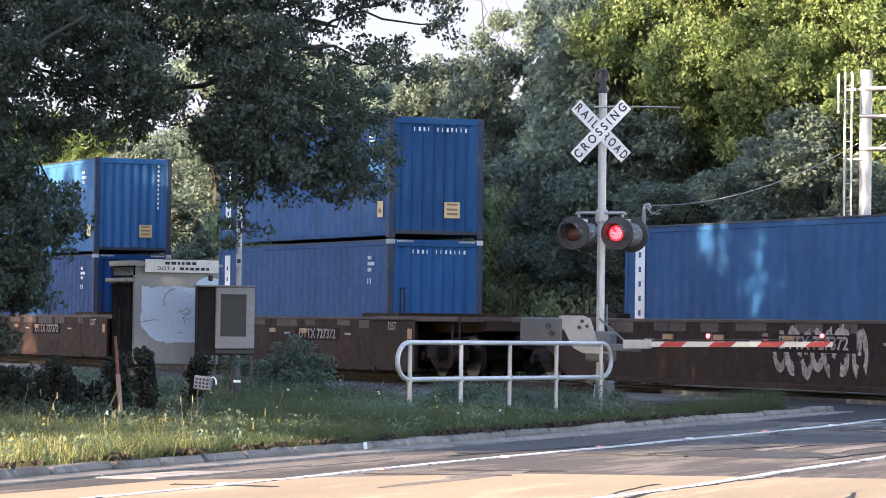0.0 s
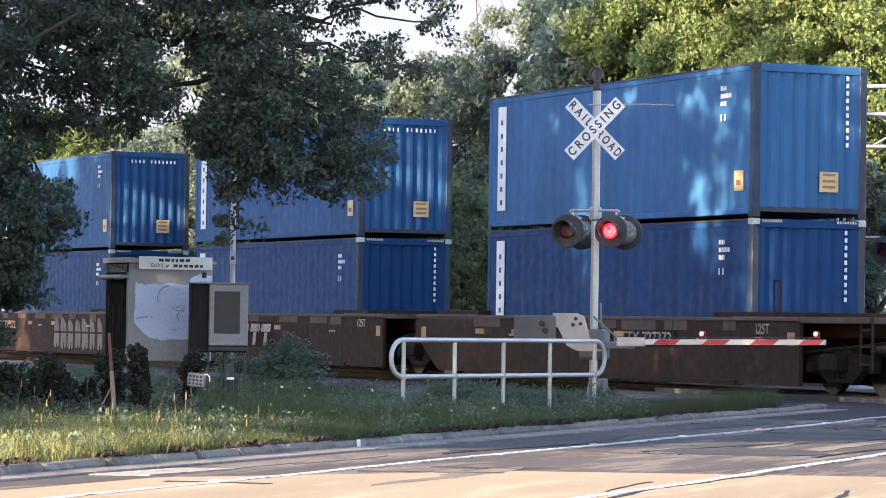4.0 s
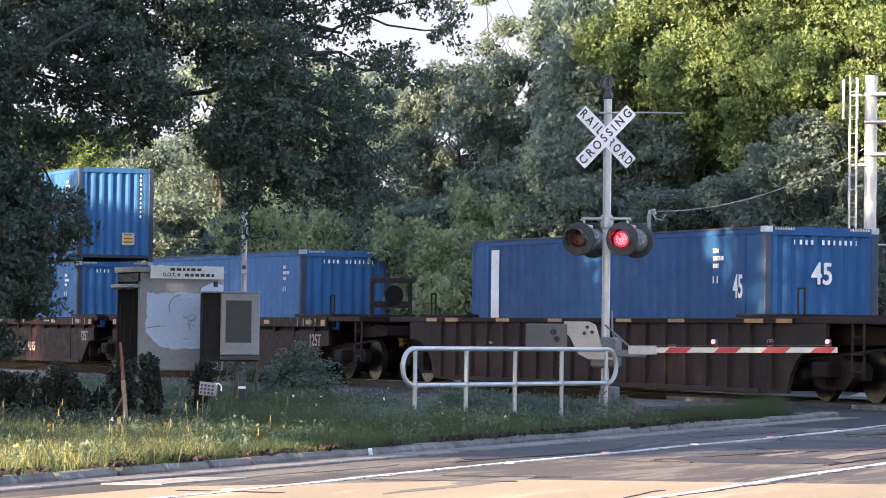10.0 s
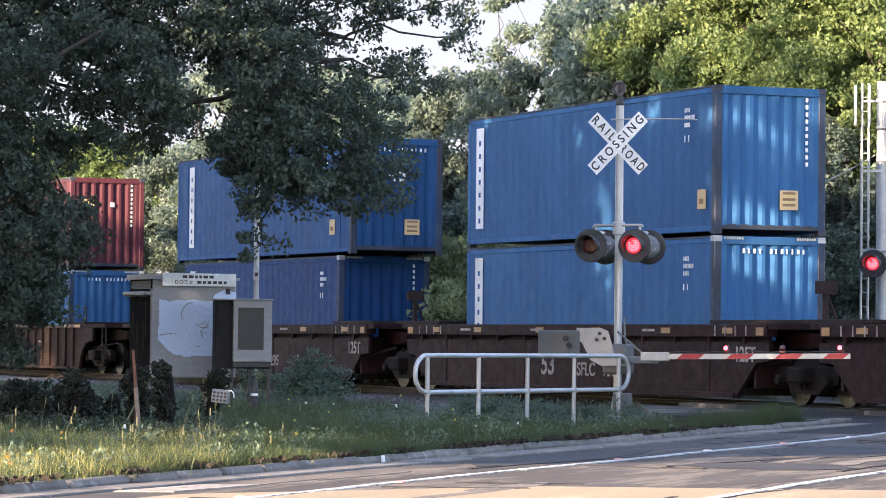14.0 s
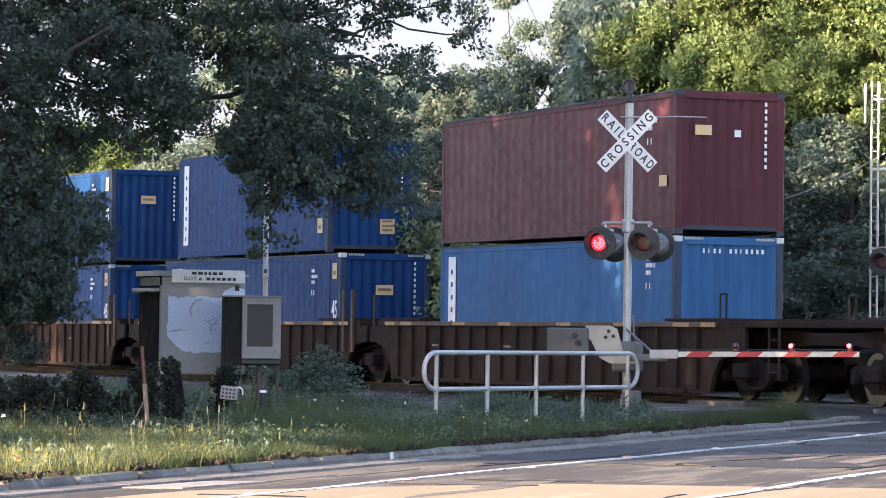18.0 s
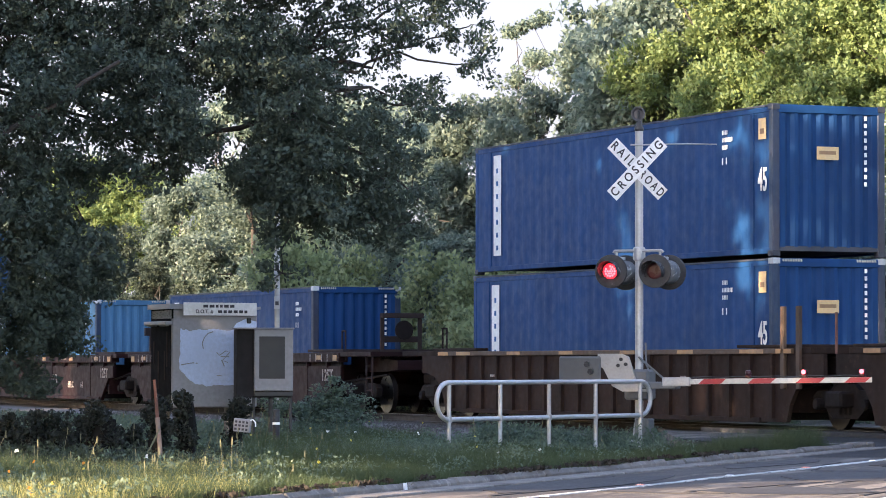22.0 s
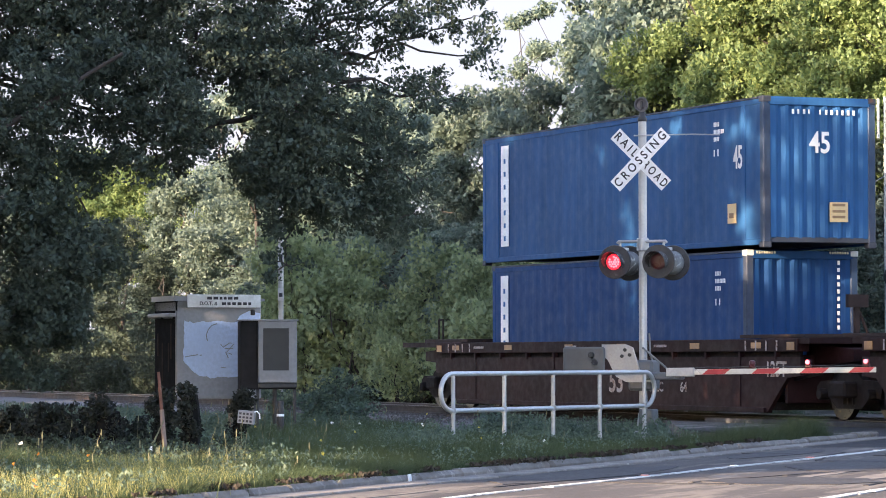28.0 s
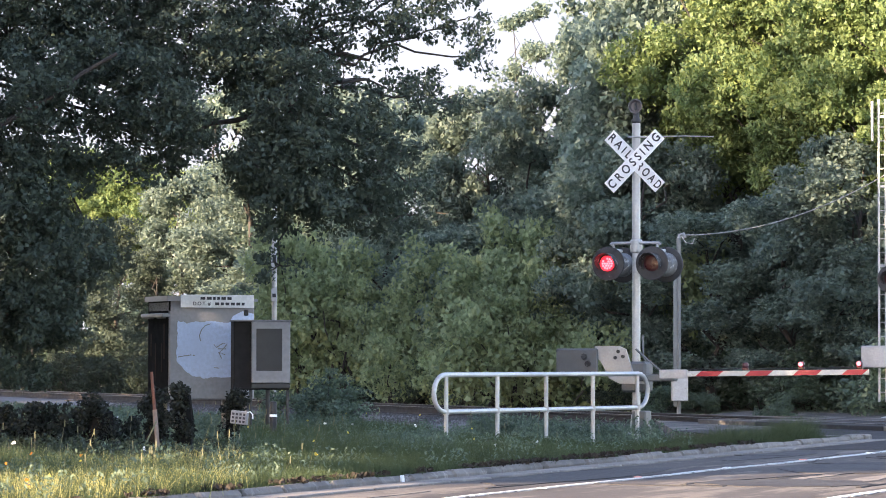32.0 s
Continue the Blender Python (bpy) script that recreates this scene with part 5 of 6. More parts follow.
def build_railing():
    root = thing("pipe_railing", "galvanised two-rail pipe railing with rounded ends", "railing")
    a, b = Vector((-0.02, 49.0, 0)), Vector((3.04, 53.72, 0))
    d = (b - a).normalized()
    up = Vector((0, 0, 1))
    hi, lo = 0.925, 0.385
    mid, r = (hi + lo) / 2, (hi - lo) / 2
    e0, e1 = a - d * 0.03, b + d * 0.03
    loop = []
    for i in range(13):
        t = radians(90 + 180 * i / 12)
        loop.append(e0 + d * (0.30 * math.cos(t)) + up * (mid + r * math.sin(t)))
    bottom = [e0.lerp(e1, k / 8) + up * lo for k in range(1, 8)]
    for i in range(13):
        t = radians(-90 + 180 * i / 12)
        loop += [] if i else bottom
        loop.append(e1 + d * (0.30 * math.cos(t)) + up * (mid + r * math.sin(t)))
    loop += [e1.lerp(e0, k / 8) + up * hi for k in range(1, 8)] + [loop[0]]
    part("pipe_loop", Shape().tube(loop, 0.036, 12, None, False), ALU, root, smooth=True)
    for k in range(5):
        p = a.lerp(b, k / 4)
        part("post", Shape().tube([p + up * -0.25, p + up * (hi - 0.01)], 0.033, 12), ALU, root, smooth=True)
        part("collar", Shape().tube([p + up * (lo - 0.045), p + up * (lo + 0.045)], 0.046, 12), GALV, root, smooth=True)


def build_cabinet():
    root = thing("signal_cabinet", "weathered silver railway signal cabinet with a repainted patch", "cabinet", pose(-4.32, 52.0, 0, 0, 0, 22.46))
    # local x along the front, y to the back
    part("body", Shape().box(0, 0.0, 0.52, 1.40, 1.08, 2.05, 0.02), CABINET, root)
    part("side_panel", Shape().box(-0.012, 0.03, 0.50, 0.0, 1.05, 1.90, 0.003), CAB_SIDE, root, "side darkened for shade, with peeling paint")
    part("roof", Shape().prism([(-0.05, 2.05), (1.44, 2.05), (1.44, 2.09), (-0.05, 2.13)], -0.05, 1.12), CABINET, root)
    part("gable", Shape().prism([(0, 1.9), (0.0, 2.05), (0.54, 2.14), (1.08, 2.05), (1.08, 1.9)], -0.03, 0.0).turned(pose(0, 0, 0, 0, 0, 90)), CAB_SIDE, root, "gable with shadow put in its dark colour")
    part("eave", Shape().box(-0.12, -0.02, 1.80, 0.0, 1.1, 1.86, 0.01), CABINET, root)
    sg = part("sign_board", Shape().box(0.16, -0.085, 1.95, 1.36, -0.07, 2.15, 0.004), WHITE, root, "white number board on the cabinet")
    rnd = random.Random(2)
    part("lettering", lettering("D.O.T. #", 0.078, INK, 0.002), None, sg, at=pose(0.50, -0.088, 2.01) @ SIDE_TURN)
    for z, x0, x1 in ((2.095, 0.48, 1.0), (2.01, 0.72, 1.18)):
        x = x0
        while x < x1:
            w = rnd.uniform(0.04, 0.08)
            part("plain_bar", Shape().box(x, -0.09, z - 0.022, x + w, -0.086, z + 0.022), INK, sg)
            x += w + 0.025
    # repainted patch with an uneven outline
    pts = []
    for i in range(41):
        x = 0.12 + 1.18 * i / 40
        rise = max(0.0, (0.42 - x) / 0.30)
        pts.append((x, 0.87 + 0.24 * rise ** 1.4 + 0.05 * noise.noise(Vector((x * 4, 0, 5))) + 0.022 * noise.noise(Vector((x * 17, 0, 2)))))
    for i in range(1, 12):
        z = 0.9 + 0.84 * i / 12
        pts.append((1.30 + 0.012 * noise.noise(Vector((z * 11, 3, 1))), z))
    for i in range(41):
        x = 1.30 - 1.16 * i / 40
        pts.append((x, 1.73 + 0.035 * noise.noise(Vector((x * 5, 7, 1))) + 0.02 * noise.noise(Vector((x * 19, 7, 4)))))
    for i in range(1, 14):
        z = 1.71 - 0.56 * i / 14
        pts.append((0.13 + 0.03 * noise.noise(Vector((z * 6, 9, 3))) + 0.02 * noise.noise(Vector((z * 21, 9, 3))), z))
    part("paint_patch", Shape().prism(pts, -0.006, 0.0), PATCH, root, "pale repainted patch")
    for line in (((0.81, 1.70), (0.70, 1.67), (0.63, 1.61), (0.585, 1.52), (0.61, 1.43)), ((0.88, 1.38), (0.93, 1.33), (1.07, 1.40), (1.15, 1.38), (1.00, 1.25), (1.11, 1.22)), ((0.96, 1.31), (1.13, 1.31)), ((0.98, 1.26), (1.04, 1.16)), ((0.45, 1.205), (0.49, 1.21)), ((0.15, 1.18), (0.28, 1.20), (0.42, 1.215)), ((0.88, 1.02), (0.98, 1.01))):
        part("scrawl", Shape().tube([(0.12 + 0.8 * (x - 0.12), -0.003, z) for x, z in line], 0.009, 6), CABINET, root)
    part("paint_patch", Shape().prism([(1.02, 1.66), (1.38, 1.64), (1.385, 1.86), (1.20, 1.90), (1.05, 1.83), (0.99, 1.74)], -0.006, 0.0), PATCH, root, "small pale repainted patch")
    for y, w in ((0.10, 0.30), (0.72, 0.32)):
        part("ledge", Shape().box(-0.10, y, 1.78, 0.0, y + w, 1.86, 0.02), CABINET, root)
    for y, z, h in ((0.18, 1.15, 0.55), (0.30, 0.95, 0.45), (0.62, 0.8, 0.6), (0.85, 1.2, 0.35)):
        part("rust_streak", Shape().box(-0.017, y, z, -0.012, y + 0.06, z + h, 0.002), CAR_RIB, root, "dark rust streak")
    part("padlock", Shape().box(1.22, -0.03, 1.83, 1.29, 0.0, 1.92, 0.01), BLACK, root)
    part("handle", Shape().box(1.30, -0.05, 1.1, 1.35, 0.0, 1.42, 0.01), BLACK, root)
    for x in (0.15, 1.2):
        for y in (0.12, 0.92):
            part("leg", Shape().box(x, y, -0.3, x + 0.12, y + 0.12, 0.54, 0.01), CONCRETE, root)
    meter = thing("meter_cabinet", "small grey cabinet with a dark panel on a post", "cabinet", pose(-3.02, 51.6, 0, 0, 0, 12))
    part("post", Shape().tube([(0.28, 0.15, -0.25), (0.28, 0.15, 0.85)], 0.035, 10), SMOKE, meter)
    # solid box; near-black colour gives the shade of an open recess
    part("body", Shape().box(-0.27, 0.02, 0.68, 0.60, 0.34, 1.73, 0.012), RECESS_SHADE, meter, "solid body coloured dark as a shaded recess")
    dr = part("door", Shape().box(-0.005, -0.05, 0.78, 0.60, 0.015, 1.73, 0.012), CABINET, meter, "pale grey door frame")
    part("panel", Shape().box(0.07, -0.056, 0.97, 0.47, -0.052, 1.62, 0.003), SMOKE, dr, "dark grey window panel")
    for x in (-0.02, 0.56):
        part("stand_leg", Shape().box(x, 0.05, -0.25, x + 0.04, 0.12, 0.72, 0.005), SMOKE, meter)
    part("apron", Shape().box(0.0, -0.03, 0.70, 0.60, 0.02, 0.775, 0.008), SMOKE, meter)
    part("roof", Shape().box(-0.29, -0.06, 1.73, 0.62, 0.36, 1.755, 0.008), CABINET, meter)
    part("lower_plate", Shape().box(-0.28, 0.0, 0.52, -0.03, 0.3, 0.66, 0.01), CABINET, meter)
    # slim marker pole behind
    mp = thing("marker_pole", "slim grey pole with faded white number plates", "pole", pose(-3.0, 58.0, -0.2))
    part("shaft", Shape().tube([(0, 0, 0), (0, 0, 4.6)], 0.045, 10), GALV, mp)
    for z, h in ((2.9, 0.42), (3.5, 0.30), (4.1, 0.36), (2.35, 0.22)):
        part("plate", Shape().box(-0.05, -0.07, z, 0.05, -0.05, z + h, 0.005), CASTING, mp, "faded white plate")
        part("plain_bar", Shape().box(-0.03, -0.076, z + h * 0.3, 0.03, -0.071, z + h * 0.6), INK, mp)


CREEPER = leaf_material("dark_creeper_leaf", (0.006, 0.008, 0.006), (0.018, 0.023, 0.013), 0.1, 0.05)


def build_clutter():
    def stump(at, h, r, seed):
        rng = np.random.default_rng(seed)
        root = thing("old_post", "rotten black timber post overgrown with weeds", "post", Matrix.Translation(at), "old posts")
        s = Shape()
        pts = [Vector((rng.normal() * 0.02, rng.normal() * 0.02, h * i / 6 - 0.2)) for i in range(7)]
        s.tube(pts, r, 9, r * 0.75)
        s.v = [(x * (1 + 0.25 * noise.noise(Vector((x * 9, y * 9, z * 4)))), y, z) for x, y, z in s.v]
        part("timber", s, CHAR, root)
        cs, rs = clumps(rng, (0, -0.05, h * 0.62), (r * 1.3, r * 1.0, h * 0.42), 22, (0.10, 0.10, 0.10))
        part("creeper", quads("creeper", leaf_cloud(rng, cs, rs, [90] * 22, 0.05, 0.035), CREEPER), None, root, "dark creeper")
    for h, d, tall, r, sd in ((-78.5, 39.5, 1.0, 0.12, 1), (-64, 45, 0.9, 0.11, 2), (-87, 41, 0.82, 0.13, 3), (-104, 39, 0.82, 0.2, 4), (-116.5, 39, 0.66, 0.14, 5), (-123.5, 39, 0.7, 0.18, 6), (-131, 39.5, 0.64, 0.2, 7), (-110, 40, 0.55, 0.16, 8), (-96, 40, 0.55, 0.15, 9)):
        p = sight(h, 0, d)
        stump((p.x, p.y, ground_height(p.x, p.y)), tall, r, sd)
    a, b = sight(-88.3, -4.2, 38.5), sight(-86.0, -31, 38.5)
    rod = thing("iron_rod", "leaning rusty iron marker rod in the grass", "rod")
    part("shaft", Shape().tube([b - Vector((0, 0, 0.25)), a.lerp(b, 0.5), a], 0.024, 8, 0.017), RUSTY, rod)
    part("sleeve", Shape().tube([b, a.lerp(b, 0.42)], 0.027, 8), ROD_PALE, rod, "pale peeling lower sleeve")
    c, d = sight(-86.8, -19, 38.4), sight(-94, -31, 38.0)
    stick = thing("fallen_stick", "thin pale stick leaning on the marker rod", "stick")
    part("branch", Shape().tube([d, c.lerp(d, 0.5) + Vector((0.02, 0, -0.02)), c], 0.014, 6, 0.008), STRAW, stick)
    p = sight(-62.2, -17.8, 44)
    box = thing("wire_basket", "small pale perforated metal box hanging on a post", "box", Matrix.Translation(p) @ pose(0, 0, 0, 0, 6, -8) @ Matrix.Diagonal((0.78, 0.78, 0.72, 1)))
    part("shell", Shape().box(-0.14, -0.02, -0.12, 0.14, 0.14, 0.12, 0.01), CABINET, box)
    for i in range(4):
        for j in range(3):
            part("slot", Shape().box(-0.115 + 0.062 * i, -0.026, -0.09 + 0.066 * j, -0.075 + 0.062 * i, -0.021, -0.05 + 0.066 * j), INK, box)
    part("handle", Shape().tube([(0.12, 0, 0.1), (0.18, 0, 0.13), (0.23, 0, 0.08), (0.24, 0, 0.0)], 0.012, 6), SIGN_WHITE, box)
    p = sight(-51.9, -16.5, 47)
    cap = thing("survey_marker", "small black plastic marker with a white band", "marker", Matrix.Translation(p))
    part("cap", Shape().lathe([(0.05, -0.3), (0.05, 0.0), (0.045, 0.16), (0.01, 0.17)], "z", 10), BLACK, cap)
    part("band", Shape().lathe([(0.053, -0.05), (0.053, -0.015)], "z", 10), SIGN_WHITE, cap)
    sg = thing("road_sign", "white rectangular road sign with black marking on a post", "sign", pose(-5.20, 36.0, 0, 0, 0, -5))
    part("post", Shape().tube([(0, 0.03, -0.3), (0, 0.03, 3.7)], 0.03, 8), GALV, sg)
    plate = part("plate", Shape().box(-0.30, -0.006, 2.9, 0.30, 0.006, 3.62, 0.004), CABINET, sg, "greyish white sign plate")
    part("plain_bar", Shape().box(0.10, -0.012, 2.98, 0.26, -0.007, 3.08), INK, plate)
    mb = thing("concrete_slab", "low pale concrete slab half sunk in the grass", "slab", pose(-1.75, 42.0, 0.03, 0, 0, -20))
    part("slab", Shape().box(-0.3, -0.2, -0.1, 0.3, 0.2, 0.05, 0.02), CONCRETE, mb)


build_signal()
build_gantry()
build_pole()
build_railing()
build_cabinet()
build_clutter()


# ---------------------------------------------------------------- the train
WIDE, TALL = 2.438, 2.896
MESHES = {}


def shared(key, make):
    if key not in MESHES:
        MESHES[key] = make()
    return MESHES[key]


def corrugated(length, height, pitch, depth, margin):
    """A trapezoid-ribbed sheet in x and z, its ribs towards -y."""
    xs, ys = [0.0, margin], [0.0, 0.0]
    n = int((length - 2 * margin) / pitch)
    step = (length - 2 * margin) / n
    for k in range(n):
        a = margin + k * step
        xs += [a + step * 0.12, a + step * 0.38, a + step * 0.62, a + step * 0.88]
        ys += [0.0, depth, depth, 0.0]
    xs += [length - margin, length]
    ys += [0.0, 0.0]
    s = Shape()
    m = len(xs)
    s.add([(x, y, z) for z in (0, height) for x, y in zip(xs, ys)], [(i, i + 1, m + i + 1, m + i) for i in range(m - 1)])
    return s


def stripe_bars(parent, x, z0, z1, w, letters=True):
    st = part("white_stripe", Shape().box(x - w / 2, -0.010, z0, x + w / 2, -0.004, z1), WHITE, parent, "white painted stripe")
    z = z0 + 0.12
    while letters and z < z1 - 0.2:
        part("plain_bar", Shape().box(x - w * 0.12, -0.016, z, x + w * 0.12, -0.011, z + 0.11), BLUES["light"], st)
        z += 0.29


def container(rear, front, level, paint, fleet_no="", tag=True, number=False, stripe=True, word="", high=False):
    """A box container from rear to front along the train."""
    L = round(front - rear, 2)
    m = BLUES[paint]
    colour = {"mid": "blue", "deep": "deep blue", "light": "faded blue", "pale": "pale faded blue", "red": "maroon"}[paint]
    root = thing("shipping_container", colour + " corrugated steel shipping container" + (" with a white 45 on it" if number else " with a white stripe" if stripe else "") + word, "container", group="containers on the train")
    P = 0.16
    part("side_wall", shared(("side", L, paint), lambda: corrugated(L - 2 * P, TALL - 0.30, 0.42, 0.006, 0.06).mesh("side_wall", m)), None, root, at=pose(P, 0.012, 0.16))
    part("side_wall", shared(("side", L, paint), None), None, root, at=pose(L - P, WIDE - 0.012, 0.16, 0, 0, 180))
    part("end_wall", shared(("end", paint), lambda: corrugated(WIDE - 2 * P, TALL - 0.34, 0.25, 0.045, 0.08).mesh("end_wall", m)), None, root, at=pose(L - 0.02, P, 0.18, 0, 0, 90))
    part("end_wall", shared(("end", paint), None), None, root, at=pose(0.02, WIDE - P, 0.18, 0, 0, -90))
    part("roof", shared(("roof", L, paint), lambda: Shape().box(0.05, 0.05, TALL - 0.05, L - 0.05, WIDE - 0.05, TALL - 0.02, 0.005).mesh("roof", m)), None, root)
    part("floor", shared(("floor", L), lambda: Shape().box(0.05, 0.05, 0.10, L - 0.05, WIDE - 0.05, 0.16).mesh("floor", DARKENED)), None, root)
    for y in (0.0, WIDE - 0.06):
        part("top_rail", shared(("tr", L, paint), lambda: Shape().box(0.1, 0, TALL - 0.15, L - 0.1, 0.06, TALL - 0.05, 0.008).mesh("top_rail", m)), None, root, at=pose(0, y, 0))
        part("rail_cap", shared(("rc", L), lambda: Shape().box(0.1, -0.004, TALL - 0.047, L - 0.1, 0.064, TALL - 0.01, 0.006).mesh("rail_cap", DARKENED)), None, root, "grimy dark roof edge", pose(0, y, 0))
        part("bottom_rail", shared(("br", L, paint), lambda: Shape().box(0.1, 0.0, 0.055, L - 0.1, 0.06, 0.17, 0.012).mesh("bottom_rail", m)), None, root, at=pose(0, y, 0))
    for x in (0.0, L - P):
        part("end_sill", shared(("es", paint), lambda: Shape().box(0.02, 0.1, 0.10, P - 0.02, WIDE - 0.1, 0.20, 0.008).mesh("end_sill", DARKENED)), None, root, at=pose(x, 0, 0))
        part("end_header", shared(("eh", paint), lambda: Shape().box(0.0, 0.1, TALL - 0.17, P, WIDE - 0.1, TALL - 0.01, 0.01).mesh("end_header", m)), None, root, at=pose(x, 0, 0))
        for y in (0.0, WIDE - P):
            sooty = x > 0 and paint != "red"
            part("corner_post", shared(("cp", paint, sooty), lambda: Shape().box(0, 0, 0.1, P, P, TALL - 0.1, 0.02).mesh("corner_post", SOOT if sooty else m)), None, root, "dark sooty corner post" if sooty else "", pose(x, y, 0))
            for zz in (0.0, TALL - 0.118):
                part("corner_casting", shared(("cc", zz > 0, x > 0, level < 1), lambda: Shape().box(-0.006, -0.006, 0, 0.178, 0.168, 0.118, 0.012).mesh("corner_casting", CASTING if zz > 0 and x > 0 and level < 1 else DARKENED)), None, root, at=pose(x - (0.012 if x > 0 else 0), y, zz))
    if L > 12.5:
        for x in (0.762, L - 0.762 - P):
            part("inner_post", shared(("ip", paint), lambda: Shape().box(0, -0.004, 0.1, P, 0.05, TALL - 0.1, 0.012).mesh("inner_post", m)), None, root, at=pose(x, 0, 0))
    rnd = random.Random(int(abs(front) * 10))
    if stripe:
        stripe_bars(root, 1.3 if L > 12.5 else 0.72, 0.40, 2.66, 0.42, not (number and level < 1))
    e = L - (0.762 if L > 12.5 else 0)
    for k, (n, tall) in enumerate(((4, 0.085), (7, 0.085), (4, 0.085), (0, 0), (2, 0.13))):
        for c in range(n):
            w = 0.034 if c != 6 else 0.05
            part("plain_bar", shared(("mark", tall, w), lambda: Shape().box(0, -0.012, 0, w, -0.005, tall).mesh("plain_bar", WHITE)), None, root, at=pose(e - 1.30 + c * (0.062 if n > 2 else 0.16), 0, 2.42 - 0.145 * k))
    if high:
        for x, z in ((e + 0.22, 2.24),):
            lb = part("warning_label", Shape().box(x, -0.012, z, x + 0.30, -0.005, z + 0.40), LABEL, root, "yellow warning label")
            part("plain_bar", Shape().box(x + 0.07, -0.017, z + 0.1, x + 0.23, -0.0125, z + 0.2), LABEL_INK, lb)
        part("numeral", lettering("45", 0.62, WHITE), None, root, "narrow white 45", pose(e + 0.38, -0.010, 1.45) @ SIDE_TURN @ Matrix.Diagonal((0.6, 1, 1, 1)))
        lb = part("warning_label", Shape().box(L + 0.001, 0.95, 1.85, L + 0.008, 1.42, 2.1), LABEL, root, "yellow warning label")
        part("plain_bar", Shape().box(L + 0.008, 1.0, 1.95, L + 0.012, 1.36, 2.02), LABEL_INK, lb)
    elif tag:
        lb = part("warning_label", Shape().box(e - 0.72, -0.012, 0.50, e - 0.36, -0.005, 0.88), LABEL, root, "yellow warning label")
        part("plain_bar", Shape().box(e - 0.64, -0.017, 0.60, e - 0.46, -0.0125, 0.70), LABEL_INK, lb)
        lb = part("warning_label", Shape().box(L + 0.001, 1.42, 0.50, L + 0.008, 1.82, 0.88), LABEL, root, "yellow warning label")
        for z in (0.80, 0.68, 0.57):
            part("plain_bar", Shape().box(L + 0.008, 1.48, z, L + 0.012, 1.76, z + 0.05), LABEL_INK, lb)
    if fleet_no == "row":
        y = 0.62
        while y < 2.05:
            if abs(y - 1.12) > 0.1:
                w = rnd.choice((0.035, 0.045, 0.045, 0.02))
                part("plain_bar", Shape().box(L - 0.012, y, 2.56, L + 0.004, y + w, 2.65), WHITE, root)
            y += 0.12
    elif fleet_no == "column":
        z = 2.62
        while z > 1.25:
            part("plain_bar", Shape().box(L - 0.012, 1.985, z, L + 0.004, 2.035, z + 0.08), WHITE, root)
            z -= 0.14
    if number:
        part("numeral", lettering("45", 0.62, WHITE), None, root, "white 45", pose(L + 0.004, 1.22, 2.0) @ END_TURN @ Matrix.Diagonal((0.74, 0.92, 1, 1)))
        part("numeral", lettering("45", 0.62, WHITE), None, root, "white 45", pose(e - 0.28 if L > 12.5 else e - 0.4, -0.008, 1.75) @ SIDE_TURN @ Matrix.Diagonal((0.62, 1, 1, 1)))
    # black and yellow strip over the end of the lower box
    if level < 1:
        for k in range(8):
            y = 0.22 + 0.055 * k
            part("hazard_bar", shared("hz", lambda: Shape().box(0, 0, 0, 0.01, 0.032, 0.05).mesh("hazard_bar", HAZARD)), None, root, at=pose(L + 0.0, y, TALL - 0.075, 20, 0, 0))
            part("hazard_bar", shared("hz", None), None, root, at=pose(L + 0.0, 1.82 + 0.055 * k, TALL - 0.075, 20, 0, 0))
    MOVERS.append((root, rear, level))
    return root


MOVERS = []


def truck(parent, x):
    """A two-axle bogie under the car."""
    bg = part("bogie", shared("bolster", lambda: Shape().box(-0.3, -0.25, 0.42, 0.3, 2.69, 0.72, 0.04).mesh("bogie", BOGIE)), None, parent, "grimy cast steel bogie", pose(x, 0, 0))
    for y in (0.02, 2.28):
        part("side_frame", shared("sframe", lambda: Shape().prism([(-1.2, 0.62), (-1.05, 0.72), (-0.5, 0.74), (-0.35, 0.85), (0.35, 0.85), (0.5, 0.74), (1.05, 0.72), (1.2, 0.62), (1.15, 0.40), (0.75, 0.42), (0.45, 0.22), (-0.45, 0.22), (-0.75, 0.42), (-1.15, 0.40)], 0, 0.15).mesh("side_frame", BOGIE)), None, bg, at=pose(0, y, 0))
    for dx in (-0.89, 0.89):
        for y in (0.46, 1.90):
            part("wheel", shared("wheel", lambda: Shape().lathe([(0.02, -0.05), (0.40, -0.05), (0.455, -0.06), (0.48, 0.06), (0.46, 0.07), (0.40, 0.03), (0.16, 0.02), (0.12, 0.06), (0.02, 0.06)], "y", 24).mesh("wheel", BOGIE, True)), None, bg, at=pose(dx, y, 0.48))
            part("tread", shared("tread", lambda: Shape().lathe([(0.44, -0.066), (0.482, -0.066), (0.482, -0.058), (0.44, -0.058)], "y", 24).mesh("tread", TREAD)), None, bg, "bright worn wheel rim", at=pose(dx, y, 0.48))
        part("axle_cap", shared("cap", lambda: Shape().lathe([(0.02, -0.12), (0.09, -0.12), (0.11, -0.08), (0.11, 0.1), (0.02, 0.1)], "y", 12).mesh("axle_cap", BOGIE)), None, bg, at=pose(dx, 0.0, 0.48))
    for dx in (-0.18, 0.0, 0.18):
        part("spring", shared("spring", lambda: Shape().tube([(0, 0, 0.30), (0, 0, 0.60)], 0.065, 8).mesh("spring", BOGIE)), None, bg, at=pose(dx, 0.06, 0))


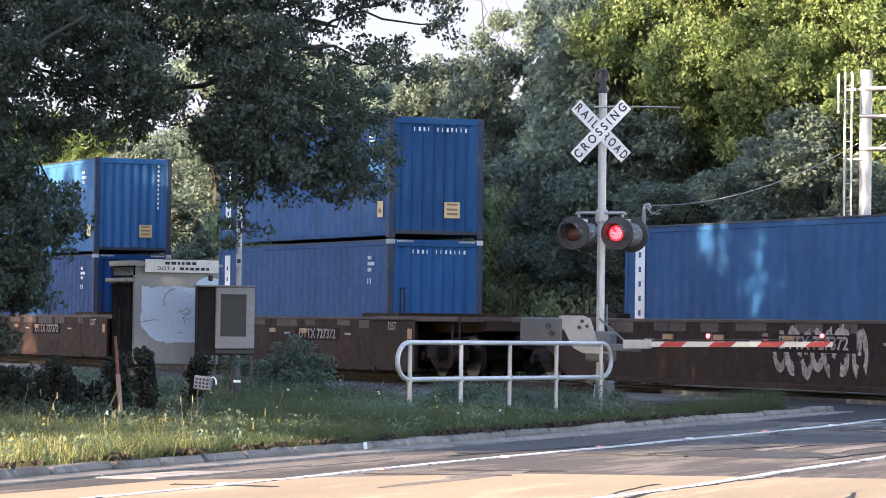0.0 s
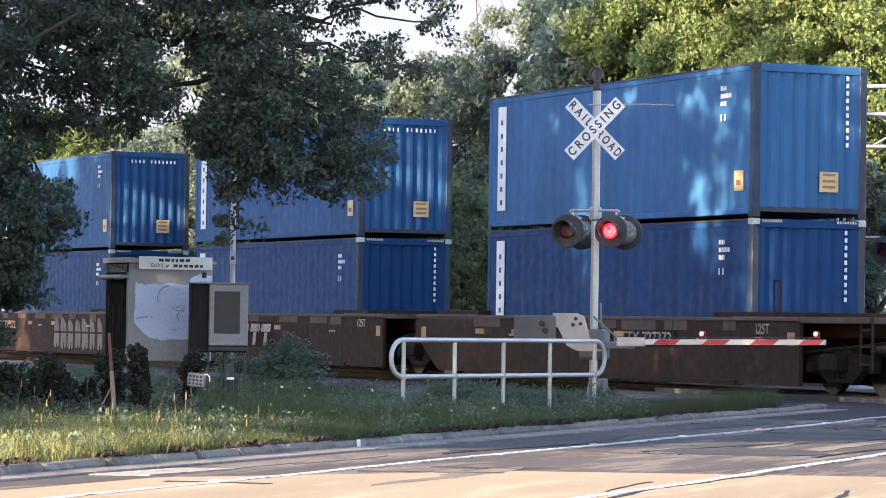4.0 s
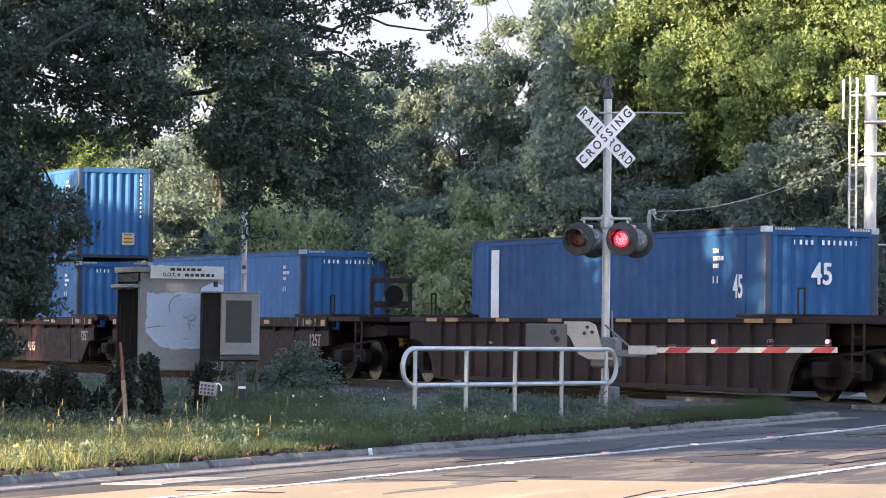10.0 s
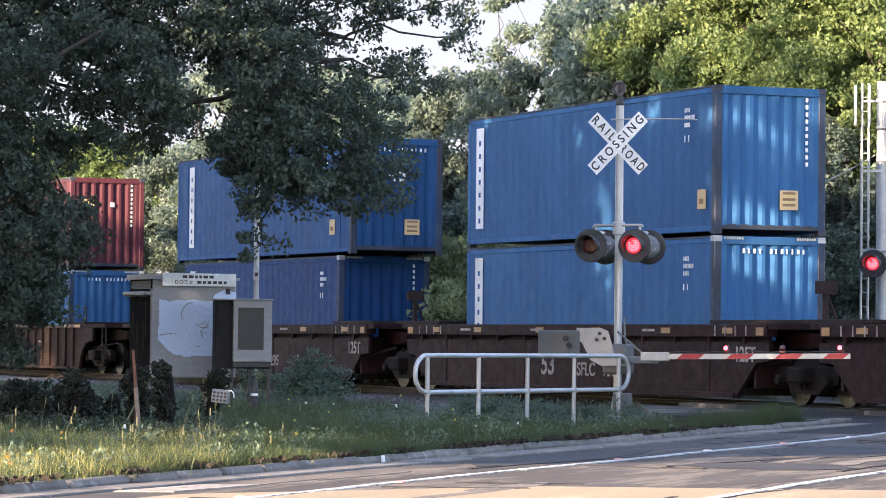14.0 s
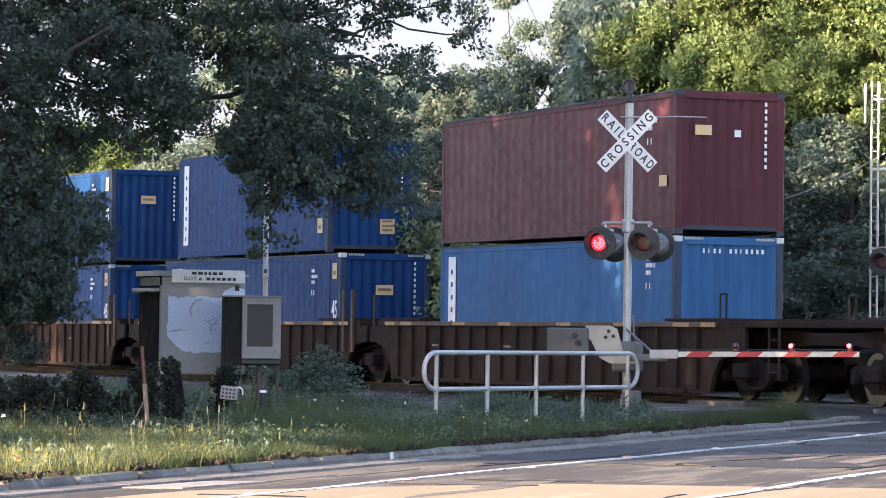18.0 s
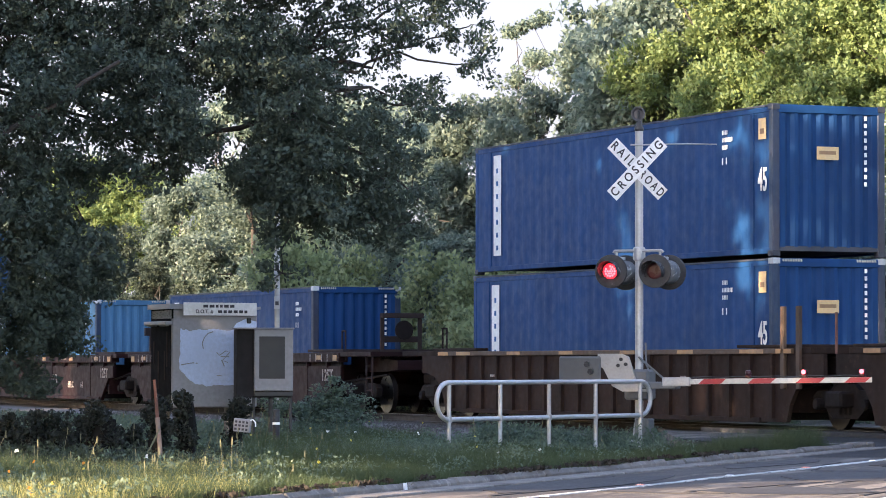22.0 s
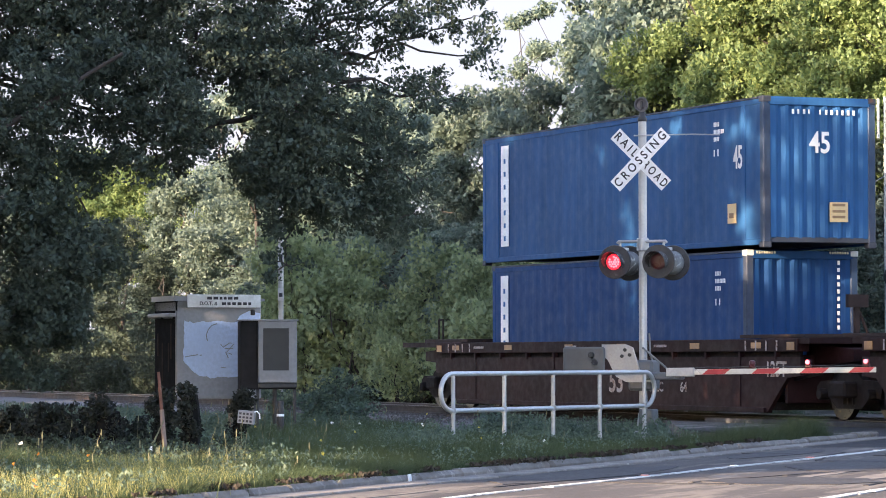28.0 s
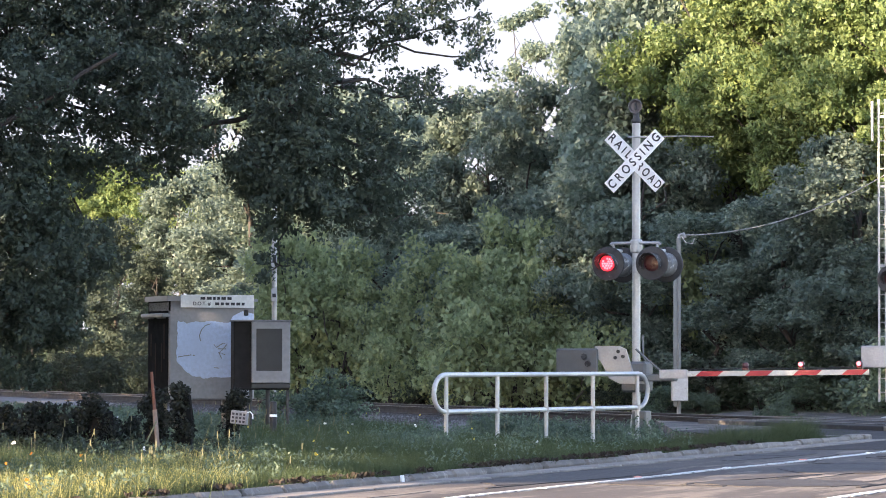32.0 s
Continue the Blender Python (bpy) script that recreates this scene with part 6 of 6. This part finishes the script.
def well_car(centre, kind, front_coupler, rear_coupler, number="", graffiti=False, label="", dark=False, mark=None, logo=False):
    """One unit of a double-stack well car. kind: smooth, banded or ribbed."""
    root = thing("well_car", label, "rail car", group="well cars of the train")
    body = {"smooth": CAR_BROWN, "banded": CAR_MAROON, "ribbed": CAR_DARK if dark else CAR_RIB}[kind]
    half = {"smooth": 6.75, "banded": 8.15, "ribbed": 7.9}[kind]
    top = {"smooth": 1.37, "banded": 1.50, "ribbed": 1.50}[kind]
    ends = []
    for sgn, coupler in ((1, front_coupler), (-1, rear_coupler)):
        ends.append((sgn, 11.15 if coupler else 9.75, coupler))
    reach_f, reach_r = ends[0][1], ends[1][1]
    key = (kind, reach_f, reach_r)

    def side_sheet():
        low, end_low = 0.13, 0.82
        lo_top = {"smooth": top, "banded": 1.16, "ribbed": top - 0.10}[kind]
        poly = [(-half - 0.75, lo_top), (-half - 0.75, end_low), (-half - 0.25, end_low - 0.04), (-half + 0.55, low), (half - 0.55, low), (half + 0.25, end_low - 0.04), (half + 0.75, end_low), (half + 0.75, lo_top)]
        if kind == "smooth":
            poly = [(-9.4, lo_top), (-9.4, 0.80), (-9.1, 0.74), (-8.05, low), (8.5, low), (8.5, lo_top)]
        if kind == "ribbed":
            arch = [(8.30, 0.13), (8.42, 0.45), (8.66, 0.74), (9.02, 0.93), (9.45, 1.0), (9.72, 1.0)]
            poly = [(-9.72, lo_top), *[(-x, z) for x, z in reversed(arch)], *arch, (9.72, lo_top)]
        return Shape().prism(poly, -0.30, -0.22).mesh("side_sheet", body)

    for y in (0.0, None):
        at = pose(0, 0, 0) if y == 0.0 else pose(0, WIDE, 0, 0, 0, 180)
        if kind == "smooth" and y is None:
            at = pose(0, WIDE + 0.52, 0)
        part("side_sheet", shared(("sheet", kind, dark), side_sheet), None, root, at=at)
        if kind == "smooth":
            part("top_chord", shared(("chord", kind), lambda: Shape().box(-9.35, -0.32, top - 0.07, 8.5, -0.10, top, 0.012).mesh("top_chord", CAR_TAN)), None, root, at=at)
        elif kind == "banded":
            part("top_chord", shared(("chord", kind), lambda: Shape().box(-half - 0.7, -0.33, 1.26, half + 0.7, -0.08, top, 0.012).mesh("top_chord", CAR_MAROON)), None, root, at=at)
            part("gap_plate", shared(("gap", kind), lambda: Shape().box(-half - 0.6, -0.22, 1.10, half + 0.6, -0.16, 1.30).mesh("gap_plate", BOGIE)), None, root, at=at)
        else:
            part("top_chord", shared(("chord", kind, dark), lambda: Shape().box(-half - 0.7, -0.36, top - 0.10, half + 0.7, -0.08, top, 0.012).mesh("top_chord", CAR_RIB if dark else CAR_CHORD)), None, root, at=at)
        part("bottom_chord", shared(("bchord", kind, dark), lambda: Shape().box(-half + 0.6, -0.35, 0.11, half - 0.6, -0.16, 0.21, 0.012).mesh("bottom_chord", body)), None, root, at=at)
    if kind == "banded":
        for sx in (-1, 1):
            for k in range(4):
                part("tick", shared("tick", lambda: Shape().box(-0.02, -0.345, 1.28, 0.02, -0.333, 1.47).mesh("tick", CHALK)), None, root, "thin white tick", pose(sx * (half - 0.1 - 0.42 * k), 0, 0))
            part("tag", shared("tag", lambda: Shape().box(-0.14, -0.348, 1.29, 0.14, -0.334, 1.44).mesh("tag", REFLECT)), None, root, "orange tag", pose(sx * (half + 0.45), 0, 0))
            part("end_cover", shared("cover", lambda: Shape().box(-1.6, -0.28, 1.515, 1.0, 2.72, 1.585, 0.01).mesh("end_cover", CAR_DARK)), None, root, "dark plate over the car's end", pose(sx * (half - 0.1), 0, 0))
    elif kind == "ribbed":
        for sx in (-1, 1):
            part("end_cover", shared("cover_r", lambda: Shape().box(-1.4, -0.30, 1.515, 1.2, 2.74, 1.575, 0.01).mesh("end_cover", CAR_RIB)), None, root, "rusty plate over the car's end", pose(sx * (half - 0.2), 0, 0))
            for k in range(2):
                part("tag", shared("tag_r", lambda: Shape().box(-0.3, -0.37, 1.41, 0.3, -0.362, 1.49).mesh("tag", REFLECT)), None, root, "yellow tag", pose(sx * (half + 0.4 - 1.1 * k), 0, 0))
    else:
        for sx in (-1, 1):
            part("end_cover", shared("cover_s", lambda: Shape().box(-1.5, -0.28, 1.375, 0.8, 2.72, 1.47, 0.01).mesh("end_cover", CAR_BROWN)), None, root, "rusty plate over the car's end", pose(sx * (half - 0.1), 0, 0))
            part("tag", shared("tag_s", lambda: Shape().box(-0.13, -0.31, 0.86, 0.13, -0.302, 1.10).mesh("tag", REFLECT)), None, root, "orange tag", pose(8.2 if sx > 0 else -8.9, 0, 0))
    # outer ribs
    if kind == "ribbed":
        for k in range(19):
            x = -half + 0.1 + (2 * half - 0.2) * k / 18
            z0 = 0.2
            part("rib", shared(("rib", z0, dark), lambda: Shape().prism([(-0.05, z0), (0.05, z0), (0.05, 1.40), (-0.05, 1.40)], -0.37, -0.30).mesh("rib", body)), None, root, at=pose(x, 0, 0))
    elif kind == "banded":
        for k in range(12):
            x = -half + 0.2 + (2 * half - 0.4) * k / 11
            part("rib", shared("band_rib", lambda: Shape().box(-0.04, -0.33, 1.12, 0.04, -0.22, 1.27, 0.008).mesh("rib", CAR_MAROON)), None, root, at=pose(x, 0, 0))
            if k % 3 == 1:
                part("rib", shared("tall_rib", lambda: Shape().box(-0.02, -0.315, 0.2, 0.02, -0.295, 1.15, 0.004).mesh("rib", CAR_MAROON)), None, root, at=pose(x, 0, 0))
    else:
        for k in range(6):
            x = -half + 0.9 + (2 * half - 1.8) * k / 5
            part("seam", shared("seam", lambda: Shape().box(-0.012, -0.306, 0.15, 0.012, -0.298, 1.30).mesh("seam", body)), None, root, at=pose(x, 0, 0))
    # reflective tapes and small plates
    rnd = random.Random(int(abs(centre)))
    for k in range(6 if kind != "smooth" else 4):
        x = -half + 0.8 + (2 * half - 1.6) * k / 5 + rnd.uniform(-0.3, 0.3)
        z = 1.38 if kind == "banded" else 1.02 if kind == "smooth" else 1.45
        if kind == "ribbed":
            part("tape", shared("tape_r", lambda: Shape().box(-0.35, -0.365, -0.035, 0.35, -0.360, 0.035).mesh("tape", REFLECT)), None, root, "faded yellow tape", pose(x, 0, z))
        else:
            part("tape", shared("tape_" + kind, lambda: Shape().box(-0.20, -0.338, -0.055, 0.20, -0.30, 0.055).mesh("tape", REFLECT)), None, root, "faded orange tape", pose(x, 0, z))
    for k in range(3):
        x = -half + 2.1 + k * 4.6 + rnd.uniform(-0.5, 0.5)
        small_marks_at = Shape().box(x, -0.342, 1.36, x + 0.55, -0.33, 1.41) if kind == "banded" else Shape().box(x, -0.308, 0.93, x + 0.4, -0.30, 0.98)
        part("plain_bar", small_marks_at, CHALK, root, "faded stencil line")
    if kind == "banded":
        big = number == "9295"
        at = -0.96 if mark is None else mark
        part("numeral", lettering("53", 0.62, CHALK), None, root, "pale stencilled 53", pose(at, -0.302, 0.64) @ SIDE_TURN @ Matrix.Diagonal((1.15, 1, 1, 1)))
        part("numeral", lettering("SFLC", 0.38 if big else 0.27, CHALK), None, root, "pale stencilled letters", pose(at + 1.9, -0.302, 0.56) @ SIDE_TURN @ Matrix.Diagonal((1.1, 1, 1, 1)))
        part("numeral", lettering(number or "9295", 0.38 if big else 0.27, CHALK), None, root, "pale stencilled number", pose(at + 3.12, -0.302, 0.56) @ SIDE_TURN @ Matrix.Diagonal((1.1, 1, 1, 1)))
        part("numeral", lettering("125T", 0.40, CHALK), None, root, "pale stencilled capacity", pose(half - 0.2, -0.302, 0.92) @ SIDE_TURN)
    elif kind == "smooth":
        at = 2.2 if mark is None else mark
        plate = None if logo else part("number_panel", Shape().box(at - 1.55, -0.306, 0.78, at + 1.55, -0.30, 1.10), BOGIE, root, "dark panel behind the car number")
        if plate:
            part("numeral", lettering("DTTX 727372", 0.33, CHALK), None, plate, "pale car number", pose(at, -0.308, 0.94) @ SIDE_TURN @ Matrix.Diagonal((1.3, 1, 1, 1)))
        part("numeral", lettering("125T", 0.26, CHALK), None, root, "pale stencilled capacity", pose(half + 0.35, -0.302, 1.15) @ SIDE_TURN)
        # drop-off patches of tan primer along the top
        for k in range(7):
            x = -half + 0.6 + 1.9 * k + rnd.uniform(-0.4, 0.4)
            part("scuff", Shape().box(x, -0.3035, 1.12 + rnd.uniform(-0.03, 0.05), x + rnd.uniform(0.5, 1.5), -0.30, 1.30, 0.001), CAR_TAN, root, "scuffed tan patch")
    if logo:
        plate = part("logo_panel", Shape().box(-1.6, -0.308, 0.52, 1.05, -0.301, 1.16), BOGIE, root, "black panel with plain white blocks")
        for k in range(3):
            x = -1.45 + 0.82 * k
            part("white_block", Shape().prism([(x, 0.90), (x + 0.05, 1.10), (x + 0.72, 1.10), (x + 0.67, 0.90)], -0.312, -0.309), CHALK, plate)
            part("white_block", Shape().prism([(x + 0.16, 0.56), (x + 0.24, 0.88), (x + 0.46, 0.88), (x + 0.38, 0.56)], -0.312, -0.309), CHALK, plate)
    if graffiti:
        for sprayed in (graffiti_shapes if centre > 90 else block_letters)(rnd, graffiti):
            part("graffiti_letter", sprayed, CHALK if centre > 90 else SPRAY, root, "faded pale spray-paint scrawl")
    # inside: cross members and the floor's stops
    for k in range(7):
        x = -half + 0.5 + (2 * half - 1.0) * k / 6
        part("cross_member", shared(("cross", kind), lambda: Shape().box(-0.12, -0.2, 0.16, 0.12, 2.64, 0.31).mesh("cross_member", BOGIE)), None, root, at=pose(x, 0, 0))
    for sgn, reach, coupler in ends:
        a = half + 0.1
        at = pose(0, 0, 0) if sgn > 0 else pose(0, WIDE, 0, 0, 0, 180)
        part("end_bulkhead", shared(("bulk", kind, dark), lambda: Shape().box(a - 0.1, -0.22, 0.3, a, 2.66, 1.2, 0.01).mesh("end_bulkhead", body)), None, root, at=at)
        part("end_platform", shared(("plat", kind, reach, dark), lambda: Shape().prism([(a - 0.3, 1.02), (reach - 0.9, 1.02), (reach, 1.08), (reach, 1.30), (reach - 1.0, 1.36), (a - 0.3, 1.40)], 0.35, 2.09).mesh("end_platform", body)), None, root, at=at)
        part("deck", shared(("deck", kind, reach, dark), lambda: Shape().box(a - 0.9, -0.30, top - 0.10, reach - (0.15 if coupler else 0.5), 2.74, top + 0.015, 0.01).mesh("deck", CAR_TAN if kind == "smooth" else body)), None, root, at=at)
        if coupler:
            part("coupler", shared("coupler", lambda: Shape().box(11.0, 1.08, 0.72, 11.75, 1.36, 0.98, 0.04).box(11.65, 1.0, 0.66, 11.95, 1.44, 1.02, 0.06).mesh("coupler", BOGIE)), None, root, at=at)
            for y in (-0.22, 2.60):
                for x in (a + 0.55, a + 0.80):
                    part("grab_post", shared("grab", lambda: Shape().tube([(0, 0, 1.3), (0, 0, 2.05)], 0.022, 6).mesh("grab_post", CAR_DARK)), None, root, at=at @ pose(x, y, 0))
                part("grab_bar", shared("grabbar", lambda: Shape().tube([(0, 0, 2.04), (0.25, 0, 2.04)], 0.02, 6).mesh("grab_bar", CAR_DARK)), None, root, at=at @ pose(a + 0.55, y, 0))
            part("ladder", shared("ladder", lambda: Shape().box(10.6, -0.28, 0.45, 10.63, -0.24, 1.4).box(11.0, -0.28, 0.45, 11.03, -0.24, 1.4).box(10.6, -0.28, 0.55, 11.03, -0.25, 0.58).box(10.6, -0.28, 0.85, 11.03, -0.25, 0.88).box(10.6, -0.28, 1.15, 11.03, -0.25, 1.18).mesh("ladder", CAR_DARK)), None, root, at=at)
            truck(root, sgn * (reach - 1.75))
            if sgn > 0 and kind == "banded":
                st = part("brake_stand", Shape().box(a + 2.2, 0.15, 1.3, a + 2.26, 0.25, 2.45, 0.012).box(a + 2.2, 1.15, 1.3, a + 2.26, 1.25, 2.45, 0.012).box(a + 2.2, 0.15, 2.35, a + 2.4, 1.25, 2.47, 0.015).box(a + 2.2, 0.25, 1.75, a + 2.25, 1.15, 1.9, 0.01), CAR_DARK, root, "dark brake stand frame")
                part("brake_wheel", Shape().lathe([(0.20, 0.0), (0.24, 0.0), (0.24, 0.03), (0.20, 0.03)], "x", 16, (a + 2.30, 0.75, 2.05)), BOGIE, st)
                for y in (0.2, 0.7, 1.2):
                    part("brake_rod", Shape().tube([(a + 2.25, y, 1.35), (a + 2.7, y * 0.6 + 0.3, 1.4)], 0.025, 6), BOGIE, st)
        elif sgn < 0:
            truck(root, sgn * 9.95)
        elif kind == "banded":
            part("bracket", Shape().prism([(a + 0.5, 1.4), (a + 0.58, 1.4), (a + 0.58, 2.3), (a + 0.5, 2.3)], 0.9, 1.0).prism([(a + 0.5, 2.08), (a + 0.62, 2.08), (a + 0.62, 2.32), (a + 0.5, 2.32)], 0.74, 1.16).tube([(a + 0.55, 1.25, 1.45), (a + 0.55, 0.95, 2.1)], 0.03, 6), CAR_DARK, root, "dark rusty upright bracket")
        if kind == "ribbed" and sgn > 0 and not coupler:
            for x in (a + 0.25, a + 0.85):
                part("upright", shared("upright", lambda: Shape().box(-0.07, -0.37, 0.75, 0.07, -0.30, 2.28, 0.01).mesh("upright", CAR_CHORD)), None, root, "faded brown upright", pose(x, 0, 0))
            part("thin_post", shared("thinpost", lambda: Shape().tube([(0, -0.3, 1.4), (0, -0.3, 2.15)], 0.025, 6).mesh("thin_post", RUSTY)), None, root, at=pose(a + 2.2, 0, 0))
        part("hose", shared(("hose", reach), lambda: Shape().tube([(a + 0.4, -0.05, 1.0), (a + 1.0, -0.1, 0.7), (a + 1.5, -0.05, 0.75), (reach, 0.1, 0.95)], 0.03, 6).mesh("hose", BOGIE)), None, root, at=at)
    MOVERS.append((root, centre, 0.0))
    return root


def graffiti_shapes(rnd, where):
    """Rounded, overlapping strokes of a sprayed scrawl."""
    out = []
    x0, x1 = where
    x = x0
    while x < x1:
        s = Shape()
        rx, rz, zc = rnd.uniform(0.24, 0.36), rnd.uniform(0.36, 0.46), rnd.uniform(0.74, 0.86)
        n, gap = 22, rnd.randint(0, 21)
        v = []
        for i in range(n):
            a = 2 * math.pi * i / n
            k = 1 + 0.16 * noise.noise(Vector((math.cos(a) * 1.5 + x, math.sin(a) * 1.5, x)))
            t = rnd.uniform(0.42, 0.58)
            v += [(x + rx * k * math.cos(a), -0.304, zc + rz * k * math.sin(a)), (x + rx * k * t * math.cos(a), -0.304, zc + rz * k * t * math.sin(a))]
        s.add(v, [(2 * i, 2 * i + 1, (2 * i + 3) % (2 * n), (2 * i + 2) % (2 * n)) for i in range(n) if (i - gap) % n > 3])
        top = zc + rz + rnd.uniform(0.0, 0.12)
        s.add([(x - 0.10, -0.3035, zc), (x + 0.02, -0.3035, zc), (x + 0.10, -0.3035, top), (x - 0.02, -0.3035, top - 0.1)], [(0, 1, 2, 3)])
        out.append(s)
        x += rx * rnd.uniform(1.5, 1.9)
    return out


def block_letters(rnd, where):
    """Tall pointed sprayed letters in two rows with a gap along the seam between them."""
    out = []
    x0, x1 = where
    n = 7
    for k in range(n):
        x = x0 - 0.2 + (x1 - x0 + 0.5) * k / (n - 1)
        lean, w = rnd.uniform(-0.24, -0.08), rnd.uniform(0.24, 0.33)
        top = rnd.uniform(1.12, 1.26)
        out.append(Shape().add([(x - w, -0.3035, 0.78), (x + w, -0.3035, 0.78), (x + w * 0.9 + lean * 0.5, -0.3035, 1.0), (x + lean + 0.06, -0.3035, top), (x + lean - 0.08, -0.3035, top - 0.02), (x - w * 0.8 + lean * 0.5, -0.3035, 1.0)], [(0, 1, 2, 3, 4, 5)]))
        low = rnd.uniform(0.22, 0.30)
        out.append(Shape().add([(x - w * 0.9, -0.3035, 0.72), (x - w * 1.05, -0.3035, low + 0.12), (x - w * 0.6, -0.3035, low), (x - 0.05, -0.3035, low + 0.03), (x + 0.02, -0.3035, 0.46), (x + 0.1, -0.3035, low + 0.02), (x + w * 0.95, -0.3035, low + 0.08), (x + w, -0.3035, 0.72)], [tuple(range(8))]))
    return out


LOW, HIGH = 0.330, 3.250


def build_train():
    brown = "rusty brown well car with smooth sides and graffiti"
    maroon = "dark maroon well car with a stencilled 53"
    rib = "rust-stained brown well car with ribbed sides"
    well_car(102.95, "smooth", True, True, graffiti=(1.0, 4.4), label=brown)
    well_car(78.05, "smooth", True, True, label="rusty brown well car with smooth sides and tan scuffs")
    well_car(54.32, "smooth", True, False, label="rusty brown well car with smooth sides and a car number")
    well_car(34.45, "smooth", False, False, label="rusty brown well car with a black and white emblem panel", mark=4.6, logo=True)
    well_car(14.52, "smooth", False, True, graffiti=(1.95, 5.9), label=brown, mark=-4.1)
    well_car(-9.3, "ribbed", True, True, label="dark brown well car with ribbed sides", dark=True)
    well_car(-33.2, "banded", True, False, "9295", label=maroon)
    well_car(-52.9, "banded", False, False, "9295", label=maroon)
    well_car(-73.2, "banded", False, True, "9295", label=maroon)
    well_car(-97.0, "ribbed", True, False, label=rib)
    well_car(-116.7, "ribbed", False, False, label=rib)
    well_car(-136.6, "ribbed", False, True, label=rib)
    well_car(-160.7, "banded", True, False, "64", label=maroon, mark=1.05)
    well_car(-180.4, "banded", False, False, "64", label=maroon, mark=2.4)
    well_car(-200.5, "banded", False, True, "64", label=maroon, mark=0.95)
    c = container
    c(96.85, 109.04, LOW, "mid")
    c(71.95, 84.14, LOW, "mid", "row", False)
    c(71.95, 84.14, HIGH, "mid", "row")
    c(48.25, 60.44, LOW, "deep", "column", False)
    c(48.25, 60.44, HIGH, "light", "column")
    c(28.35, 40.54, LOW, "deep", "column", False)
    c(28.35, 40.54, HIGH, "mid", "row")
    c(8.45, 20.64, LOW, "deep", "column", False)
    c(8.45, 20.64, HIGH, "mid", "row")
    c(-16.15, -2.43, LOW, "mid", "row", False, True)
    c(-39.3, -27.1, LOW, "light", "row", False)
    c(-59.0, -46.81, LOW, "light", "row", False)
    c(-59.0, -46.81, HIGH, "light", "column")
    c(-79.3, -67.11, LOW, "deep", "column", False)
    c(-80.03, -66.31, HIGH, "mid", "row", True, True)
    c(-103.05, -90.86, LOW, "light", "row", False)
    r = c(-103.05, -90.86, HIGH, "red", "column", False, False, False)
    part("warning_label", Shape().box(12.19, 0.42, 2.0, 12.20, 0.78, 2.2), LABEL, r, "yellow label")
    part("plate", Shape().box(12.19, 1.3, 1.98, 12.197, 1.44, 2.12), WHITE, r)
    part("warning_label", Shape().box(11.45, -0.012, 0.98, 11.8, -0.005, 1.2), LABEL, r, "yellow label")
    c(-123.9, -109.6, LOW, "deep", "column", True, high=True)
    c(-122.75, -110.56, HIGH, "deep", "column")
    c(-143.95, -129.4, LOW, "deep", "column", True, high=True)
    c(-143.85, -129.4, HIGH, "deep", "column", True, high=True)
    c(-166.8, -154.61, LOW, "deep", "column", False)
    c(-186.5, -174.31, LOW, "pale", "column", False)
    c(-206.75, -194.3, LOW, "deep", "column", False)
    c(-207.3, -193.58, HIGH, "mid", "row", True, True)


build_train()


# ---------------------------------------------------------------- what moves
RUN = [(0, -157.72), (4, -115.66), (8, -73.68), (12, -31.81), (16, 10.05), (20, 52.13), (24, 94.41), (28, 136.92), (32, 179.4)]


def motions():
    for root, along, z in MOVERS:
        walk(root, [(t, TRACK @ pose(s + along, 0, z)) for t, s in RUN])
    for lit, seat, first in FLASH:
        home = lit.matrix_basis.copy() if seat is None else pose(0, seat, 0)
        on, off = home, home @ pose(0, 0.12 if seat is not None else 0.065, 0)
        rows = []
        start = (FIRST_ON if first else SECOND_ON) - BEAT
        k = 0
        while start + k * BEAT < 32.5:
            a = start + k * BEAT
            for t, m in ((a - 0.05, off), (a + 0.05, on), (a + BEAT * (0.535 if first else 0.465) - 0.04, on), (a + BEAT * (0.535 if first else 0.465) + 0.06, off)):
                if 0 < t < 32:
                    if not rows:
                        rows.append((0.0, on if m is off and t > a else off if t < a else on))
                    rows.append((t, m))
            k += 1
        rows.append((32.0, rows[-1][1]))
        walk(lit, rows)


motions()
